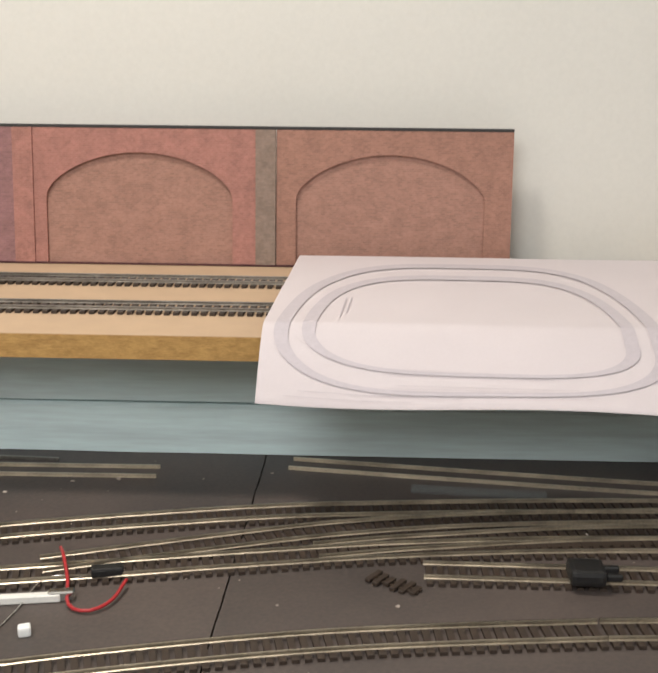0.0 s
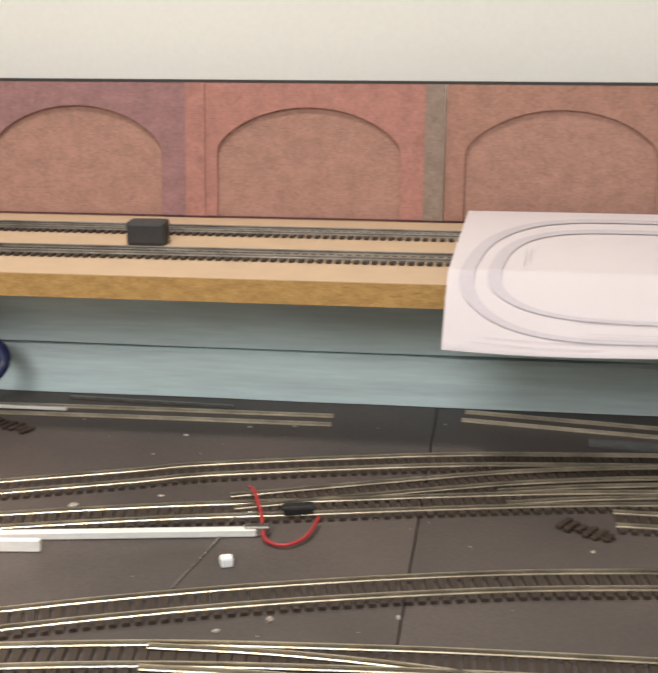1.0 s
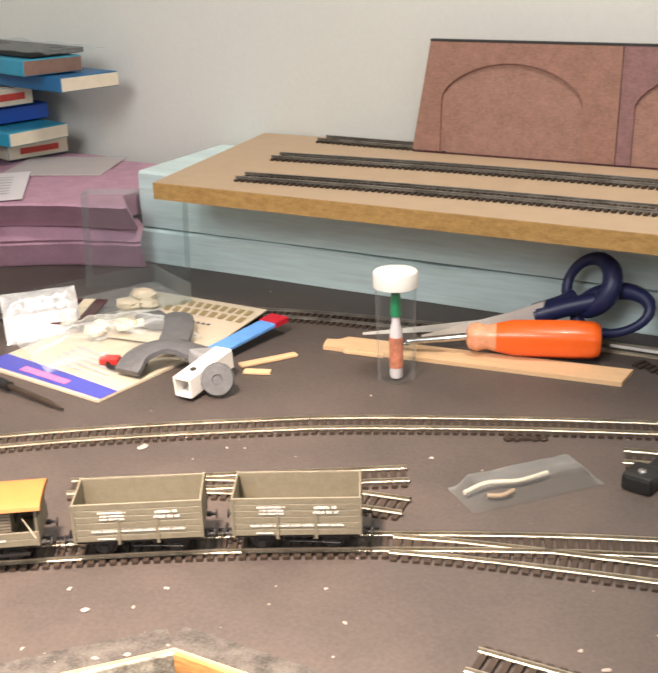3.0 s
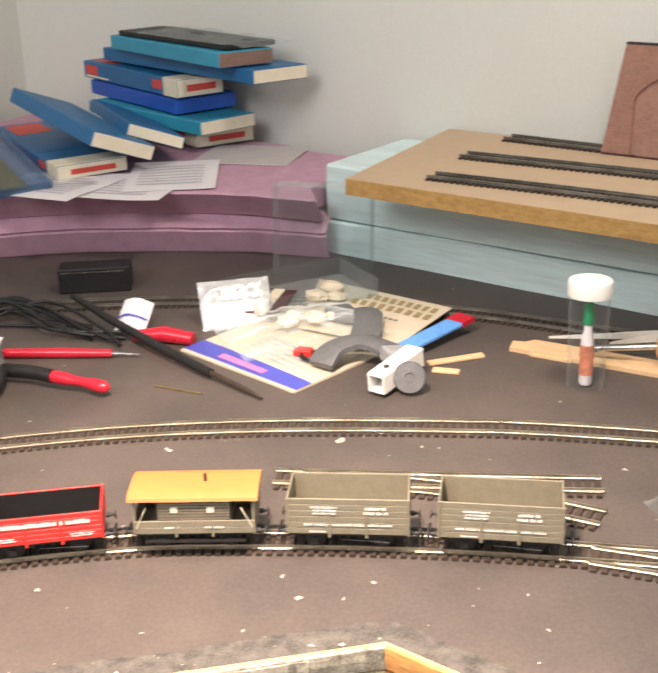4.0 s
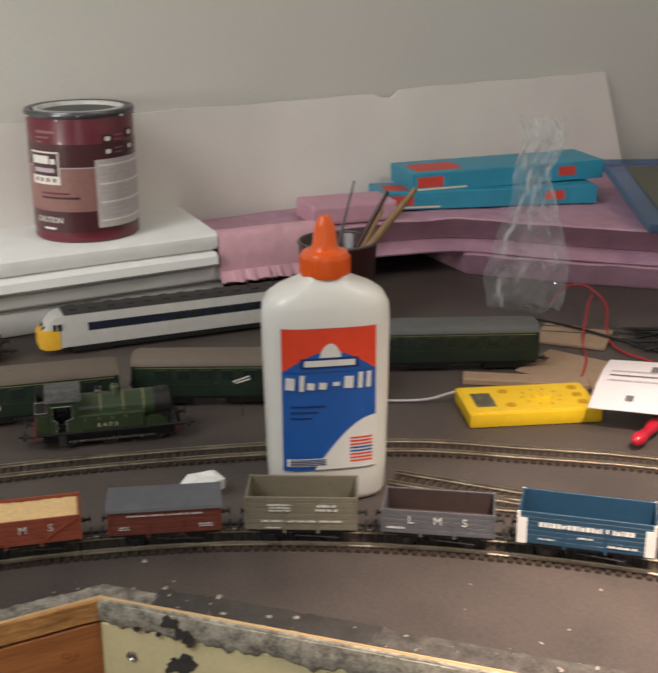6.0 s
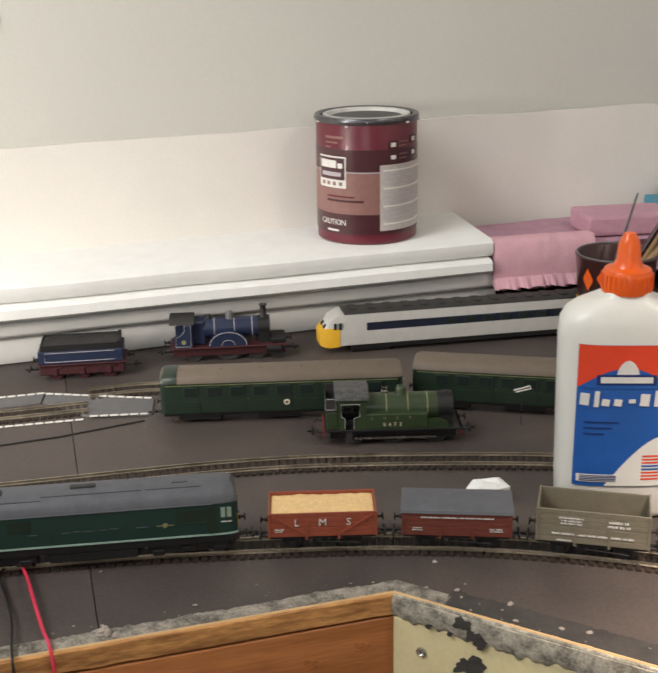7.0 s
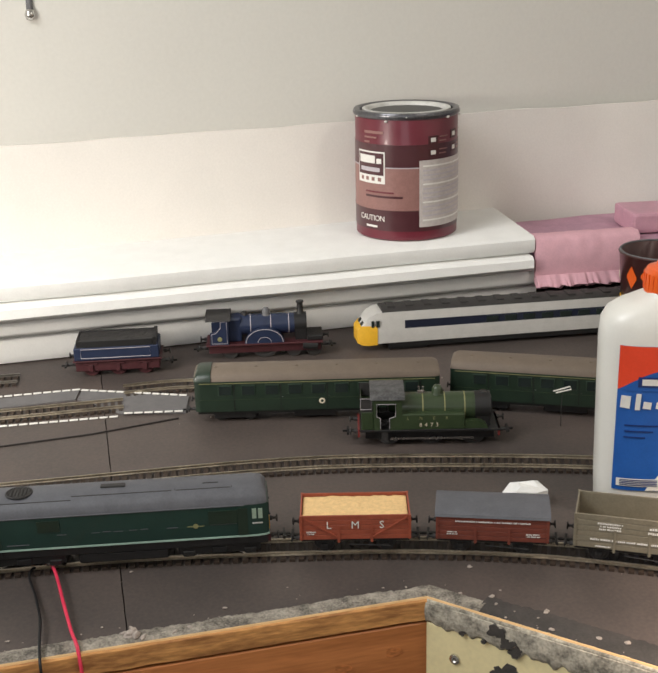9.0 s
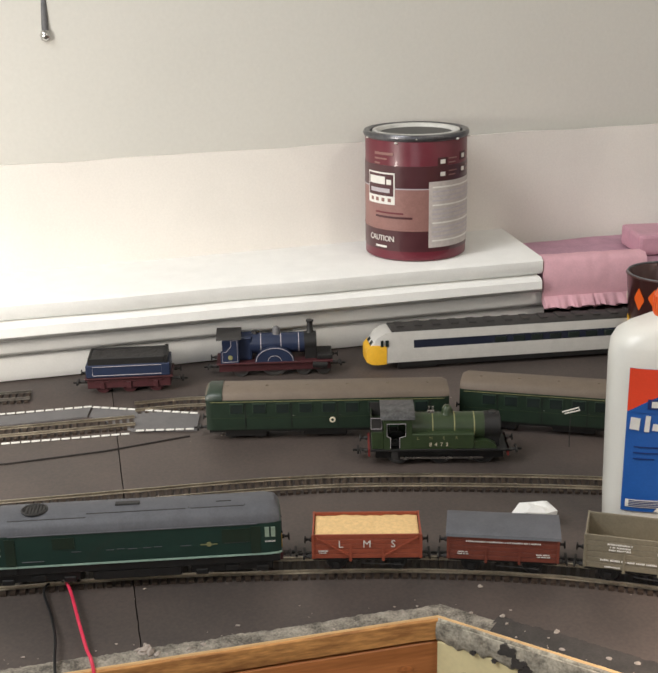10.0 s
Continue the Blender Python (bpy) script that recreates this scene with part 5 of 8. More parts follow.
def tank_engine(m):
    e = thing("tank_engine", m, "green six-wheel tank engine with black smokebox, its chimney missing", "model locomotive")
    part("footplate", Geo().box(-0.05, 0.052, -0.0165, 0.0165, 0.0125, 0.0142, 0.0003), BLACK, e)
    for s in (-1, 1):
        part("frame", Geo().box(-0.046, 0.048, s * 0.0095 - 0.0008, s * 0.0095 + 0.0008, 0.005, 0.0128), BLACK, e)
        part("side_tank", Geo().box(-0.020, 0.026, s * 0.0128 - 0.0036, s * 0.0128 + 0.0036, 0.0142, 0.0262, 0.0006), ENGINE_GREEN, e, "green side tank")
        part("splasher", Geo().prism([(0.0262, 0.0142), (0.0430, 0.0142), (0.0415, 0.0172), (0.0370, 0.0196), (0.0320, 0.0202), (0.0262, 0.0200)], -0.0028, 0.0028, Matrix.Translation((0, s * 0.0126, 0)) @ pose(0, 0, 0, 90, 0, 0)), ENGINE_GREEN, e, "low curved splasher")
        door = [(-0.0352, 0.0142), (-0.0352, 0.0235), (-0.0378, 0.0248), (-0.0378, 0.0345), (-0.0242, 0.0345), (-0.0242, 0.0248), (-0.0285, 0.0235), (-0.0285, 0.0142)]
        part("cab_side", Geo().prism([(-0.040, 0.0142)] + door + [(-0.0195, 0.0142), (-0.0195, 0.038), (-0.040, 0.038)], -0.0005, 0.0005, Matrix.Translation((0, s * 0.0158, 0)) @ pose(0, 0, 0, 90, 0, 0)), ENGINE_GREEN, e)
        part("cab_lining", Geo().tube([(x, s * 0.0165, max(z, 0.0155)) for x, z in door], 0.00026, 5), PRINT, e, "pale lining round the cab opening")
        for x, r in ((-0.0238, 0.0010), (0.0057, 0.0010), (0.0236, 0.0016)):
            part("crank_pin", Geo().cyl((x, s * 0.0124, 0.006), (x, s * 0.0140, 0.006), r, 10), STEEL, e, "bright crank pin")
        part("side_rod", Geo().box(-0.028, 0.033, s * 0.0128 - 0.0004, s * 0.0128 + 0.0004, 0.0052, 0.0068), STEEL, e)
        part("cab_step", Geo().box(-0.0345, -0.0297, s * 0.0155 - 0.0006, s * 0.0155 + 0.0006, 0.0048, 0.0125).box(-0.0348, -0.0294, s * 0.0160 - 0.0012, s * 0.0160 + 0.0012, 0.0048, 0.0054), DARK, e, "worn grey step")
        buffers(e, s * 0.0515, s, 0.0118)
        part("buffer_beam", Geo().box(s * 0.051 - 0.0007, s * 0.051 + 0.0007, -0.0155, 0.0155, 0.0085, 0.0142), material("beam_red", rgb(118, 40, 38), 0.5, vary=0.15, size=0.004), e, "red buffer beam")
        coupling(e, s * 0.05, s)
        for i, ch in enumerate("LNER"):
            letters(ch, 0.0031, DULLGOLD, e, Matrix.Translation((s * (0.0152 - 0.0094 * i), s * 0.0166, 0.0232)) @ pose(0, 0, 0, 0, 0, 0 if s < 0 else 180))
        letters("8473", 0.0042, MAG, e, Matrix.Translation((0.0, s * 0.0166, 0.0180)) @ pose(0, 0, 0, 0, 0, 0 if s < 0 else 180), spacing=1.9)
    part("bunker", Geo().box(-0.049, -0.040, -0.016, 0.016, 0.0142, 0.0285, 0.0006).box(-0.0493, -0.0488, -0.016, 0.016, 0.0285, 0.0345), ENGINE_GREEN, e, "green coal bunker")
    for s in (-1, 1):
        part("bunker_rail", Geo().box(-0.0498, -0.0412, s * 0.01535 - 0.00035, s * 0.01535 + 0.00035, 0.0280, 0.0392), DARK, e, "dark guard over the bunker")
        part("rail_lining", Geo().tube([(x, s * 0.0159, z) for x, z in ((-0.0494, 0.0305), (-0.0494, 0.0388), (-0.0416, 0.0388), (-0.0416, 0.0305), (-0.0494, 0.0305))], 0.00024, 5), PRINT, e, "pale lining")
    part("cab_front", Geo().box(-0.0205, -0.0195, -0.0158, 0.0158, 0.0142, 0.038), ENGINE_GREEN, e)
    part("cab_back", Geo().box(-0.0402, -0.0392, -0.0158, 0.0158, 0.0142, 0.038), ENGINE_GREEN, e)
    part("cab_roof", Geo().loft([roof_ring(x, 0.0175, 0.038, 0.005) for x in (-0.0425, -0.0175)]), material("worn_roof", rgb(66, 66, 66), 0.5, vary=0.35, size=0.005, bump=0.1, tint=rgb(84, 84, 84)), e, "worn dark grey curved cab roof", 40)
    part("boiler", Geo().cyl((-0.0195, 0, 0.0262), (0.034, 0, 0.0262), 0.0105, 24), ENGINE_GREEN, e, "green boiler", 40)
    for x in (-0.004, 0.012, 0.0265):
        part("boiler_band", Geo().cyl((x - 0.0004, 0, 0.0262), (x + 0.0004, 0, 0.0262), 0.0107, 24), DULLGOLD, e)
    part("smokebox", Geo().cyl((0.034, 0, 0.0262), (0.0455, 0, 0.0262), 0.0108, 24).box(0.035, 0.045, -0.0095, 0.0095, 0.0142, 0.024).lathe([(0.0085, 0), (0.0075, 0.001), (0, 0.0022)], 20, pose(0.0455, 0, 0.0262, 0, 90, 0)), BLACK, e, "black smokebox", 40)
    part("chimney", Geo().lathe([(0.0036, 0), (0.0030, 0.0010), (0.0028, 0.0016), (0.0016, 0.0014)], 16, pose(0.0405, 0, 0.036)), BLACK, e, "stump of the broken-off chimney", 40)
    part("dome", Geo().lathe([(0.0048, 0), (0.0040, 0.0015), (0.0039, 0.0042), (0.0026, 0.0064), (0, 0.0072)], 18, pose(0.0070, 0, 0.0358)), ENGINE_GREEN, e, "green steam dome", 50)
    part("safety_valve", Geo().box(-0.0075, -0.0025, -0.0015, 0.0015, 0.0362, 0.0382).cyl((-0.0065, 0, 0.038), (-0.0065, 0, 0.0415), 0.0008, 8).cyl((-0.0035, 0, 0.038), (-0.0035, 0, 0.0415), 0.0008, 8), STEEL, e)
    for x in (-0.029, 0.002, 0.033):
        part("wheelset", wheel_geo(0.0092, 0.0092, x), DARK, e, "dark spoked wheels")
    return e


def single_engine(m):
    e = thing("steam_engine", m, "blue four-two-two steam engine with black smokebox", "model locomotive")
    part("footplate", Geo().box(-0.052, 0.052, -0.0155, 0.0155, 0.0135, 0.0152, 0.0003), MAROON, e, "very dark red running plate")
    part("boiler", Geo().cyl((-0.022, 0, 0.0285), (0.027, 0, 0.0285), 0.0092, 24), ENGINE_BLUE, e, "blue boiler", 40)
    for x in (-0.012, 0.006, 0.022):
        part("boiler_band", Geo().cyl((x - 0.0003, 0, 0.0285), (x + 0.0003, 0, 0.0285), 0.0094, 24), PRINT, e)
    part("smokebox", Geo().cyl((0.027, 0, 0.0285), (0.038, 0, 0.0285), 0.0096, 24).box(0.0275, 0.0375, -0.009, 0.009, 0.0152, 0.026), BLACK, e, "", 40)
    part("chimney", Geo().lathe([(0.004, 0), (0.0029, 0.002), (0.0026, 0.0095), (0.0035, 0.0105), (0.0034, 0.0118), (0.002, 0.0118)], 16, pose(0.0325, 0, 0.0372)), BLACK, e, "tall black chimney", 40)
    part("dome", Geo().lathe([(0.0042, 0), (0.0036, 0.0014), (0.0035, 0.0048), (0.0022, 0.0068), (0, 0.0074)], 18, pose(0.002, 0, 0.0368)), GREYP, e, "", 50)
    part("safety_valve", Geo().lathe([(0.0024, 0), (0.0018, 0.0028), (0.0026, 0.0034), (0, 0.0042)], 12, pose(-0.017, 0, 0.0372)), DARK, e)
    part("firebox", Geo().box(-0.034, -0.020, -0.0088, 0.0088, 0.0152, 0.0375, 0.002), ENGINE_BLUE, e)
    for s in (-1, 1):
        part("cab_side", Geo().prism([(-0.048, 0.0152), (-0.032, 0.0152), (-0.032, 0.0372), (-0.0405, 0.0372), (-0.0395, 0.033), (-0.040, 0.030), (-0.0445, 0.027), (-0.048, 0.0265)], -0.0005, 0.0005, Matrix.Translation((0, s * 0.0148, 0)) @ pose(0, 0, 0, 90, 0, 0)), ENGINE_BLUE, e, "blue cab side with white lining")
        part("cab_lining", Geo().tube([(-0.0465, s * 0.0155, 0.0165), (-0.033, s * 0.0155, 0.0165), (-0.033, s * 0.0155, 0.0364), (-0.0385, s * 0.0155, 0.0364), (-0.0385, s * 0.0155, 0.031), (-0.043, s * 0.0155, 0.026), (-0.0465, s * 0.0155, 0.0255), (-0.0465, s * 0.0155, 0.0165)], 0.00024, 5), PRINT, e)
        spl = [(0.0175 * math.cos(math.pi * k / 16), 0.0135 * math.sin(math.pi * k / 16)) for k in range(17)]
        part("splasher", Geo().prism(spl, -0.0022, 0.0022, Matrix.Translation((0, s * 0.0125, 0.0152)) @ pose(0, 0, 0, 90, 0, 0)), ENGINE_BLUE, e, "large blue splasher over the driving wheel")
        part("splasher_lining", Geo().tube([(0.0165 * math.cos(math.pi * k / 16), s * 0.0149, 0.0158 + 0.0122 * math.sin(math.pi * k / 16)) for k in range(17)], 0.0003, 5).tube([(0.006 * math.cos(math.pi * k / 10), s * 0.0149, 0.0158 + 0.005 * math.sin(math.pi * k / 10)) for k in range(11)], 0.00024, 5), PRINT, e)
        part("number_plate", Geo().lathe([(0.0022, 0), (0.002, 0.0004), (0, 0.0004)], 16, Matrix.Translation((-0.0395, s * 0.0152, 0.0205)) @ pose(0, 0, 0, -90 * s, 0, 0)), DULLGOLD, e, "small round brass plate")
        part("side_frame", Geo().box(-0.05, 0.05, s * 0.0105 - 0.0008, s * 0.0105 + 0.0008, 0.006, 0.0136), MAROON, e)
        part("lamp_iron", Geo().box(0.049, 0.0505, s * 0.008 - 0.0008, s * 0.008 + 0.0008, 0.0152, 0.0185), DARK, e)
        buffers(e, s * 0.052, s, 0.0122)
        coupling(e, s * 0.051, s)
    part("cab_front", Geo().box(-0.0325, -0.0315, -0.0148, 0.0148, 0.0152, 0.0372), ENGINE_BLUE, e)
    part("cab_roof", Geo().loft([roof_ring(x, 0.0162, 0.0372, 0.004) for x in (-0.0515, -0.0295)]), DARK, e, "", 40)
    part("driving_wheel", wheel_geo(0.0135, 0.009, 0.0), DARK, e)
    part("wheelset", wheel_geo(0.0075, 0.009, -0.031), DARK, e)
    part("front_bogie", Geo().box(0.021, 0.049, -0.0085, 0.0085, 0.005, 0.0085, 0.0006), BLACK, e)
    for x in (0.026, 0.044):
        part("wheelset", wheel_geo(0.0065, 0.009, x), DARK, e)
    part("front_deck", Geo().box(0.038, 0.052, -0.0125, 0.0125, 0.0152, 0.0195, 0.0006).cyl((0.034, -0.0138, 0.0115), (0.047, -0.0138, 0.0105), 0.0034, 12).cyl((0.034, 0.0138, 0.0115), (0.047, 0.0138, 0.0105), 0.0034, 12), BLACK, e)
    return e


def tender(m):
    e = thing("tender", m, "blue lined tender with a dark coal load on dark red frames", "model tender")
    part("frame", Geo().box(-0.036, 0.036, -0.0135, 0.0135, 0.0055, 0.0145, 0.0006), MAROON, e, "dark red outside frame")
    part("footplate", Geo().box(-0.038, 0.038, -0.0162, 0.0162, 0.0145, 0.0158, 0.0003), MAROON, e)
    part("tank", Geo().box(-0.0365, 0.036, -0.0155, 0.0155, 0.0158, 0.0275, 0.0008), ENGINE_BLUE, e, "blue tank side")
    for s in (-1, 1):
        part("coal_rail", Geo().box(-0.034, 0.031, s * 0.01425 - 0.00075, s * 0.01425 + 0.00075, 0.0275, 0.0335, 0.0004), BLACK, e)
    part("coal_rail", Geo().box(-0.034, -0.0325, -0.0134, 0.0134, 0.0275, 0.0335), BLACK, e)
    part("front_plate", Geo().box(0.0312, 0.034, -0.015, 0.015, 0.0275, 0.0345), BLACK, e)
    def top(u, v):
        x, y = (u - 0.5) * 0.064, (v - 0.5) * 0.028
        return x, y, 0.0322 + 0.0012 * math.cos(y * 90) + 0.0006 * noise.noise((x * 160, y * 160, 2)) + 0.0004 * noise.noise((x * 420, y * 420, 7))
    part("coal", Geo().sheet(top, 36, 16, 0.005), DARK, e, "dark moulded coal load")
    for s in (-1, 1):
        y = s * 0.0158
        part("lining", Geo().tube([(-0.0305, y, 0.0182), (0.0285, y, 0.0182), (0.0285, y, 0.0262), (-0.0305, y, 0.0262), (-0.0305, y, 0.0182)], 0.00028, 5), PRINT, e)
        for x in (-0.023, 0.0, 0.023):
            part("axlebox", Geo().box(x - 0.002, x + 0.002, s * 0.0135 - 0.0015, s * 0.0135 + 0.0015, 0.0055, 0.0115, 0.0004).box(x - 0.006, x + 0.006, s * 0.0135 - 0.0012, s * 0.0135 + 0.0012, 0.0115, 0.013, 0.0003), MAROON, e)
        buffers(e, s * 0.038, s, 0.0122)
        coupling(e, s * 0.037, s)
    for x in (-0.023, 0.0, 0.023):
        part("wheelset", wheel_geo(0.0072, 0.0088, x), MAROON, e)
    return e


RT = 0.0047


def on_track(s, off=0.026):
    """A pose on the front track: the middle of a vehicle s metres along it, over two pivots."""
    p, _ = at_distance(RUN, s - off)
    q, _ = at_distance(RUN, s + off)
    c = (p + q) / 2
    return Matrix.Translation((c.x, c.y, RT)) @ Matrix.Rotation(math.atan2(q.y - p.y, q.x - p.x), 4, "Z")


def nearest(x, y):
    d = (RUN[1] - RUN[0]).length
    return d * min(range(len(RUN)), key=lambda i: (RUN[i] - Vector((x, y, 0))).length)


S0 = nearest(-0.41, -0.2475)
diesel(on_track(S0 - 0.096, 0.063))
s = S0 + 0.0575
wagon(on_track(s), "open_wagon", "red-brown open wagon with three white letters and a yellow load", BAUXITE, BAUXITE, h=0.0175, planks=5, load=SAND, text="LMS", diag=True, barsets=((-0.029, 0.005, 0.006, 0.003, 2),))
s += 0.0905
van(on_track(s), "covered_wagon", "low rust-brown covered wagon with flat grey roof", RUST, ROOF_GREY, 0.0165, roof_h=0.004, barsets=((0.0, 0.0135, 0.05, 0.0018, 1), (-0.026, 0.005, 0.008, 0.003, 2), (0.026, 0.005, 0.009, 0.003, 2)))
OL = ((-0.014, 0.016, 0.016, 0.006, 3), (0.016, 0.016, 0.016, 0.006, 2), (0.0, 0.0065, 0.052, 0.0022, 1), (-0.018, 0.0018, 0.012, 0.0016, 1))
s += 0.090
wagon(on_track(s), "open_wagon", "olive-grey high-sided open wagon with pale lettering bars", OLIVE, OLIVE, h=0.0235, planks=6, barsets=OL)
s += 0.0895
wagon(on_track(s), "open_wagon", "mid-grey open wagon with three white letters, brown inside", WGREY, BROWN_IN, h=0.0165, planks=5, text="LMS", barsets=((-0.027, 0.004, 0.011, 0.0022, 1),))
s += 0.094
wagon(on_track(s), "open_wagon", "dark blue open wagon with white corners and lettering bars", WBLUE, WBLUE, L=0.042, h=0.022, planks=7, ends=WHITE, barsets=((0.0, 0.014, 0.06, 0.0055, 1), (0.0, 0.0075, 0.012, 0.002, 1), (-0.024, 0.004, 0.01, 0.0016, 1), (0.022, 0.004, 0.024, 0.0024, 1)))
s += 0.092
wagon(on_track(s), "open_wagon", "bright red open wagon with white lettering bars, black inside", WRED, BLACK, L=0.0345, h=0.018, planks=6, barsets=((0.0, 0.0125, 0.054, 0.0048, 1), (-0.022, 0.004, 0.013, 0.003, 2), (0.022, 0.004, 0.014, 0.003, 2)))
s += 0.091
brake_van(on_track(s), "olive brake van with open ends and a yellow curved roof")
s += 0.092
wagon(on_track(s), "open_wagon", "olive-grey high-sided open wagon with pale lettering bars", OLIVE, OLIVE, h=0.0235, planks=6, barsets=OL)
s += 0.0895
wagon(on_track(s), "open_wagon", "olive-grey high-sided open wagon with pale lettering bars", OLIVE, OLIVE, h=0.0235, planks=6, barsets=OL)


def between(p, q, z=0.0):
    p, q = Vector((*p, z)), Vector((*q, z))
    return Matrix.Translation((p + q) / 2) @ Matrix.Rotation(math.atan2(q.y - p.y, q.x - p.x), 4, "Z")


coach(between((-0.633, -0.281), (-0.601, -0.076)), 0.1035, "dark green coach with a dusty beige roof on the board", COACH, COACHROOF, cab=True, emblem=True)
coach(between((-0.615, -0.059), (-0.537, 0.125)), 0.100, "dark green coach with a dusty beige roof on the board", COACH, COACHROOF, cab=False)
coach(between((-0.622, 0.118), (-0.549, 0.307)), 0.100, "very dark green coach with grey roof beside the multimeter", material("coach_dark", rgb(30, 42, 32), 0.4, vary=0.1), material("coach_roof_grey", rgb(92, 92, 90), 0.6, vary=0.1))
apt(between((-0.774, -0.115), (-0.768, 0.196)), 0.155)
tank_engine(between((-0.557, -0.157), (-0.536, -0.041)) @ Matrix.Scale(1.10, 4))
single_engine(between((-0.785, -0.262), (-0.773, -0.150)) @ Matrix.Scale(1.1, 4))
tender(between((-0.767, -0.388), (-0.761, -0.309)) @ Matrix.Scale(1.1, 4))

# ---- things on the white foam and in the far yard ----


def paint_can(m):
    c = thing("paint_can", m, "burgundy quart paint can with a grey sticker and a drip-stained rim", "paint can")
    R = 0.0535
    body = part("body", Geo().lathe([(R - 0.002, 0.0), (R, 0.0015), (R, 0.117), (R - 0.001, 0.119)], 64), CANRED, c, "", 40)

    def band(a0, a1, z0, z1, mat, name, off=0.0004, label=""):
        n = max(3, int(abs(a1 - a0) / 4))
        rows = []
        for k in range(n + 1):
            a = radians(a0 + (a1 - a0) * k / n)
            rows.append([((R + o) * math.cos(a), (R + o) * math.sin(a), z) for o, z in ((0.0001, z0), (off, z0), (off, z1), (0.0001, z1))])
        return part(name, Geo().loft(rows), mat, body, label, 40)

    # angles count from the side that faces the room
    band(-180, 180, 0.010, 0.031, CANDARK, "band")
    band(-110, 14, 0.031, 0.072, CANTAN, "band", label="tan picture band")
    band(-180, 180, 0.072, 0.094, CANDARK, "band")
    band(14, 112, 0.014, 0.079, CANLABEL, "sticker", 0.0008, "grey paper sticker with small print")
    for k in range(13):
        band(18, 106 - 8 * (k % 3), 0.020 + k * 0.0044, 0.0215 + k * 0.0044, PRINT if k % 4 else WHITE, "print_line", 0.0010)
    band(-64, -24, 0.056, 0.087, WHITE, "badge", 0.0007, "white-edged badge")
    band(-62.5, -25.5, 0.0642, 0.0855, CANDARK, "badge_field", 0.0010)
    band(-60, -36, 0.0755, 0.083, WHITE, "badge_mark", 0.0012)
    band(-34, -28, 0.0755, 0.0805, WHITE, "badge_mark", 0.0012)
    band(-58, -30, 0.0675, 0.0715, PRINT, "badge_mark", 0.0012)
    for k in range(4):
        band(-58 + k * 8.5, -54 + k * 8.5, 0.0585, 0.0620, CANTAN, "badge_mark", 0.0010)
    band(-50, -14, 0.047, 0.0485, CANRED, "print_line", 0.0008)
    band(-50, -4, 0.0425, 0.0445, CANDARK, "print_line", 0.0008)
    band(-180, 14, 0.0305, 0.0318, CANTAN, "print_line", 0.0008)
    band(-110, 14, 0.0715, 0.0725, PRINT, "print_line", 0.0009)
    for a, z in ((30, 0.098), (30, 0.086), (62, 0.101), (62, 0.088)):
        band(a - 6, a + 6, z - 0.004, z + 0.004, MAROON, "icon", 0.0007)
        band(a - 3, a + 3, z - 0.002, z + 0.002, WHITE, "icon", 0.0009)
        band(a + 8, a + 20, z + 0.002, z + 0.003, CANTAN, "print_line", 0.0007)
        band(a + 8, a + 18, z - 0.002, z - 0.001, CANTAN, "print_line", 0.0007)
    for k, wd in enumerate((26, 18, 8)):
        band(-52, -52 + wd, 0.104 - k * 0.0045, 0.1055 - k * 0.0045 + (0.001 if k == 0 else 0), CANTAN, "print_line", 0.0007)
    for i, ch in enumerate("CAUTION"):
        a = radians(-58 + (0, 5.8, 11.4, 16.4, 20.0, 24.2, 30.4)[i])
        letters(ch, 0.0080, WHITE, body, Matrix.Translation(((R + 0.0006) * math.cos(a), (R + 0.0006) * math.sin(a), 0.0215)) @ pose(0, 0, 0, 0, 0, math.degrees(a) + 90))
    band(-50, -34, 0.0125, 0.0145, WHITE, "print_line", 0.0007)
    part("rim", Geo().lathe([(R - 0.001, 0.117), (R + 0.0016, 0.1185), (R + 0.0022, 0.121), (R + 0.001, 0.1235), (R - 0.002, 0.124), (R - 0.005, 0.1225), (R - 0.0055, 0.120), (R - 0.008, 0.1195), (R - 0.0085, 0.122), (R - 0.0105, 0.1225), (R - 0.011, 0.1185), (0, 0.1185)], 64), TIN, c, "dark metal rim and lid groove", 50)
    part("lid", Geo().lathe([(R - 0.0075, 0.1200), (R - 0.0075, 0.1232), (R - 0.010, 0.1238), (R - 0.013, 0.1225), (R - 0.014, 0.1195), (0, 0.1192)], 64), material("lid_paint", rgb(206, 205, 200), 0.4, vary=0.15, size=0.02, bump=0.05), c, "paint-smeared white lid", 50)
    part("lid_centre", Geo().lathe([(R - 0.0150, 0.1193), (R - 0.0155, 0.1203), (0, 0.1202)], 48), material("lid_grey", rgb(82, 82, 80), 0.6, vary=0.15, size=0.02, bump=0.05), c, "grey middle of the lid", 40)
    for k in range(9):
        a = radians(k * 41 + 10 * math.sin(k))
        r = 0.0012 + 0.0012 * abs(math.sin(k * 2.3))
        part("drip", Geo().lathe([(0, -0.8 * r), (r, -0.3 * r), (r, 0.2 * r), (0, 0.6 * r)], 10, Matrix.Translation(((R + 0.0012) * math.cos(a), (R + 0.0012) * math.sin(a), 0.1205 - 0.002 * (k % 3)))), WHITE, c, "dried paint drip", 60)
    return c


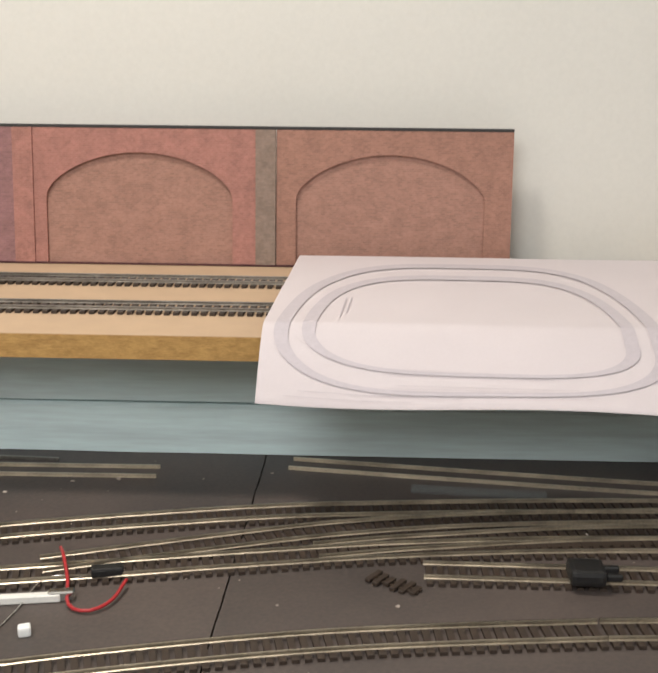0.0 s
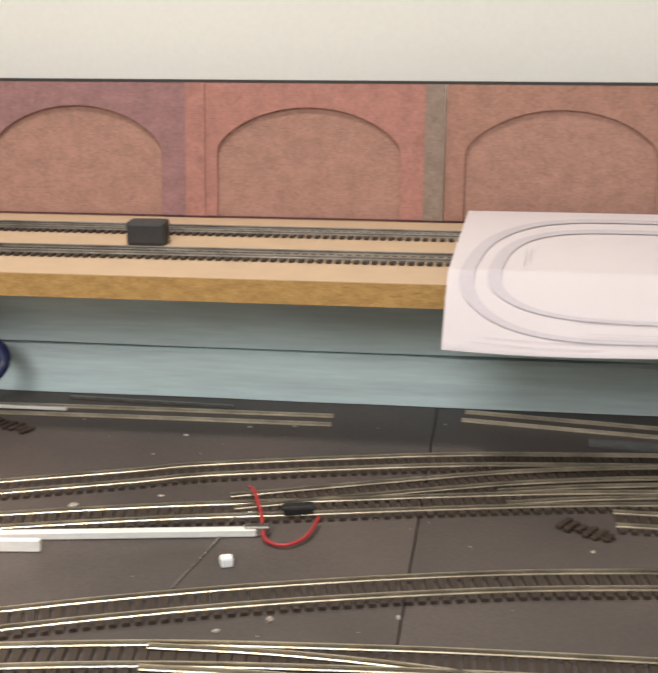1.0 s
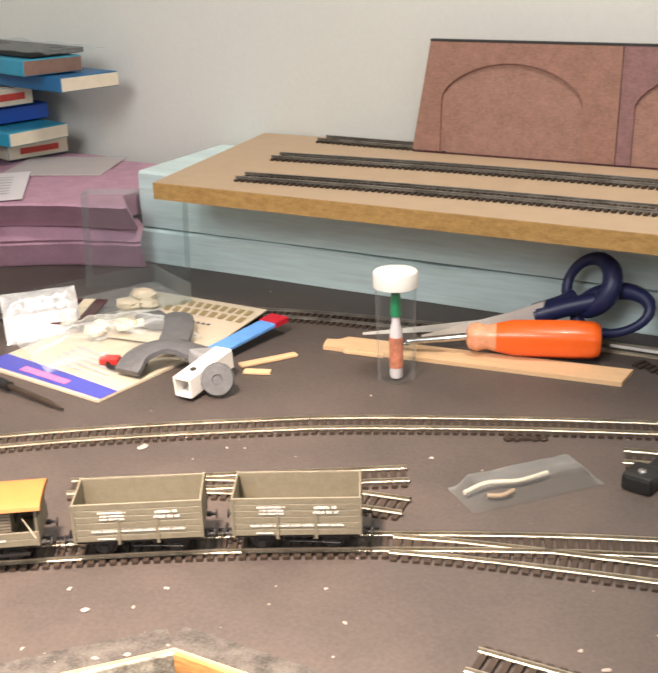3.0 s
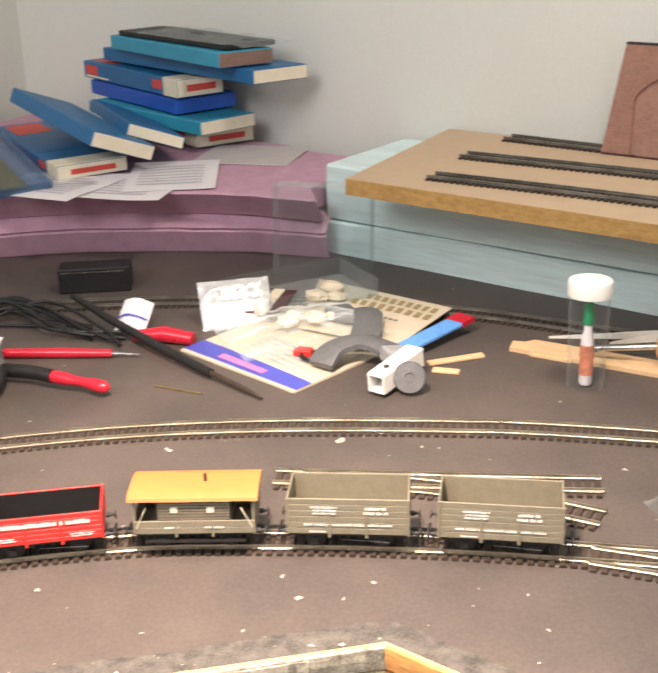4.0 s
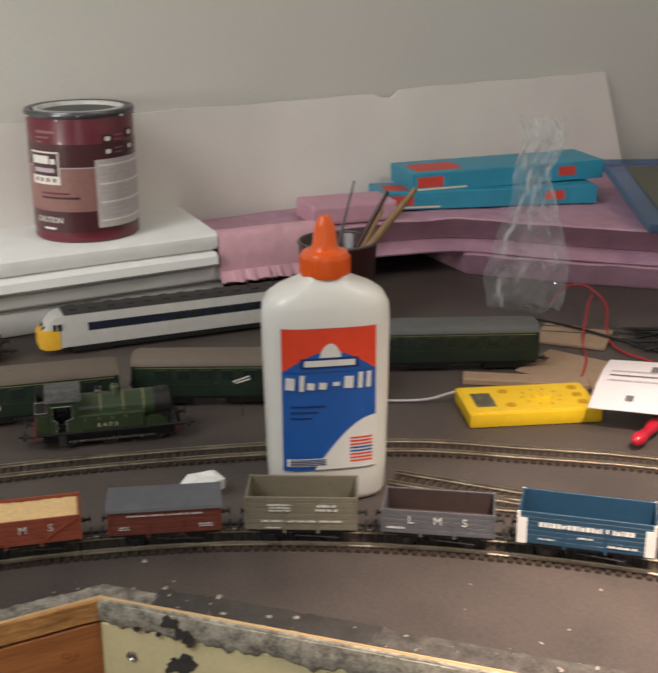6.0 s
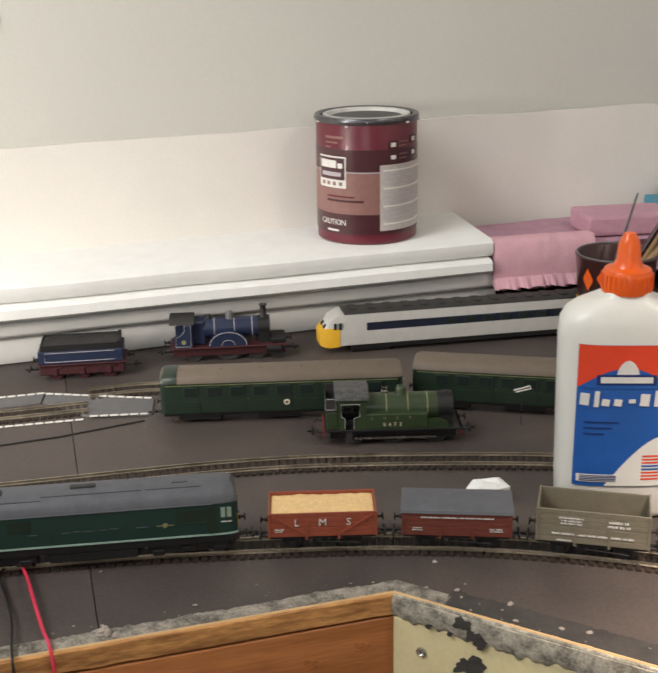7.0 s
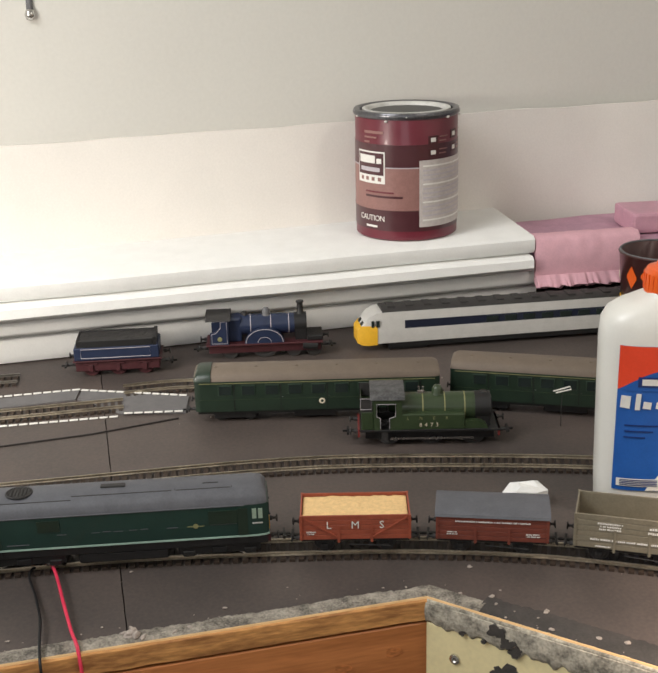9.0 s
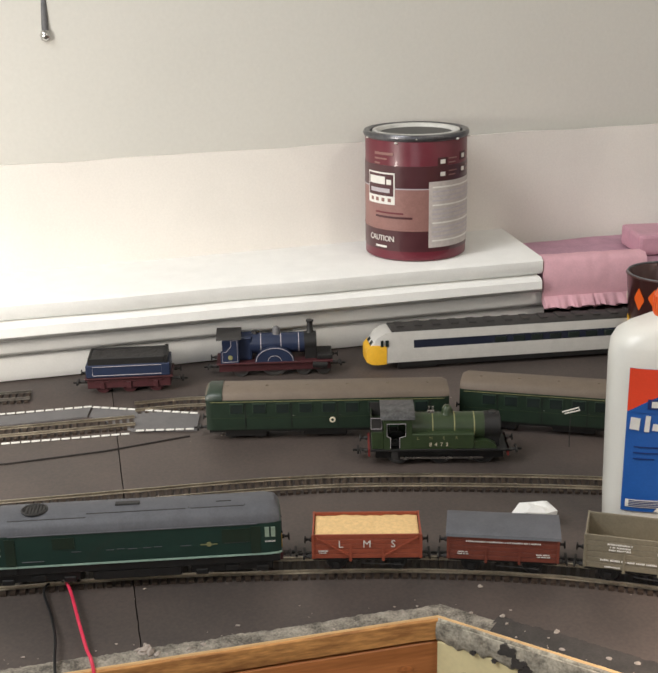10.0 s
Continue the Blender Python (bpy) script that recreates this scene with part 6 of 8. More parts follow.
paint_can(pose(-0.894, -0.035, 0.0885, 0, 0, -13) @ Matrix.Diagonal((1.01, 1.01, 1.068, 1)))


def glue_bottle(m):
    b = thing("glue_bottle", m, "white glue bottle with red and blue label and orange cap", "glue bottle")
    def ring(z, hw, hd, n=40):
        out = []
        for k in range(n):
            a = 2 * math.pi * k / n
            c, s_ = math.cos(a), math.sin(a)
            out.append((hw * math.copysign(abs(c) ** 0.55, c), hd * math.copysign(abs(s_) ** 0.7, s_), z))
        return out
    prof = ((0.0, 0.036, 0.019), (0.002, 0.0395, 0.022), (0.006, 0.0415, 0.0235), (0.03, 0.0425, 0.0245), (0.09, 0.0437, 0.0245), (0.138, 0.0444, 0.0245), (0.150, 0.0435, 0.024), (0.157, 0.040, 0.0225), (0.162, 0.033, 0.020), (0.166, 0.023, 0.018), (0.169, 0.0165, 0.0155), (0.174, 0.0145, 0.0145))
    part("body", Geo().loft([ring(z, a, d) for z, a, d in prof]), GLUEW, b, "glossy white plastic body", 60)

    def panel(x0, x1, z0, z1, mat, name, off, label="", shape=None, parent=None):
        """A label patch that follows the bottle's front."""
        def fn(u, v):
            x, z = x0 + (x1 - x0) * u, z0 + (z1 - z0) * v
            if shape:
                z = shape(u, z0, z1) if v > 0.5 else z0
            hw, hd = 0.0434, 0.0246
            c = min(0.999, abs(x) / hw) ** (1 / 0.55)
            return x, -hd * math.sqrt(1 - c * c) ** 0.7 - off, z
        g = Geo().sheet(fn, 20, 1 if shape else 3)
        return part(name, g, mat, parent or b, label, 50)
    lab = panel(-0.0335, 0.0315, 0.029, 0.138, LBLUE, "label", 0.0006, "blue and red paper label")
    panel(-0.0335, 0.0315, 0.106, 0.138, LRED, "label_top", 0.0009, parent=lab)
    panel(-0.0335, 0.0315, 0.1055, 0.121, LBLUE, "label_arc", 0.0011, "", lambda u, a, z: a + (z - a) * math.sin(math.pi * u), lab)
    panel(-0.012, 0.0315, 0.0295, 0.070, GLUEW, "label_white", 0.0011, "", lambda u, a, z: a + (z - a) * math.sin(0.5 * math.pi * u), lab)
    for k in range(8):
        panel(0.013, 0.029, 0.0345 + k * 0.0026, 0.0358 + k * 0.0026, LRED if k not in (3, 4) else LBLUE, "print_line", 0.0014, parent=lab)
    panel(-0.031, 0.0, 0.0325, 0.0385, GLUEW, "print_box", 0.0012, parent=lab)
    for k in range(4):
        panel(-0.029, -0.004, 0.0333 + k * 0.0013, 0.034 + k * 0.0013, LNAVY, "print_line", 0.0015, parent=lab)
    panel(-0.021, 0.019, 0.1085, 0.1160, LNAVY, "badge", 0.0014, "dark badge with white bar", parent=lab)
    panel(-0.0185, 0.0165, 0.1100, 0.1146, WHITE, "badge_bar", 0.0017, parent=lab)
    panel(-0.008, 0.007, 0.1165, 0.127, WHITE, "badge_figure", 0.0017, "", lambda u, a, z: a + (z - a) * math.sin(math.pi * u) ** 0.6, lab)
    def glyph(pts, wd=0.0032):
        """A plain white stroke that stands for the title."""
        line = spline([(x, 0, z) for x, z in pts], 0.0012)
        rows = []
        for k, p in enumerate(line):
            d = (line[min(k + 1, len(line) - 1)] - line[max(k - 1, 0)]).normalized()
            n_ = Vector((-d.z, 0, d.x)) * wd / 2
            ring_ = []
            for q_, o_ in ((p - n_, 0.0011), (p - n_, 0.0015), (p + n_, 0.0015), (p + n_, 0.0011)):
                c_ = min(0.999, abs(q_.x) / 0.0434) ** (1 / 0.55)
                ring_.append((q_.x, -0.0246 * math.sqrt(1 - c_ * c_) ** 0.7 - o_, q_.z))
            rows.append(ring_)
        part("title_stroke", Geo().loft(rows), WHITE, lab)
    for x, lo, hi, wd in ((-0.0285, 0.0925, 0.1015, 0.0060), (-0.0205, 0.0915, 0.1035, 0.0032), (-0.0145, 0.0925, 0.0975, 0.0052), (-0.0062, 0.0925, 0.0975, 0.0052), (0.0118, 0.0925, 0.1015, 0.0062), (0.0200, 0.0920, 0.1040, 0.0032), (0.0258, 0.0920, 0.1040, 0.0032)):
        glyph([(x, lo), (x + 0.0003, 0.5 * (lo + hi)), (x + 0.0006, hi)], wd)
    glyph([(0.0012, 0.0960), (0.0035, 0.0961), (0.0058, 0.0962)], 0.0028)
    for k in range(3):
        panel(-0.028, -0.004 - 0.005 * k, 0.079 - k * 0.0045, 0.080 - k * 0.0045, LNAVY, "print_line", 0.0011, parent=lab)
    cap = part("cap", Geo().lathe([(0.0168, 0.1705), (0.0172, 0.172), (0.0168, 0.184), (0.0155, 0.187), (0.0105, 0.1885), (0.0082, 0.193), (0.0072, 0.205), (0.0052, 0.2095), (0.0038, 0.2125), (0, 0.213)], 40), ORANGE, b, "orange twist cap", 40)
    for k in range(28):
        a = 2 * math.pi * k / 28
        part("cap_ridge", Geo().box(0.0166, 0.0175, -0.0006, 0.0006, 0.1725, 0.1838, 0, Matrix.Rotation(a, 4, "Z")), ORANGE, cap)
    return b


glue_bottle(pose(-0.392, 0.026, 0, 0, 0, 75.5) @ Matrix.Diagonal((1, 1, 0.955, 1)))


def mug(m):
    c = thing("mug", m, "dark brown cup with orange and yellow pattern holding brushes", "cup")
    R = 0.0405
    b = part("body", Geo().lathe([(0.031, 0), (0.034, 0.003), (R, 0.085), (R + 0.0013, 0.0875), (R, 0.089), (R - 0.003, 0.0865), (0.032, 0.006), (0, 0.006)], 40), MUG, c, "", 50)
    part("rim", Geo().tube([((R - 0.0008) * math.cos(math.pi * k / 20), (R - 0.0008) * math.sin(math.pi * k / 20), 0.0886) for k in range(40)], 0.0011, 8, True), GREYP, b)
    for a, z0, z1, mt in ((0, 0.055, 0.078, ORANGE), (25, 0.06, 0.08, ORANGE), (-35, 0.035, 0.045, YELLOW), (10, 0.03, 0.048, YELLOW), (55, 0.04, 0.07, BOXCREAM), (-60, 0.05, 0.07, BOXCREAM)):
        rows = []
        for k in range(7):
            t = radians(a - 9 + 3 * k)
            h = (z1 - z0) * (1 - abs(k - 3) / 3.4)
            zm = (z0 + z1) / 2
            rows.append([((0.0340 + 0.0068 * (z / 0.085) + o) * math.cos(t), (0.0340 + 0.0068 * (z / 0.085) + o) * math.sin(t), z) for o, z in ((0, zm - h / 2), (0.0006, zm - h / 2), (0.0006, zm + h / 2), (0, zm + h / 2))])
        part("pattern", Geo().loft(rows), mt, b, "printed patch")
    return c


mug(pose(-0.745, 0.190, 0.0, 0, 0, -68))


def brush(p, q, r, mat, label):
    g = Geo().tube([p, [a + (b - a) * 0.5 for a, b in zip(p, q)], q], [r, r * 1.15, r * 0.6], 10)
    t = thing("paint_brush", pose(0, 0, 0), label, "brush", "brushes")
    part("handle", g, mat, t, "", 50)
    return t


brush((-0.752, 0.165, 0.0075), (-0.704, 0.258, 0.144), 0.0045, BRUSHW, "worn wooden brush handle leaning in the cup")
brush((-0.745, 0.170, 0.0075), (-0.735, 0.242, 0.137), 0.0035, MUG, "dark brush handle leaning in the cup")
brush((-0.756, 0.175, 0.0075), (-0.752, 0.212, 0.147), 0.0016, GREYP, "thin grey rod standing in the cup")
brush((-0.75, 0.18, 0.0075), (-0.718, 0.228, 0.122), 0.003, BRUSHW, "worn wooden brush handle leaning in the cup")

solo("pink_box", Geo().box(-0.052, 0.052, -0.03, 0.03, 0, 0.023, 0.004), material("pink_tray", rgb(198, 150, 166), 0.5, vary=0.08), pose(-0.884, 0.262, 0.0760, 0, 0, 86), "dusty pink foam block behind the cup", "foam block")

# bracket on the wall
hook = thing("wall_hook", pose(-0.908, -0.41, 0.325, 0, 0, 0), "grey metal hook with a round tip on the wall", "hook")
part("rod", Geo().cyl((-0.004, 0, 0.0), (-0.012, 0.002, 0.09), 0.0035, 12), GREYP, hook)
part("tip", Geo().lathe([(0, -0.006), (0.004, -0.0045), (0.0055, 0), (0.004, 0.0045), (0, 0.006)], 16, pose(-0.003, 0, 0)), STEEL, hook, "round steel tip", 60)
part("plate", Geo().box(-0.03, -0.010, -0.007, 0.007, -0.006, 0.10, 0.001), APTWHITE, hook)

# platform with white edging in the far yard
plat = thing("platform", pose(0, 0, 0), "low grey station platform with dashed white edges", "model platform")
part("deck", Geo().prism([(-0.716, -0.383), (-0.694, -0.386), (-0.652, -0.347), (-0.6425, -0.2915), (-0.679, -0.2865)], 0.0002, 0.0016), material("platform_grey", rgb(104, 102, 102), 0.8, vary=0.1, size=0.01), plat)
part("deck", Geo().prism([(-0.711, -0.70), (-0.689, -0.70), (-0.689, -0.455), (-0.694, -0.388), (-0.718, -0.385), (-0.711, -0.454)], 0.0002, 0.0016), bpy.data.materials["platform_grey"], plat)
edge_me = Geo().box(-0.0036, 0.0036, -0.0014, 0.0014, 0.0018, 0.0026, 0.0002).mesh("edge_stone", WHITE)
for a, b in (((-0.7150, -0.384), (-0.6795, -0.288)), ((-0.650, -0.345), (-0.6435, -0.293)), ((-0.7098, -0.60), (-0.7165, -0.384))):
    a, b = Vector((*a, 0)), Vector((*b, 0))
    n = int((b - a).length / 0.0085)
    for k in range(n):
        o = part("edge_stone", edge_me, WHITE, plat)
        p = a.lerp(b, (k + 0.5) / n)
        o.matrix_local = Matrix.Translation(p) @ Matrix.Rotation(math.atan2(b.y - a.y, b.x - a.x), 4, "Z")
for k in range(30):
    o = part("edge_stone", edge_me, WHITE, plat)
    o.matrix_local = Matrix.Translation((-0.6475, -0.60 + k * 0.0085, -0.0014)) @ pose(0, 0, 0, 0, 0, 90)
part("back_line", Geo().tube([(-0.600, -0.75, 0.0006), (-0.604, -0.45, 0.0006), (-0.614, -0.37, 0.0006), (-0.632, -0.298, 0.0006)], 0.0008, 6), JOINT, plat, "dark gap line in the board")
wk = Geo().tube([(-0.468, -0.335, 0.002), (-0.472, -0.31, 0.0035), (-0.47, -0.27, 0.0035), (-0.462, -0.268, 0.002)], 0.0006, 6)
solo("wire_offcut", wk, STEEL, pose(0, 0, 0), "bent piece of bare silver wire on the board", "wire")
post = thing("wire_post", pose(-0.546, 0.015, 0), "thin dark upright wire with a bent silver top", "wire")
part("upright", Geo().tube([(0, 0, 0), (0.0004, -0.0004, 0.017), (0, 0, 0.033)], 0.0004, 6), DARK, post)
part("bent_top", Geo().tube([(0.001, -0.008, 0.0325), (0, 0.0, 0.0335), (-0.001, 0.007, 0.0345), (0.0005, 0.0075, 0.0325), (0.001, 0.0, 0.0316), (0.0015, -0.006, 0.0310)], 0.0006, 6), STEEL_SHEEN, post, "bent silver wire end")

# ---- corner: boxes on the pink foam ----


def carton(m, L, w, h, mat, endmat, label, stripe=None, group="stock boxes"):
    """A long flat carton with a printed end at +x; local origin under the end's middle."""
    b = thing("model_box", m, label, "cardboard box", group)
    part("sleeve", Geo().box(-L, 0, -w / 2, w / 2, 0, h, 0.001), mat, b)
    part("end_flap", Geo().box(-0.0002, 0.0008, -w / 2 + 0.001, w / 2 - 0.001, 0.001, h - 0.001), endmat, b, "printed end flap")
    part("top_panel", Geo().box(-L + 0.002, -L * 0.3 if stripe else -0.002, -w / 2 + 0.002, w / 2 - 0.002, h, h + 0.0003), mat, b)
    if stripe:
        part("band", Geo().box(-0.034, -0.0005, -w / 2 - 0.0003, w / 2 + 0.0003, 0.0005, h + 0.0004), endmat, b, "pale band round the end")
        part("print_block", Geo().box(0.0008, 0.0011, -w * 0.3, w * 0.34, h * 0.3, h * 0.66), stripe, b, "red lettering block")
        part("print_block", Geo().box(-L * 0.97, -L * 0.84, -w / 2 - 0.0004, -w / 2 + 0.0004, h * 0.25, h * 0.8), stripe, b, "red printed block")
        part("print_block", Geo().box(-L * 0.97, -L * 0.72, -w / 2 - 0.0003, -w / 2 + 0.0004, h * 0.10, h * 0.2), BOXCREAM, b, "pale printed line")
        part("print_block", Geo().box(-L * 0.24, -L * 0.15, -w / 2 - 0.0004, -w / 2 + 0.0004, h * 0.3, h * 0.8), stripe, b, "red printed block")
        part("print_block", Geo().box(-L * 0.96, -L * 0.72, -w * 0.34, w * 0.2, h + 0.0003, h + 0.0006), stripe, b, "red printed block")
    return b



PT = 0.0757


def stacked(p, turn, L, w, h, mat, endmat, label, stripe=None):
    x, y, z = p
    return carton(pose(x, y, z, 0, 0, turn[0]) @ pose(0, 0, 0, 0, turn[1], 0) @ pose(0, 0, 0, turn[2], 0, 0), L, w, h, mat, endmat, label, stripe)


BROWN_END = material("box_brown", rgb(134, 104, 92), 0.6)
stacked((-0.652, 0.684, PT + 0.0015), (-23, 0.5, 0.6), 0.27, 0.083, 0.0165, BOXBLUE, BOXCREAM, "blue carton with a cream end and red lettering bars", BOXRED)
stacked((-0.616, 0.697, 0.1038), (-15.5, 6.3, -21), 0.215, 0.080, 0.0175, BOXBLUE, BOXCREAM, "blue carton with cream end tilted on another")
stacked((-0.625, 0.758, 0.1046), (-29.7, -0.4, -20.2), 0.2, 0.069, 0.0145, BOXBLUE, BOXCREAM, "blue carton with cream end tilted on another")
stacked((-0.634, 0.890, 0.0775), (-20, 0, 0), 0.23, 0.079, 0.020, BOXTEAL, BOXCREAM, "teal carton with cream end and red lettering bars in a stack", BOXRED)
stacked((-0.612, 0.872, 0.0995), (-10, 0, 0), 0.25, 0.084, 0.0165, BOXTEAL, BOXCREAM, "teal carton with a plain cream end in a stack")
stacked((-0.658, 0.885, 0.1185), (-16, 0, 0), 0.235, 0.088, 0.0185, BOXCOBALT, BOXCOBALT, "bright cobalt blue carton in a stack")
stacked((-0.655, 0.872, 0.1392), (-16, 0, 0), 0.258, 0.065, 0.0225, BOXBLUE, BOXCREAM, "blue carton with a red and cream end in a stack", BOXRED)
stacked((-0.530, 0.878, 0.1642), (-12.5, 0, -1), 0.34, 0.080, 0.0165, BOXBLUE, BOXCREAM, "blue carton with a long cream end in a stack")
stacked((-0.562, 0.855, 0.1832), (-16, 0, -1), 0.27, 0.076, 0.0175, BOXTEAL, BROWN_END, "teal carton with a brown end in a stack")
lidm = pose(-0.565, 0.868, 0.2022, 0, 0, -14)
lid = thing("plastic_tray", lidm, "black plastic tray with clear film on top of the boxes", "tray")
part("tray", Geo().box(-0.25, 0.0, -0.036, 0.036, 0, 0.006, 0.0015), BLACK, lid)
part("film", Geo().sheet(lambda u, v: (-0.2 + 0.24 * u, -0.04 + 0.08 * v, 0.0075 + 0.004 * noise.noise((u * 6, v * 4, 1)) - 0.006 * max(0, u - 0.8)), 24, 10), FILM, lid, "crumpled clear film")
solo("card_sheet", Geo().box(-0.06, 0.06, -0.05, 0.05, 0, 0.0015, 0.0004), material("grey_card", rgb(186, 176, 174), 0.7, vary=0.05, size=0.02), pose(-0.568, 0.862, PT - 0.0003, 0, 0, 22), "thin grey-white card lying on the pink foam", "card")

for i, (x, y, a, w, h) in enumerate(((-0.60, 0.665, 24, 0.15, 0.11), (-0.575, 0.735, 40, 0.10, 0.14), (-0.655, 0.625, 12, 0.12, 0.10))):
    p = thing("leaflet", pose(x, y, PT + 0.0006 * i, 0, 0, a), "white printed leaflet lying on the pink foam", "leaflet", "leaflets")
    part("sheet", Geo().sheet(lambda u, v: ((u - 0.5) * w, (v - 0.5) * h, 0.0008 + 0.002 * noise.noise((u * 2, v * 2, i))), 10, 10, 0.0003), PAPER, p)
    for k in range(7):
        def ln(u, v, k=k):
            x, y = (0.12 + 0.72 * u - 0.5) * w, (0.2 + k * 0.09 + 0.035 * v - 0.5) * h
            return x, y, 0.0012 + 0.002 * noise.noise(((x / w + 0.5) * 2, (y / h + 0.5) * 2, i))
        part("print_line", Geo().sheet(ln, 8, 1), PALE_PRINT if k % 3 else PRINT, p)

tray = thing("blue_tray", pose(-0.755, 0.610, 0.0935, 0, 0, -21) @ pose(0, 0, 0, 0, 9.5, 0), "clear blue plastic tray with a dark strip", "plastic tray")
part("tray_floor", Geo().box(-0.105, 0.105, -0.047, 0.047, 0, 0.0015), TRAYC, tray)
for x0, x1, y0, y1 in ((-0.105, 0.105, -0.047, -0.0455), (-0.105, 0.105, 0.0455, 0.047), (-0.105, -0.1035, -0.0455, 0.0455), (0.1035, 0.105, -0.0455, 0.0455)):
    part("tray_wall", Geo().box(x0, x1, y0, y1, 0.0015, 0.010), TRAYC, tray)
part("insert", Geo().box(-0.095, 0.095, -0.018, 0.024, 0.0016, 0.004, 0.001), material("strip_olive", rgb(92, 92, 78), 0.6), tray, "dull olive strip")

stacked((-0.856, 0.577, PT + 0.001), (75, 0, 0), 0.27, 0.062, 0.0215, BOXTEAL, BOXTEAL, "turquoise carton with a red panel lying flat", BOXRED)
stacked((-0.893, 0.602, PT + 0.0250), (82, -1.0, 0), 0.25, 0.080, 0.0225, BOXTEAL, BOXTEAL, "turquoise carton with a red panel on top of another", BOXRED)

# crinkled bag standing in front of the pink foam
bag = thing("plastic_bag", pose(-0.70, 0.388, 0.0006, 0, 0, 50), "tall crinkled clear plastic bag propped upright", "plastic bag")


def bag_fn(side):
    def fn(u, v):
        w = 0.034 * (1.15 - 0.55 * v) * (1 + 0.25 * math.sin(7 * v))
        x = (u - 0.5) * 2 * w + 0.010 * noise.noise((v * 5, 1, 3)) + 0.010 * v
        d = side * (0.016 * math.sin(math.pi * u) * (1 - 0.4 * v)) + 0.012 * noise.noise((u * 5, v * 9, side)) + 0.012 * abs(noise.noise((u * 4, v * 9, side))) + 0.003 * abs(noise.noise((u * 10, v * 22, side)))
        return x, d, 0.002 + 0.205 * v + 0.004 * noise.noise((u * 6, v * 3, 9))
    return fn


for s_ in (-1, 1):
    part("side", Geo().sheet(bag_fn(s_), 36, 110), BAG, bag, "crinkled clear film")

# ---- corner: tools on the board ----


def multimeter(m):
    t = thing("multimeter", m, "yellow pocket multimeter lying on its back", "multimeter")
    b = part("case", Geo().box(-0.056, 0.056, -0.031, 0.031, 0, 0.0125, 0.003), METER, t, "", 30)
    part("face", Geo().box(-0.053, 0.053, -0.028, 0.028, 0.0123, 0.0131, 0.0004), METER, b)
    part("display", Geo().box(-0.047, -0.030, -0.017, 0.012, 0.0129, 0.0136, 0.0003), LCD, b, "dark display")
    part("dial", Geo().lathe([(0.011, 0), (0.0105, 0.0025), (0.009, 0.003), (0, 0.003)], 24, pose(0.012, 0, 0.0131) @ Matrix.Diagonal((0.8, 0.8, 0.8, 1))).box(0.0105, 0.0135, -0.0075, 0.0075, 0.0152, 0.0168, 0.0006), METER, b, "yellow rotary dial")
    for k in range(10):
        a = 2 * math.pi * k / 10
        part("mark", Geo().box(-0.0018, 0.0018, -0.0007, 0.0007, 0, 0.0003, 0, Matrix.Translation((0.012 + 0.0165 * math.cos(a), 0.0165 * math.sin(a), 0.0131)) @ Matrix.Rotation(a, 4, "Z")), METER_D, b)
    for x, y in ((-0.018, -0.016), (-0.018, 0.014), (0.043, -0.016), (0.043, 0.0), (0.043, 0.016)):
        part("socket", Geo().lathe([(0.0042, 0), (0.004, 0.001), (0.0022, 0.001), (0.002, 0.0004), (0, 0.0004)], 16, pose(x, y, 0.0131)), METER_D, b, "socket")
    return t


multimeter(pose(-0.457, 0.238, 0, 0, 0, 73))


def wire(pts, r, mat, label, name="wire"):
    return solo(name, Geo().tube(spline(pts, 0.005), r, 8), mat, pose(0, 0, 0), label, "wire", smooth=60)


wire([(-0.495, 0.19, 0.012), (-0.51, 0.165, 0.003), (-0.535, 0.11, 0.002), (-0.55, 0.05, 0.002)], 0.0012, PRINT, "thin grey cable from the multimeter", "cable")

pl = thing("pliers", pose(0, 0, 0), "pliers with red rubber grips lying open", "pliers")
def limb(pts, r, mat, name, label=""):
    line = spline(pts, 0.0025)
    n = len(line) - 1
    rad = [r * (1 if name != "grip" else min(1.0, math.sqrt(1 - (1 - min(1, (i + 0.15) / 3)) ** 2)) * (0.86 + 0.14 * math.sin(9 * i / n))) for i in range(n + 1)]
    return part(name, Geo().tube(line, rad, 10), mat, pl, label, 60)
limb([(-0.310, 0.384, 0.009), (-0.336, 0.379, 0.010), (-0.363, 0.372, 0.011)], 0.0056, REDP, "grip", "red rubber grip")
limb([(-0.352, 0.268, 0.009), (-0.362, 0.287, 0.0095), (-0.373, 0.306, 0.0105)], 0.0056, REDP, "grip", "red rubber grip")
limb([(-0.363, 0.372, 0.011), (-0.385, 0.367, 0.0115), (-0.410, 0.357, 0.011)], 0.0058, BLACK, "arm")
limb([(-0.373, 0.306, 0.0105), (-0.388, 0.335, 0.011), (-0.410, 0.357, 0.0115)], 0.0058, BLACK, "arm")
limb([(-0.408, 0.355, 0.0112), (-0.432, 0.369, 0.0105), (-0.455, 0.385, 0.009)], 0.0066, GREYP, "jaw", "grey steel jaw")
tag = thing("instruction_card", pose(0, 0, 0), "white printed card propped on the pliers", "card")
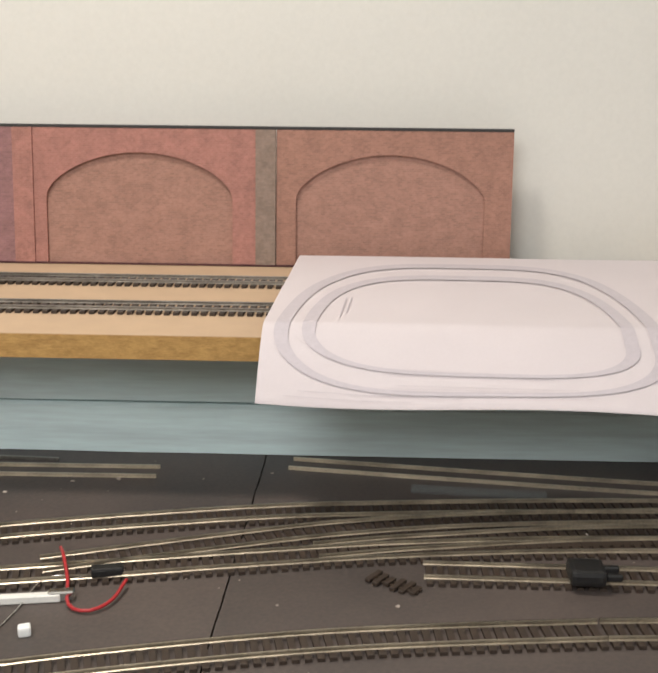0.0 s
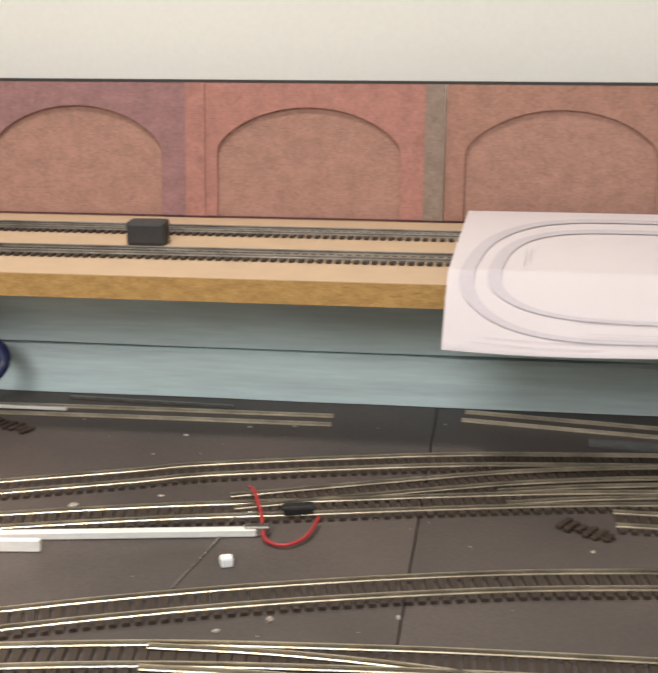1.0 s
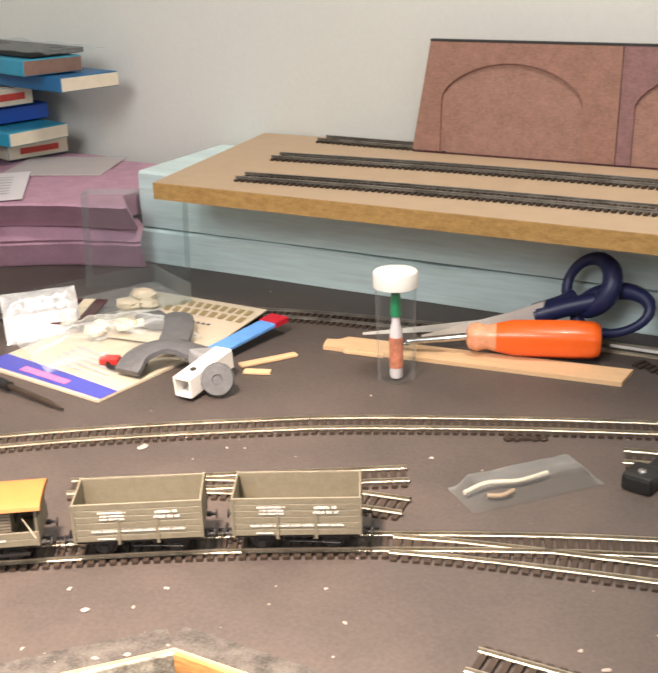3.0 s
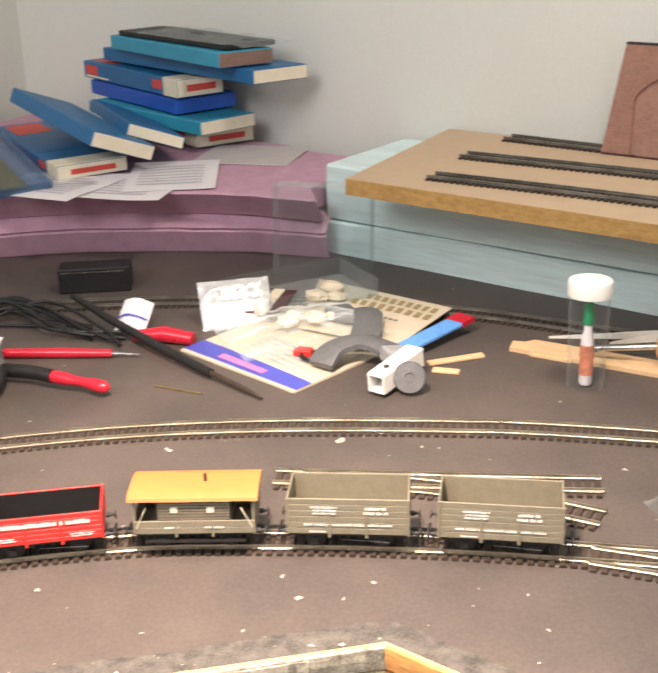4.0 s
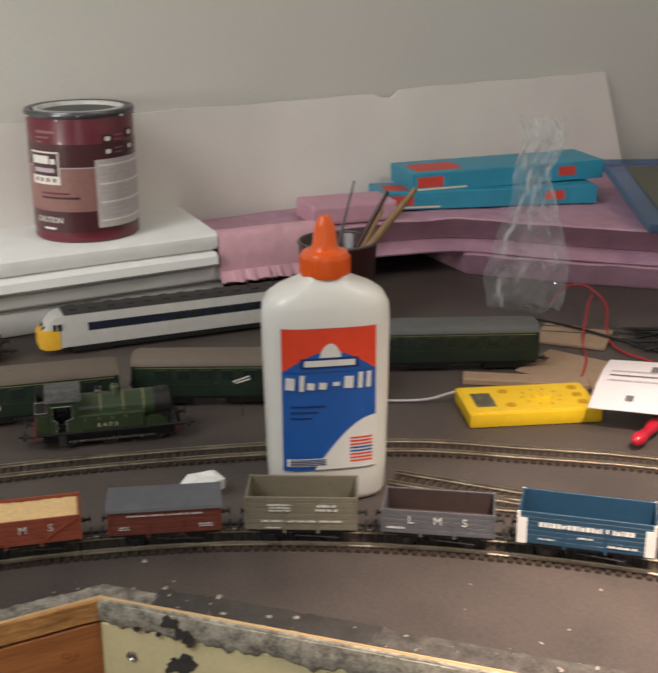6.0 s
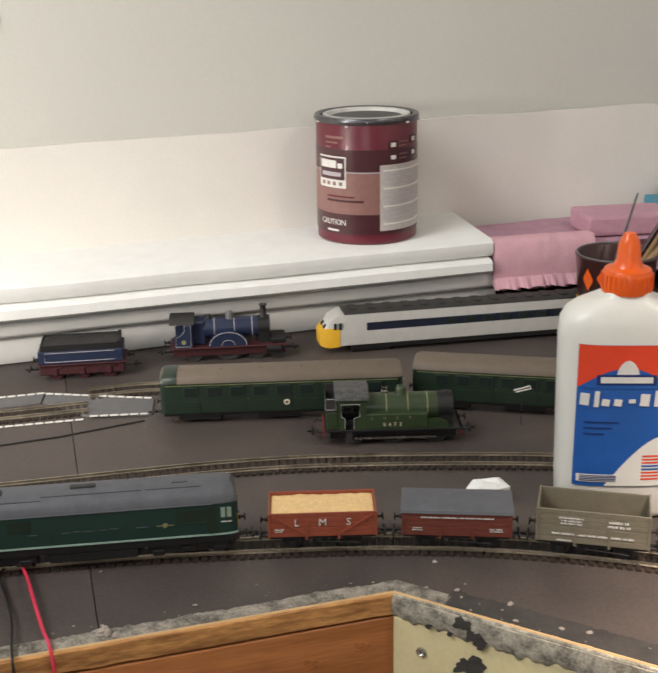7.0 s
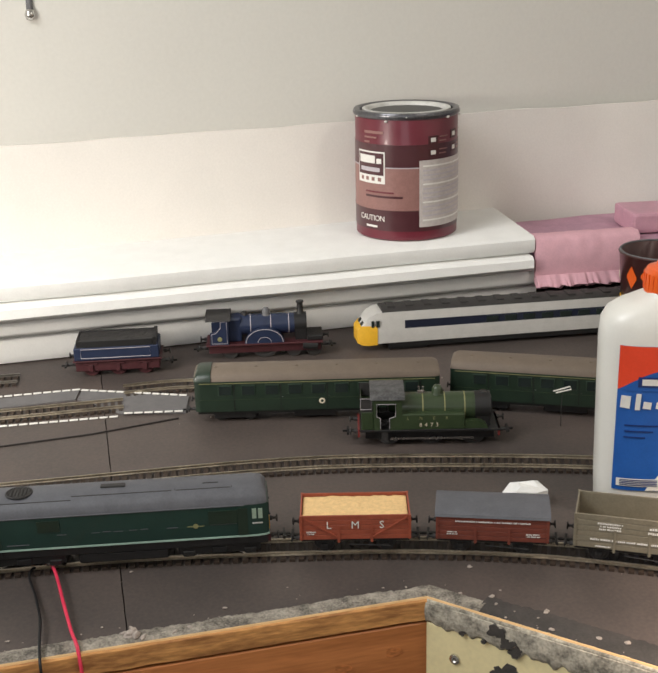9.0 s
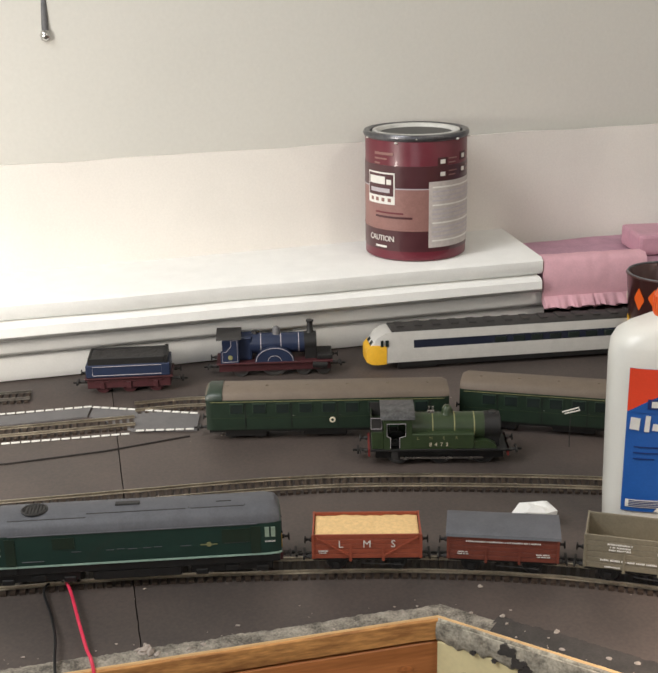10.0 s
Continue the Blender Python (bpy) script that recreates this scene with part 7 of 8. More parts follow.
def tagfn(u, v):
    a, b, c, d = Vector((-0.400, 0.258, 0.022)), Vector((-0.356, 0.304, 0.024)), Vector((-0.422, 0.372, 0.034)), Vector((-0.462, 0.325, 0.032))
    p = a.lerp(b, u).lerp(d.lerp(c, u), v)
    p.z += 0.006 * math.sin(math.pi * v) - 0.010 * max(0, u - 0.85)
    return p
part("sheet", Geo().sheet(tagfn, 12, 12, 0.0006), PAPER, tag)
for k, (u0, u1) in enumerate(((0.12, 0.8), (0.12, 0.75), (0.12, 0.7), (0.62, 0.85))):
    part("print_line", Geo().sheet(lambda u, v: tagfn(u0 + (u1 - u0) * u, 0.42 + 0.1 * k + 0.022 * v) + Vector((0, 0, 0.0006)), 8, 1), PRINT_DARK if k == 1 else PRINT, tag)
part("print_block", Geo().sheet(lambda u, v: tagfn(0.62 + 0.22 * u, 0.64 + 0.16 * v) + Vector((0, 0, 0.0007)), 4, 3), PRINT_DARK, tag)
part("print_block", Geo().sheet(lambda u, v: tagfn(0.42 + 0.1 * u, 0.12 + 0.08 * v) + Vector((0, 0, 0.0007)), 4, 3), PRINT_DARK, tag)

rp = thing("test_probe", pose(0, 0, 0), "slim red test probe lying on the board", "probe")
part("handle", Geo().tube([(-0.452, 0.392, 0.0045), (-0.41, 0.42, 0.0045), (-0.372, 0.444, 0.0045)], [0.0042, 0.0046, 0.0036], 12), REDP, rp, "red handle", 60)
part("tip", Geo().tube([(-0.372, 0.444, 0.0045), (-0.352, 0.457, 0.0035)], [0.0018, 0.0006], 8), STEEL, rp)

so = thing("soldering_iron", pose(0, 0, 0), "long black soldering tool with a dull metal tip", "soldering iron")
part("handle", Geo().tube([(-0.490, 0.505, 0.016), (-0.43, 0.489, 0.013), (-0.34, 0.469, 0.0088), (-0.268, 0.456, 0.006)], [0.003, 0.0036, 0.0045, 0.004], 12), BLACK, so, "", 60)
part("tip", Geo().tube([(-0.268, 0.456, 0.006), (-0.225, 0.450, 0.004), (-0.206, 0.447, 0.0025)], [0.0026, 0.0024, 0.001], 10), material("burnt_metal", (0.12, 0.09, 0.07, 1), 0.4, metal=0.8), so)
for i in range(9):
    a = i * 0.7
    wire([(-0.60 + 0.008 * i, 0.43 + 0.012 * math.sin(a), 0.003 + 0.002 * (i % 4)), (-0.545 + 0.006 * i, 0.465 + 0.014 * math.cos(a), 0.012 + 0.002 * (i % 5)), (-0.50 + 0.01 * i, 0.46 + 0.016 * math.sin(a * 1.3), 0.010), (-0.44 + 0.008 * i, 0.47 + 0.012 * math.cos(a * 1.7), 0.003 + 0.0015 * (i % 3))], 0.0016, WIRE_B, "coiled black cable in a loose bundle", "cable")
rl = thing("red_pliers_grip", pose(-0.358, 0.492, 0.0062, 0, 0, 25), "red handled cutter under the plastic bags", "cutter")
part("grip", Geo().tube([(-0.028, 0, 0), (0, 0.003, 0.002), (0.028, 0, 0)], [0.005, 0.0075, 0.006], 12), REDP, rl, "", 60)

wire([(-0.70, 0.425, 0.003), (-0.688, 0.435, 0.024), (-0.672, 0.450, 0.027), (-0.644, 0.455, 0.014), (-0.60, 0.425, 0.004), (-0.55, 0.40, 0.003), (-0.50, 0.405, 0.004)], 0.0012, WIRE_R, "looped thin red wire on the board")
wire([(-0.655, 0.445, 0.022), (-0.640, 0.43, 0.018), (-0.585, 0.385, 0.004), (-0.53, 0.35, 0.003), (-0.475, 0.30, 0.002)], 0.0012, WIRE_R, "looped thin red wire on the board")
wire([(-0.66, 0.38, 0.003), (-0.60, 0.40, 0.006), (-0.53, 0.43, 0.003), (-0.46, 0.47, 0.003)], 0.0014, WIRE_B, "thin black wire on the board")
card = thing("cardboard_piece", pose(-0.60, 0.385, 0.0004, 0, 0, 45), "brown corrugated cardboard piece on the board", "cardboard", "cardboard")
part("sheet", Geo().box(-0.035, 0.035, -0.03, 0.03, 0, 0.003, 0.0005), CARDB, card)
solo("wood_offcut", Geo().box(-0.056, 0.056, -0.01, 0.01, 0, 0.006, 0.0008), CARDB, pose(-0.512, 0.272, 0, 0, 0, 58), "thin tan wood strip beside the coach", "wood strip")
solo("cardboard_piece", Geo().box(-0.05, 0.05, -0.035, 0.035, 0, 0.0025, 0.0005), CARDB, pose(-0.515, 0.335, 0.0004, 0, 0, 30), "brown cardboard scrap on the board", "cardboard", "cardboard")
blk = thing("black_box", pose(-0.525, 0.565, 0, 0, 0, 42), "small black plastic box with a shiny edge", "plastic box")
part("body", Geo().box(-0.036, 0.036, -0.014, 0.014, 0, 0.026, 0.0015), BLACK, blk)
part("edge", Geo().box(-0.033, 0.030, -0.0146, -0.0138, 0.0215, 0.0226), STEEL, blk, "shiny edge")

# booklet, leaflet and packets
bk = thing("booklet", pose(0, 0, 0), "cream booklet with a blue and pink printed border", "booklet")
def quad(a, b, c, d, z):
    a, b, c, d = (Vector((*p, z)) for p in (a, b, c, d))
    return lambda u, v: a.lerp(b, u).lerp(d.lerp(c, u), v) + Vector((0, 0, 0.0015 * math.sin(math.pi * u) * math.sin(math.pi * v)))
q = quad((-0.332, 0.487), (-0.193, 0.471), (-0.178, 0.60), (-0.315, 0.66), 0.0024)
part("cover", Geo().sheet(q, 10, 10, 0.002), MAG, bk)
part("border", Geo().sheet(lambda u, v: q(u, 0.02 + 0.14 * v) + Vector((0, 0, 0.0004)), 10, 2), MAGBLUE, bk, "blue border")
part("border_print", Geo().sheet(lambda u, v: q(0.28 + 0.4 * u, 0.05 + 0.05 * v) + Vector((0, 0, 0.0008)), 8, 2), MAGPINK, bk)
for k in range(5):
    part("print_line", Geo().sheet(lambda u, v: q(0.3 + 0.5 * u, 0.22 + 0.05 * k + 0.02 * v) + Vector((0, 0, 0.0006)), 8, 1), PRINT, bk)
TITLE = material("title_brown", rgb(148, 132, 94), 0.6)
cd = thing("leaflet", pose(0, 0, 0), "cream leaflet with large printed title bars", "leaflet", "leaflets")
q2 = quad((-0.272, 0.575), (-0.172, 0.586), (-0.182, 0.692), (-0.338, 0.694), 0.0072)
part("sheet", Geo().sheet(q2, 10, 10, 0.0008), MAG, cd)
for k, (u0, u1, mt) in enumerate(((0.42, 0.97, TITLE), (0.34, 0.99, TITLE), (0.42, 0.8, PRINT_DARK))):
    n = 9
    for j in range(n):
        ua = u0 + (u1 - u0) * j / n
        ub = ua + (u1 - u0) / n * 0.6
        part("title_mark", Geo().sheet(lambda u, v: q2(ua + (ub - ua) * u, 0.78 - 0.17 * k + (0.12 if k < 2 else 0.035) * v) + Vector((0, 0, 0.0006)), 3, 2), mt, cd)
tb = solo("folded_tube", Geo().box(-0.05, 0.05, -0.009, 0.009, 0, 0.004, 0.001), SKYBLUE, pose(-0.157, 0.612, 0.009, 0, -3, 82), "light blue paper strip with a red end", "paper strip")
part("red_end", Geo().box(0.035, 0.052, -0.0093, 0.0093, -0.0003, 0.0043), REDP, tb, "red end")


def case(m, L, w, h, label, lid=0.0):
    c = thing("clear_case", m, label, "plastic case", "clear cases")
    t = 0.0012
    part("case_floor", Geo().box(-L, L, -w, w, 0, t), GLASS, c, "clear floor")
    for x0, x1, y0, y1 in ((-L, L, -w, -w + t), (-L, L, w - t, w), (-L, -L + t, -w + t, w - t), (L - t, L, -w + t, w - t)):
        part("case_wall", Geo().box(x0, x1, y0, y1, t, h, 0.0003), GLASS, c, "clear wall")
    if lid:
        o = part("lid", Geo().box(0, 2 * w, -L, L, 0, t).box(0, 2 * w, -L, -L + t, t, 0.008).box(0, 2 * w, L - t, L, t, 0.008).box(2 * w - t, 2 * w, -L + t, L - t, t, 0.008), GLASS, c, "open clear lid")
        o.matrix_local = Matrix.Translation((0, w, h)) @ pose(0, 0, 90) @ Matrix.Rotation(radians(-lid), 4, "Y")
    return c


case(pose(-0.318, 0.640, 0.0088, 0, 0, 64), 0.062, 0.040, 0.018, "low clear plastic case with card strips and scraps inside")
up = thing("clear_cover", pose(-0.352, 0.714, 0.0, 0, 0, 24), "tall clear plastic cover standing upright before the blue foam", "plastic case", "clear cases")
part("front", Geo().sheet(lambda u, v: ((u - 0.5) * 0.102, 0.003 * noise.noise((u * 2, v * 3, 4)) + 0.012 * v, 0.001 + 0.09 * v), 8, 8, 0.0005), GLASS, up, "clear front", 40)
for x in (-0.051, 0.0505):
    part("side", Geo().sheet(lambda u, v: (x + 0.0003 * u, 0.002 + 0.022 * u + 0.012 * v, 0.001 + 0.09 * v), 2, 6, 0.0005), GLASS, up, "clear side wall")
part("top", Geo().sheet(lambda u, v: ((u - 0.5) * 0.102, 0.012 + 0.024 * v, 0.0915), 4, 2, 0.0005), GLASS, up, "clear top")
sb = thing("silver_packet", pose(-0.340, 0.570, 0.0175, 0, 0, 50) @ pose(0, 0, 0, 48, 0, 0), "flat silver and white foil packet leaning back", "packet")


def foil(u, v):
    """The pillow of the packet: sealed edges, soft dents."""
    e_ = min(1.0, 7 * min(u, 1 - u, v, 1 - v))
    return (u - 0.5) * 0.066, (v - 0.5) * 0.05, 0.0045 * e_ + e_ * (0.0030 * noise.noise((u * 4, v * 4, 1)) + 0.0016 * noise.noise((u * 11, v * 11, 2)))


part("film", Geo().sheet(foil, 36, 28, 0.0006), material("silver_film", (0.74, 0.74, 0.75, 1), 0.22, metal=0.55, vary=0.1, size=0.01), sb, "", 60)
part("label", Geo().sheet(lambda u, v: Vector(foil(0.04 + 0.92 * u, 0.06 + 0.46 * v)) + Vector((0, 0, 0.0004)), 20, 12, 0.0003), PAPER, sb, "white paper label", 60)
wt = solo("white_tube", Geo().sheet(lambda u, v: ((u - 0.5) * 0.030, (v - 0.5) * 0.034, 0.001 + 0.008 * math.sin(math.pi * u) + 0.002 * noise.noise((u * 5, v * 5, 4))), 12, 12, 0.0008), PAPER, pose(-0.401, 0.499, 0.013, 0, 0, 20) @ pose(0, 0, 0, 38, 0, 0), "white crumpled paper packet with a blue line", "packet")
part("blue_line", Geo().sheet(lambda u, v: ((u - 0.5) * 0.029, -0.003 + 0.002 * v, 0.0028 + 0.008 * math.sin(math.pi * u)), 12, 1), MAGBLUE, wt)

cover = thing("plastic_bag", pose(-0.262, 0.565, 0.0095, 0, 0, 62), "clear crumpled bag lying over the booklet", "plastic bag")


def crumpled(u, v):
    """A loose sheet of film, higher in the middle, with folds."""
    e_ = math.sin(math.pi * u) ** 0.5 * math.sin(math.pi * v) ** 0.5
    x, y = (u - 0.5) * 0.135, (v - 0.5) * 0.092
    return x + 0.006 * noise.noise((v * 4, 3, 1)), y + 0.006 * noise.noise((u * 4, 5, 2)), e_ * (0.013 + 0.010 * noise.noise((u * 5, v * 4, 6)) + 0.004 * abs(noise.noise((u * 12, v * 10, 8))))


part("film", Geo().sheet(crumpled, 60, 44), BAG, cover, "crinkled clear film", 50)
part("seal", Geo().sheet(lambda u, v: Vector(crumpled(u, 0.035 * v)) + Vector((0, 0, 0.0007)), 60, 2), GLASS, cover, "pressed seal along one edge", 50)
cl = thing("grey_clamp", pose(0, 0, 0), "grey plastic clamp with a white square nozzle and a round knob", "clamp")
nz_m = pose(-0.1348, 0.529, 0.0145, 0, 0, 89) @ pose(0, 0, 0, 0, -6, 0)
part("nozzle", Geo().box(-0.028, 0.028, -0.008, -0.0062, -0.008, 0.008, 0.0006).box(-0.028, 0.028, 0.0062, 0.008, -0.008, 0.008, 0.0006).box(-0.028, 0.028, -0.0062, 0.0062, -0.008, -0.0062, 0.0004).box(-0.028, 0.028, -0.0062, 0.0062, 0.0062, 0.008, 0.0004).box(0.020, 0.022, -0.0062, 0.0062, -0.0062, 0.0062), WHITE, cl, "square white nozzle").matrix_local = nz_m
part("nozzle_pin", Geo().cyl((-0.012, 0, 0.008), (-0.012, 0, 0.0088), 0.0026, 12), DARK, cl).matrix_local = nz_m
part("knob", Geo().lathe([(0.004, -0.001), (0.0125, 0), (0.013, 0.004), (0.012, 0.006), (0.004, 0.0062), (0.0035, 0.005), (0, 0.005)], 24, pose(-0.118, 0.524, 0.0135, 72, 0, 28)), GREYP, cl, "round grey knob", 40)


def flat_arm(pts, wide, thick):
    """A bent flat arm along points: wide across, thick upwards."""
    line = spline(pts, 0.005)
    rows = []
    for i, p in enumerate(line):
        d = (line[min(i + 1, len(line) - 1)] - line[max(i - 1, 0)]).normalized()
        s_ = d.cross(Vector((0, 0, 1))).normalized() * wide
        u_ = d.cross(s_).normalized() * thick
        rows.append([p - s_ - u_ * 0.6, p - s_ * 0.7 - u_, p + s_ * 0.7 - u_, p + s_ - u_ * 0.6, p + s_ + u_ * 0.6, p + s_ * 0.7 + u_, p - s_ * 0.7 + u_, p - s_ + u_ * 0.6])
    return Geo().loft(rows)


part("jaw", flat_arm([(-0.198, 0.513, 0.009), (-0.197, 0.528, 0.018), (-0.186, 0.548, 0.021), (-0.166, 0.556, 0.017), (-0.147, 0.552, 0.015)], 0.0115, 0.0035), GREYP, cl, "bent grey jaw", 50)
part("jaw", flat_arm([(-0.262, 0.622, 0.012), (-0.240, 0.608, 0.014), (-0.222, 0.612, 0.018), (-0.205, 0.590, 0.018), (-0.192, 0.566, 0.016)], 0.0125, 0.004), GREYP, cl, "grey jaw lying behind", 50)
part("joint", Geo().box(-0.010, 0.010, -0.009, 0.009, -0.006, 0.006, 0.002, pose(-0.148, 0.548, 0.017, 0, 8, 60)), material("clamp_silver", rgb(150, 150, 152), 0.35, vary=0.15, size=0.005), cl, "silver joint")
mp = thing("model_parts", pose(-0.214, 0.532, 0.0046, 0, 0, 20), "small black, red and white model parts on the booklet", "model parts")
part("ring", Geo().tube([(0.016 * math.cos(a), 0.011 * math.sin(a), 0.002) for a in [k * math.pi / 8 for k in range(16)]], 0.0018, 8, True), BLACK, mp, "", 60)
part("block", Geo().box(-0.024, -0.008, 0.000, 0.010, 0, 0.006, 0.001), WRED, mp, "red block")
part("block", Geo().box(0.000, 0.014, -0.006, 0.003, 0, 0.004, 0.001), WHITE, mp, "white block")
part("peg", Geo().cyl((-0.004, 0.004, 0.002), (0.004, 0.012, 0.008), 0.0022, 10), BLACK, mp)
rnd = random.Random(31)


def chunk(x, y, z, r, mat, label):
    """A lumpy cut piece."""
    rings = []
    for k, (f, h) in enumerate(((0.75, 0.0), (1.0, 0.3), (0.9, 0.65), (0.5, 0.85))):
        rings.append([(x + r * f * (0.8 + 0.4 * rnd.random()) * math.cos(a * math.pi / 4), y + 0.7 * r * f * (0.8 + 0.4 * rnd.random()) * math.sin(a * math.pi / 4), z + r * h * 0.8) for a in range(8)])
    solo("packing_scrap", Geo().loft(rings), mat, pose(0, 0, 0), label, "scrap", "packing scraps")


for x, y, r in ((-0.276, 0.566, 0.011), (-0.262, 0.588, 0.012), (-0.283, 0.583, 0.009), (-0.252, 0.602, 0.008)):
    chunk(x, y, 0.0112, r, BOXCREAM, "cream torn packing scrap in the clear case")
for x, y, r in ((-0.300, 0.640, 0.013), (-0.303, 0.668, 0.014), (-0.285, 0.650, 0.011)):
    chunk(x, y, 0.0082, r, MAG, "tan torn packing scrap on the leaflet")
for i, (mt, off) in enumerate(((MAROON, 0.0), (BOXCREAM, -0.012), (MAROON, -0.024))):
    solo("card_strip", Geo().box(-0.034, 0.034, -0.0055, 0.0055, 0, 0.0014, 0.0003), mt, pose(-0.318 + off * 0.9, 0.610 + off * 0.4, 0.0108 + 0.0004 * i, 0, 0, 114), "narrow printed card strip in the clear case", "card strip", "card strips")
for i, (x, y, a, L) in enumerate(((-0.122, 0.600, 55, 0.05), (-0.116, 0.574, 20, 0.022))):
    solo("wood_sliver", Geo().box(-L / 2, L / 2, -0.004, 0.004, 0, 0.0022, 0.0004), WOODL, pose(x, y, 0.0003, 0, 0, a), "split sliver of pale wood on the board", "wood sliver", "wood slivers")
for x, y, a in ((-0.275, 0.425, 12),):
    solo("brass_wire", Geo().cyl((-0.022, 0, 0.001), (0.022, 0, 0.001), 0.0007, 8), material("brass", (0.5, 0.38, 0.16, 1), 0.35, metal=1), pose(x, y, 0, 0, 0, a), "short straight brass wire on the board", "wire")

# ---- beside the blue foam: jar, screwdriver, scissors, strip ----
jar = thing("plastic_tube", pose(-0.011, 0.612, 0, 0, 0, 0), "clear plastic tube with white cap and a small bottle inside", "container")
part("tube", Geo().lathe([(0.0125, 0.0), (0.0145, 0.001), (0.0158, 0.075), (0.0158, 0.078)], 32), GLASS, jar, "clear wall", 50)
part("cap", Geo().lathe([(0.0160, 0.0755), (0.0172, 0.076), (0.0174, 0.086), (0.0165, 0.0878), (0, 0.088)], 32), WHITE, jar, "white push-on cap", 40)
part("bottle", Geo().lathe([(0.0045, 0.0015), (0.0052, 0.003), (0.0050, 0.040), (0.0034, 0.046), (0.003, 0.052)], 20), PAPER, jar, "small labelled bottle", 50)
part("bottle_label", Geo().lathe([(0.0053, 0.010), (0.0055, 0.011), (0.0055, 0.034), (0.0053, 0.035)], 20), material("label_salmon", rgb(196, 120, 92), 0.5, vary=0.3, size=0.005), jar, "orange printed label")
part("bottle_cap", Geo().lathe([(0.0042, 0.052), (0.0045, 0.053), (0.0036, 0.070), (0, 0.071)], 16), GREENL, jar, "green cap", 50)

dr = thing("screwdriver", pose(0, 0, 0), "orange-handled screwdriver leaning on the wood strip", "screwdriver")
dm_ = between((0.020, 0.677), (0.118, 0.712), 0.018)
rings = []
for x, r in ((-0.052, 0.006), (-0.050, 0.0105), (-0.044, 0.0125), (-0.036, 0.0105), (-0.028, 0.0125), (-0.014, 0.0155), (0.03, 0.0165), (0.047, 0.0160), (0.0525, 0.014), (0.054, 0.010)):
    rings.append([(x, r * (1 - 0.08 * abs(math.cos(3 * a))) * math.cos(a), r * (1 - 0.08 * abs(math.cos(3 * a))) * math.sin(a)) for a in [2 * math.pi * k / 24 for k in range(24)]])
o = part("handle", Geo().loft(rings[4:]), ORANGE, dr, "fluted orange handle", 50)
o.matrix_local = dm_
o = part("collar", Geo().loft(rings[:5]), ORANGE_IN, dr, "frosted clear collar", 50)
o.matrix_local = dm_
o = part("shaft", Geo().cyl((-0.10, 0, -0.006), (-0.050, 0, 0), 0.0028, 12).box(-0.112, -0.098, -0.0035, 0.0035, -0.0085, -0.0065, 0.0003), STEEL, dr, "steel shaft", 40)
o.matrix_local = dm_

sc = thing("scissors", pose(0, 0, 0), "scissors with navy blue plastic handles propped on the rails", "scissors")
def loop(c, rx, rz, tilt, r, heavy):
    """A moulded finger loop, heavier towards one side."""
    pts, rad = [], []
    for k in range(32):
        a = 2 * math.pi * k / 32
        x, z = rx * math.cos(a), rz * math.sin(a)
        pts.append((c[0] + x * math.cos(tilt) - z * math.sin(tilt), c[1] + 0.010 * math.sin(a), c[2] + x * math.sin(tilt) + z * math.cos(tilt)))
        rad.append(r * (1 + 0.35 * math.cos(a - heavy)))
    return Geo().tube(pts, rad, 10, True)


part("handle", loop((0.095, 0.757, 0.049), 0.023, 0.0175, radians(42), 0.0066, radians(-60)).tube(spline([(0.086, 0.752, 0.036), (0.074, 0.742, 0.031), (0.058, 0.731, 0.026)], 0.005), 0.0085, 10), NAVY, sc, "navy plastic finger loop", 60)
part("handle", loop((0.117, 0.752, 0.029), 0.031, 0.0150, radians(14), 0.0056, radians(110)).tube(spline([(0.104, 0.748, 0.038), (0.082, 0.740, 0.032), (0.058, 0.730, 0.024)], 0.005), 0.0078, 10), NAVY, sc, "navy plastic thumb loop", 60)
part("blade", Geo().loft([[(x, y - w * 0.25, z - w), (x, y + w * 0.25, z - w), (x, y + w * 0.25, z + w), (x, y - w * 0.25, z + w)] for x, y, z, w in ((0.066, 0.731, 0.030, 0.0080), (0.040, 0.716, 0.022, 0.0066), (-0.02, 0.677, 0.012, 0.001))]), STEEL_SHEEN, sc, "tapered steel blade")
part("blade", Geo().loft([[(x, y - w * 0.25, z - w), (x, y + w * 0.25, z - w), (x, y + w * 0.25, z + w), (x, y - w * 0.25, z + w)] for x, y, z, w in ((0.062, 0.735, 0.024, 0.005), (0.02, 0.715, 0.016, 0.0042), (-0.075, 0.676, 0.006, 0.001))]), STEEL_SHEEN, sc, "tapered steel blade")
part("pivot", Geo().lathe([(0.0032, 0), (0.0028, 0.001), (0, 0.0012)], 14, pose(0.042, 0.706, 0.0205, 90, 0, 25)), STEEL, sc)

sm = between((-0.096, 0.654), (0.152, 0.684))
st = solo("wood_strip", Geo().prism([(-0.125, -0.012), (0.121, -0.0145), (0.125, 0.0145), (-0.112, 0.0145), (-0.118, 0.006), (-0.128, 0.004)], 0.0002, 0.0038), WOODL, sm, "pale wood strip with a broken end", "wood strip")
part("splinter", Geo().box(-0.105, -0.07, -0.0155, -0.0125, 0.0002, 0.003, 0.0003), WOODL, st)


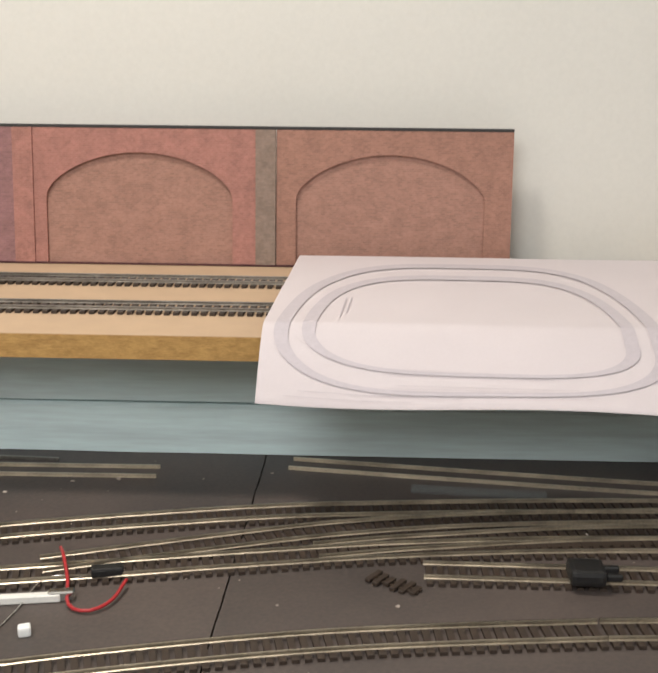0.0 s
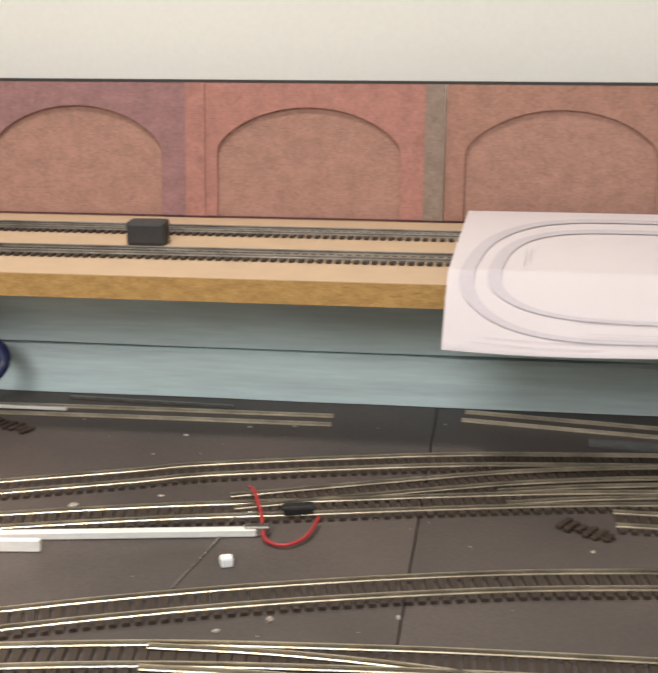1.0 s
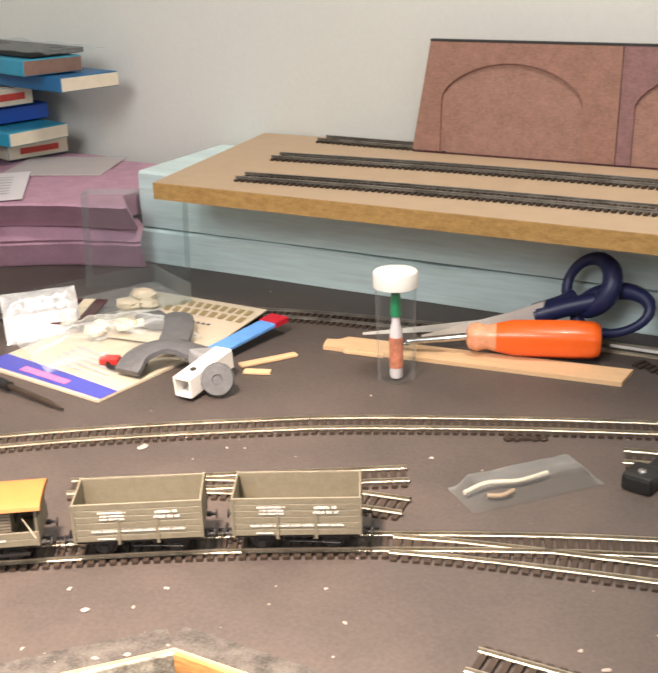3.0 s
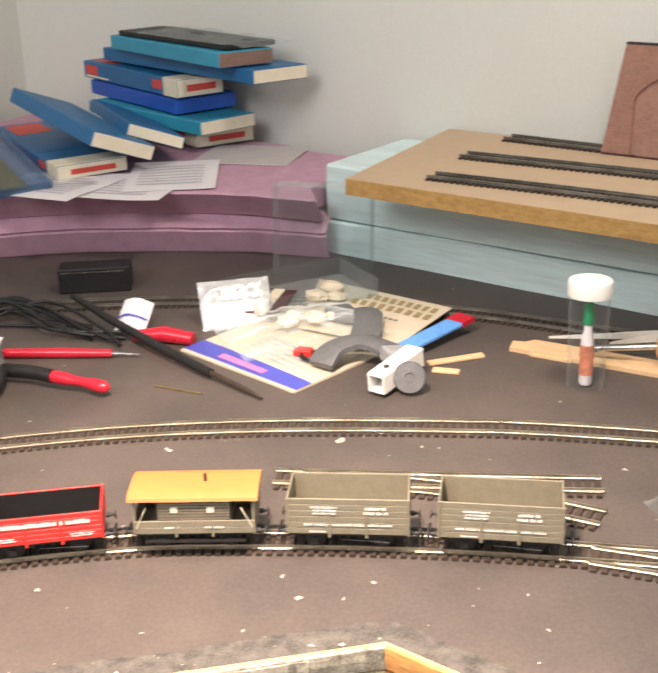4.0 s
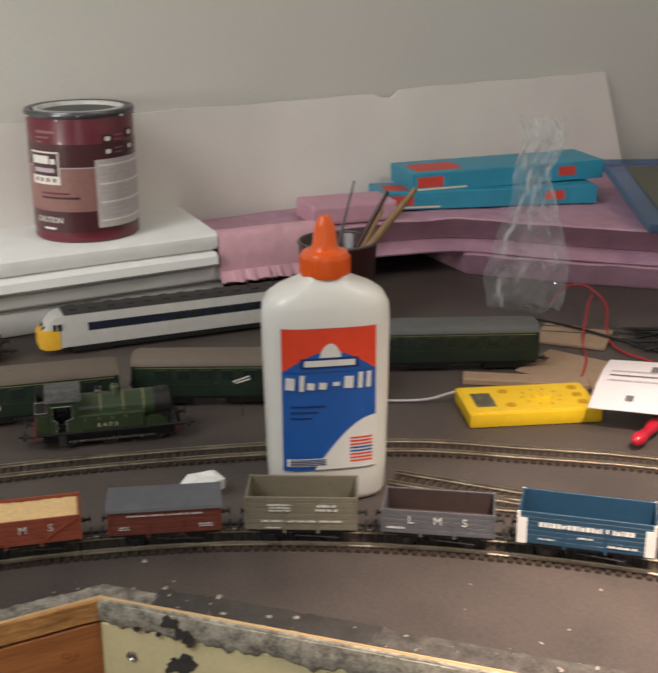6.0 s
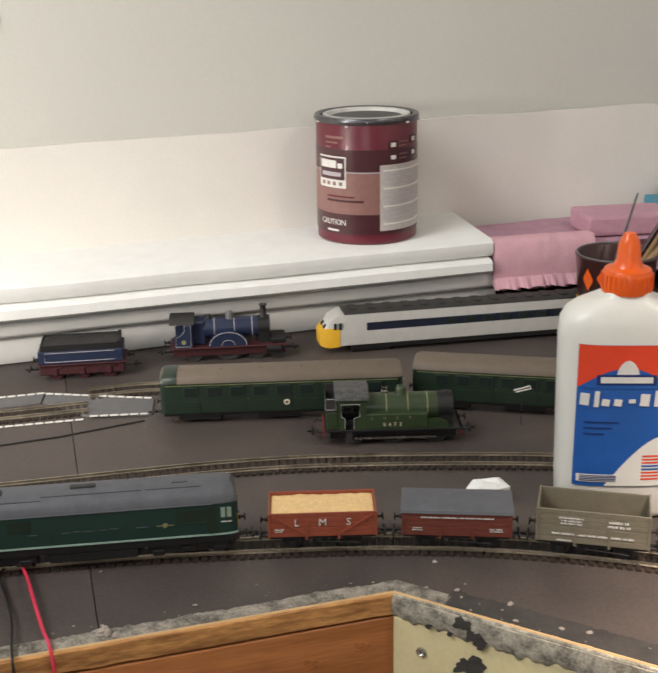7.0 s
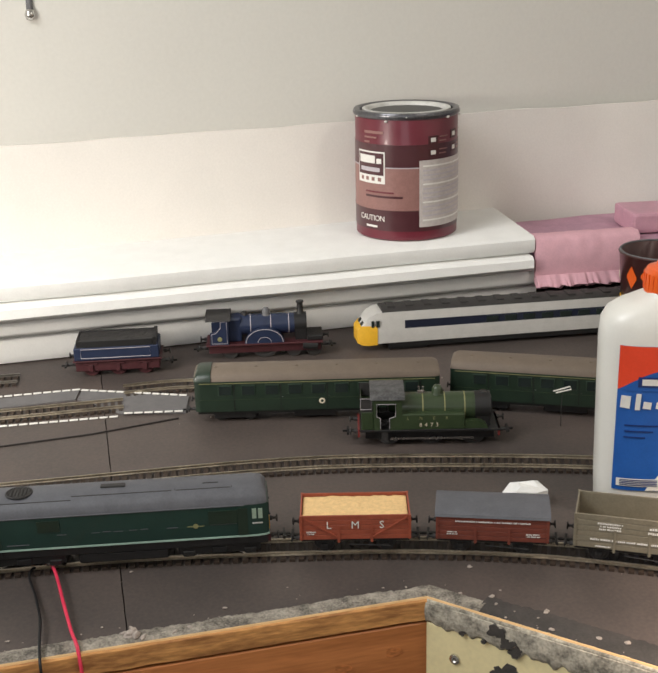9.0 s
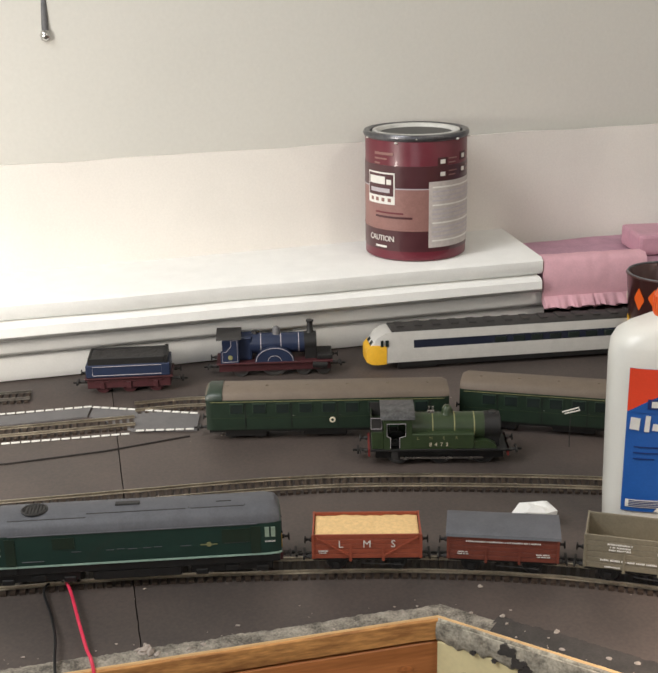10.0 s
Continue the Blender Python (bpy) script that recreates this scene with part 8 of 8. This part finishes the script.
def sleeper_web(m, length, half, label):
    """A loose strip of plastic sleepers on two thin webs, some ties askew."""
    t = thing("sleeper_strip", m, label, "sleeper strip", "loose sleeper strips")
    part("web", Geo().box(-length / 2, length / 2, -0.45 * half, -0.15 * half, 0.0001, 0.0013).box(-length / 2, length / 2, 0.15 * half, 0.45 * half, 0.0001, 0.0013), SLEEPER, t)
    n = max(3, int(length / 0.0052))
    for k in range(n):
        x = -length / 2 + length * (k + 0.5) / n
        part("sleeper", Geo().box(-0.0017, 0.0017, -half * (1 + 0.3 * math.sin(k * 2.3)), half * (1 + 0.3 * math.cos(k * 1.7)), 0, 0.0021 + 0.0004 * math.sin(k), 0.0003, pose(x, 0, 0.0001, 0, 0, 9 * math.sin(k * 3.1))), SLEEPER, t)


for i, (x, y, a, L, w) in enumerate(((0.165, 0.712, -22, 0.04, 0.006), (0.118, 0.551, 27, 0.03, 0.003), (0.545, 0.592, -33, 0.033, 0.006))):
    sleeper_web(pose(x, y, 0.0002, 0, 0, a), L, w, "short length of loose dark brown sleepers on the board")

# ---- by the yard: packaging, clip, bar, wires ----
pk = thing("clear_packaging", pose(0.142, 0.487, 0.0004, 0, 0, 51), "clear blister pack with a small cream part inside", "packaging")


def blister(u, v):
    """The moulded clear cover: a low flat-topped dome with a rim, a little crushed."""
    e_ = min(1.0, 9 * min(u, 1 - u)) * min(1.0, 5 * min(v, 1 - v))
    return (u - 0.5) * 0.092, (v - 0.5) * 0.036, 0.0006 + e_ * (0.0105 + 0.0014 * noise.noise((u * 6, v * 3, 3)))


part("cover", Geo().sheet(blister, 44, 18, 0.0004), GLASS, pk, "clear moulded cover", 40)
part("content", Geo().tube(spline([(-0.042, 0.002, 0.004), (-0.024, 0.006, 0.005), (-0.004, 0.002, 0.004), (0.018, 0.004, 0.004)], 0.004), 0.0016, 8), MAG, pk, "cream plastic part", 50)
part("content", Geo().tube(spline([(-0.030, -0.005, 0.003), (-0.022, -0.009, 0.003), (-0.012, -0.006, 0.003)], 0.003), 0.0016, 8), CARDB, pk, "tan plastic part", 50)
bc = thing("black_clip", pose(0.207, 0.520, 0.0, 0, 0, 80), "black metal clip lying by the siding's end", "clip")
part("body", Geo().box(-0.012, 0.010, -0.010, 0.010, 0.0002, 0.012, 0.003), BLACK, bc)
part("lever", Geo().box(0.006, 0.030, -0.0045, 0.0045, 0.004, 0.009, 0.0012), BLACK, bc)
part("rivet", Geo().lathe([(0.0028, 0), (0.0024, 0.001), (0, 0.0012)], 12, pose(-0.003, 0, 0.012)), STEEL, bc)
for p, q_, w, h in (((0.197, 0.5385), (0.366, 0.5655), 0.0048, 0.005), ((0.209, 0.5275), (0.256, 0.5325), 0.0036, 0.0075)):
    solo("white_bar", Geo().box(-0.5 * (Vector(q_) - Vector(p)).length, 0.5 * (Vector(q_) - Vector(p)).length, -w / 2, w / 2, 0.0001, h, 0.0008), WHITE, between(p, q_), "glossy white plastic bar along the siding", "plastic bar", "white bars")
solo("bar_joiner", Geo().box(-0.007, 0.007, -0.003, 0.003, 0.0001, 0.006, 0.0008), STEEL, between((0.358, 0.5655), (0.374, 0.568)), "metal joiner at the bar's end", "joiner")
wire([(0.351, 0.622, 0.004), (0.358, 0.602, 0.010), (0.366, 0.580, 0.006), (0.372, 0.558, 0.002), (0.384, 0.552, 0.002), (0.394, 0.562, 0.003), (0.398, 0.582, 0.005)], 0.0010, WIRE_R, "short red wire looped over the siding")
wire([(0.335, 0.50, 0.0008), (0.345, 0.55, 0.001), (0.352, 0.585, 0.003), (0.372, 0.587, 0.004)], 0.0004, STEEL, "thin silver wire strand")
solo("rail_joiner", Geo().box(-0.009, 0.009, -0.004, 0.004, 0.0022, 0.0075, 0.0015), BLACK, pose(0.385, 0.593, 0, 0, 0, 14), "black cable clip on the siding", "clip")
solo("black_plug", Geo().box(-0.011, 0.009, -0.010, 0.010, 0.0048, 0.014, 0.003).box(0.009, 0.018, 0.003, 0.007, 0.007, 0.011, 0.0008).box(0.009, 0.018, -0.007, -0.003, 0.007, 0.011, 0.0008), BLACK, pose(0.652, 0.595, 0, 0, 0, 0), "black plug with two prongs on the stub track", "plug")
tm = between((0.55, 0.742), (0.66, 0.733))
solo("clear_strip", Geo().box(-0.045, 0.045, -0.006, 0.006, 0.0002, 0.002, 0.0004), FILM, tm @ pose(0, -0.012, 0), "strip of clear serrated plastic", "plastic strip")
solo("power_plug", Geo().box(-0.02, 0.03, -0.014, 0.014, 0.0002, 0.022, 0.003), BLACK, pose(0.775, 0.745, 0, 0, 0, 80), "black plastic block beside the foam", "plastic box")

solo("loose_rail", Geo().box(-0.0625, 0.0625, -0.0011, 0.0011, 0.0001, 0.0024, 0.0003), RAIL_DULL, between((0.186, 0.776), (0.310, 0.770)), "short dull loose rail lying against the foam", "rail")
solo("steel_rod", Geo().box(-0.038, 0.038, -0.0012, 0.0012, 0, 0.0022, 0.0003), STEEL_SHEEN, between((0.121, 0.737), (0.197, 0.7375), 0.0048), "bright flat steel rod lying on the rear rails", "metal rod")
sleeper_web(pose(0.695, 0.936, 0.1144, 0, 0, 0), 0.1, 0.004, "short length of loose dark brown sleepers on the raised board")

# feeder wires at the front edge of the far yard
wire([(-0.400, -0.391, 0.003), (-0.378, -0.386, 0.006), (-0.345, -0.380, 0.006), (-0.315, -0.374, 0.004), (-0.296, -0.369, -0.004), (-0.290, -0.366, -0.09)], 0.0011, material("wire_pink", rgb(226, 58, 88), 0.4), "pink-red feeder wire running over the edge")
wire([(-0.402, -0.397, 0.003), (-0.388, -0.404, 0.004), (-0.36, -0.398, 0.003), (-0.33, -0.393, 0.005), (-0.308, -0.392, 0.0045), (-0.294, -0.391, 0.002), (-0.289, -0.3905, -0.008), (-0.288, -0.390, -0.09)], 0.0009, WIRE_B, "black feeder wire running over the edge")
sld = Geo()
for k in range(5):
    sld.lathe([(0.0015, 0), (0.0018, 0.001), (0, 0.0022)], 8, pose(-0.398 + 0.001 * k, -0.402 + 0.005 * k, 0.0043))
solo("solder_blob", sld, STEEL, pose(0, 0, 0), "shiny solder at the rail", "solder")

# ---- raised board: paper plan, black block ----
pp = thing("paper_plan", pose(0, 0, 0), "white paper with a printed double-oval track plan", "paper sheet")


def plan(u, v):
    """u along the sheet, v from its front edge to the back; the front hangs over the board's edge, further out to one side."""
    front = 0.662 - 0.042 * u
    y = front + (0.895 - front) * v
    x = 0.4615 + 0.013 * v + 0.42 * u
    z = 0.1215 + 0.0055 * v + 0.0006 * noise.noise((u * 3, v * 3, 0))
    drop = max(0.0, (0.7 - y) / (0.7 - front))
    z -= (0.0385 - 0.004 * u) * drop ** 1.35 + 0.0025 * math.sin(9 * u + 0.5) * drop
    return Vector((x, y, z))


part("sheet", Geo().sheet(plan, 50, 90, 0.0003), PLANPAPER, pp, "", 60)


def printed(path, width, mat, name="plan_line"):
    """A printed line on the sheet along (u, v) points."""
    vs, fs = [], []
    for i, (u, v) in enumerate(path):
        a, b = path[max(i - 1, 0)], path[min(i + 1, len(path) - 1)]
        du, dv = (b[0] - a[0]) * 0.40, (b[1] - a[1]) * 0.297
        n = math.hypot(du, dv) or 1
        for s_ in (-1, 1):
            q_ = min(1, max(0, v + s_ * du / n * width / 2 / 0.297))
            q_ = 0.16 * q_ / 0.585 if q_ < 0.585 else 0.16 + 0.84 * (q_ - 0.585) / 0.415
            vs.append(plan(min(1, max(0, u - s_ * dv / n * width / 2 / 0.40)), q_) + Vector((0, -0.0005, 0.0007)))
    fs = [(2 * i, 2 * i + 1, 2 * i + 3, 2 * i + 2) for i in range(len(path) - 1)]
    part(name, Geo().add(vs, fs), mat, pp)


def oval(cu, cv, hu, hv, e=0.42):
    return [(cu + hu * math.copysign(abs(math.cos(a)) ** e, math.cos(a)), cv + hv * math.copysign(abs(math.sin(a)) ** (e + 0.3), math.sin(a))) for a in [2 * math.pi * k / 300 for k in range(301)]]


for hu, cv, hv, wd in ((0.272, 0.515, 0.415, 0.0085), (0.232, 0.55, 0.305, 0.008)):
    printed(oval(0.300, cv, hu, hv, 0.55), wd, PALE_PRINT)
for k in range(4):
    printed([(0.17 + 0.01 * k, 0.085 + 0.022 * k), (0.30, 0.083 + 0.022 * k), (0.47 - 0.006 * k, 0.083 + 0.022 * k)], 0.0006, PRINT)
for k in range(3):
    printed([(0.18, 0.225 + 0.02 * k), (0.30, 0.223 + 0.02 * k), (0.42, 0.224 + 0.02 * k)], 0.0006, PRINT)
printed([(0.06, 0.085), (0.16, 0.078), (0.3, 0.07)], 0.0008, PRINT)
printed([(0.04, 0.05), (0.14, 0.042), (0.22, 0.04)], 0.0008, PALE_PRINT)
printed([(0.11, 0.62), (0.112, 0.72)], 0.0008, PRINT)
printed([(0.118, 0.64), (0.12, 0.72)], 0.0008, PRINT)
printed([(0.17, 0.855), (0.3, 0.858), (0.42, 0.85)], 0.0007, PRINT)
solo("black_block", Geo().box(-0.0142, 0.0142, -0.010, 0.010, 0, 0.0172, 0.0025), DARK, pose(0.244, 0.799, 0.114, 0, 0, 3), "small dark foam block between the tracks", "foam block")

# ---- crumbs ----
rnd = random.Random(5)


def flake(x, y, r, z=0.0002):
    g = Geo()
    n = 9
    a0, sq, hi = rnd.random() * 6, rnd.uniform(0.5, 0.9), rnd.uniform(0.25, 0.6)
    rim = [0.6 + 0.55 * rnd.random() for k in range(n)]
    rings = []
    for s, h in ((0.9, 0.0), (1.0, 0.3), (0.72, 0.75), (0.3, 1.0)):
        ring = []
        for k in range(n):
            q = r * s * rim[k] * (0.85 + 0.3 * rnd.random())
            u, v = q * math.cos(2 * math.pi * k / n), q * sq * math.sin(2 * math.pi * k / n)
            ring.append((x + u * math.cos(a0) - v * math.sin(a0), y + u * math.sin(a0) + v * math.cos(a0), z + r * hi * h * (0.8 + 0.4 * rnd.random() if h else 1)))
        rings.append(ring)
    return g.loft(rings)


def lump(name, x, y, r, label, mat=CRUMB):
    solo(name, flake(x, y, 0.62 * r), mat, pose(0, 0, 0), label, "crumb", "crumbs")


chunk = [(-0.019, -0.006), (-0.008, -0.0105), (0.009, -0.009), (0.019, -0.001), (0.012, 0.009), (-0.010, 0.010)]
solo("foam_chunk", Geo().loft([[(x * s + o, y * s, z + 0.0016 * ((i * 5) % 3 - 1) * (z > 0.001)) for i, (x, y) in enumerate(chunk)] for s, o, z in ((0.72, -0.003, 0.0003), (0.98, 0.0, 0.006), (0.90, 0.002, 0.0135), (0.5, 0.003, 0.0155))]), FOAM_WHITE, pose(-0.4195, -0.062, 0, 0, 0, 80), "torn white foam chunk lying on the board", "foam")
solo("white_lump", Geo().box(-0.0033, 0.0033, -0.0030, 0.0030, 0.0001, 0.0056, 0.0014), FOAM_WHITE, pose(0.357, 0.529, 0, 0, 0, 20), "small white foam lump on the board", "crumb", "crumbs")
for x, y, r in ((-0.016, 0.254, 0.004), (-0.037, 0.266, 0.0035), (-0.284, -0.091, 0.004), (-0.206, 0.345, 0.004), (-0.114, 0.424, 0.006), (0.36, 0.738, 0.005), (-0.251, -0.071, 0.003), (-0.02, 0.364, 0.003), (0.005, 0.268, 0.0026), (0.345, 0.662, 0.004), (0.33, 0.732, 0.003), (0.30, 0.61, 0.004)):
    lump("crumb", x, y, r, "pale crumb on the board")
for x, y, r in ((0.242, 0.330, 0.0043), (0.226, 0.339, 0.0026), (0.112, 0.307, 0.0026), (-0.020, 0.364, 0.0034), (-0.095, 0.452, 0.0034), (-0.113, 0.427, 0.0051), (-0.060, 0.450, 0.0026), (0.253, 0.590, 0.0059), (0.204, 0.592, 0.0026), (-0.058, 0.364, 0.0026), (0.010, 0.291, 0.0026), (0.256, 0.368, 0.0021), (0.389, 0.477, 0.0043), (0.449, 0.487, 0.0034), (0.366, 0.464, 0.0034), (0.304, 0.631, 0.0026), (0.290, 0.711, 0.0026), (-0.209, 0.345, 0.0043), (-0.145, 0.175, 0.0034), (-0.197, 0.125, 0.0026), (-0.344, -0.122, 0.0034), (-0.285, -0.091, 0.0034), (-0.252, -0.071, 0.0034), (-0.251, -0.071, 0.0034), (-0.344, -0.121, 0.0026)):
    lump("crumb", x, y, r, "pale torn chip on the board")
for k in range(16):
    x, y = rnd.uniform(-0.35, 0.72), rnd.uniform(0.0, 0.74)
    if y < 0.31 + 0.2 * max(0, x) and x > -0.33 + max(0, (y + 0.10) * 0.9):
        continue
    lump("crumb", x, y, rnd.uniform(0.0014, 0.0032), "pale flat chip on the board")
scrap = thing("plaster_scrap", pose(-0.3085, -0.340, 0), "torn white plaster scrap on the rim by the joint", "crumb")
for dx, dy, r, z in ((0, 0, 0.0055, 0.0008), (0.001, 0.004, 0.0045, 0.001), (-0.003, 0.002, 0.004, 0.002), (0.003, 0.008, 0.0032, 0.0008), (-0.003, -0.003, 0.003, 0.0008), (-0.001, 0.0005, 0.0042, 0.0028)):
    part("piece", flake(dx, dy, r, z), CRUMB, scrap, "", 40)
specks = Geo()
for k in range(300):
    x, y = rnd.uniform(-0.72, 0.9), rnd.uniform(-0.55, 0.78)
    if y < 0.27 and x > -0.33 + max(0, (y + 0.15) * 0.9):
        continue
    if x < -0.6 and y > 0.25:
        continue
    r = 0.0006 + 0.0011 * rnd.random() ** 3
    f = flake(x, y, r)
    specks.add(f.v, f.f)
for a, b, n in (((front_x(-0.6), -0.6), CA, 60), (CA, CB, 60)):
    a, b = Vector((*a, 0)), Vector((*b, 0))
    side = Vector((-(b - a).y, (b - a).x, 0)).normalized()
    for k in range(n):
        p = a.lerp(b, rnd.random()) + side * (0.022 * rnd.random() ** 1.4)
        f = flake(p.x, p.y, 0.0005 + 0.0019 * rnd.random() ** 5, 0.0008)
        specks.add(f.v, f.f)
solo("specks", specks, CRUMB, pose(0, 0, 0), "scattered pale dust and plaster specks on the board", "dust", kind="stuff")
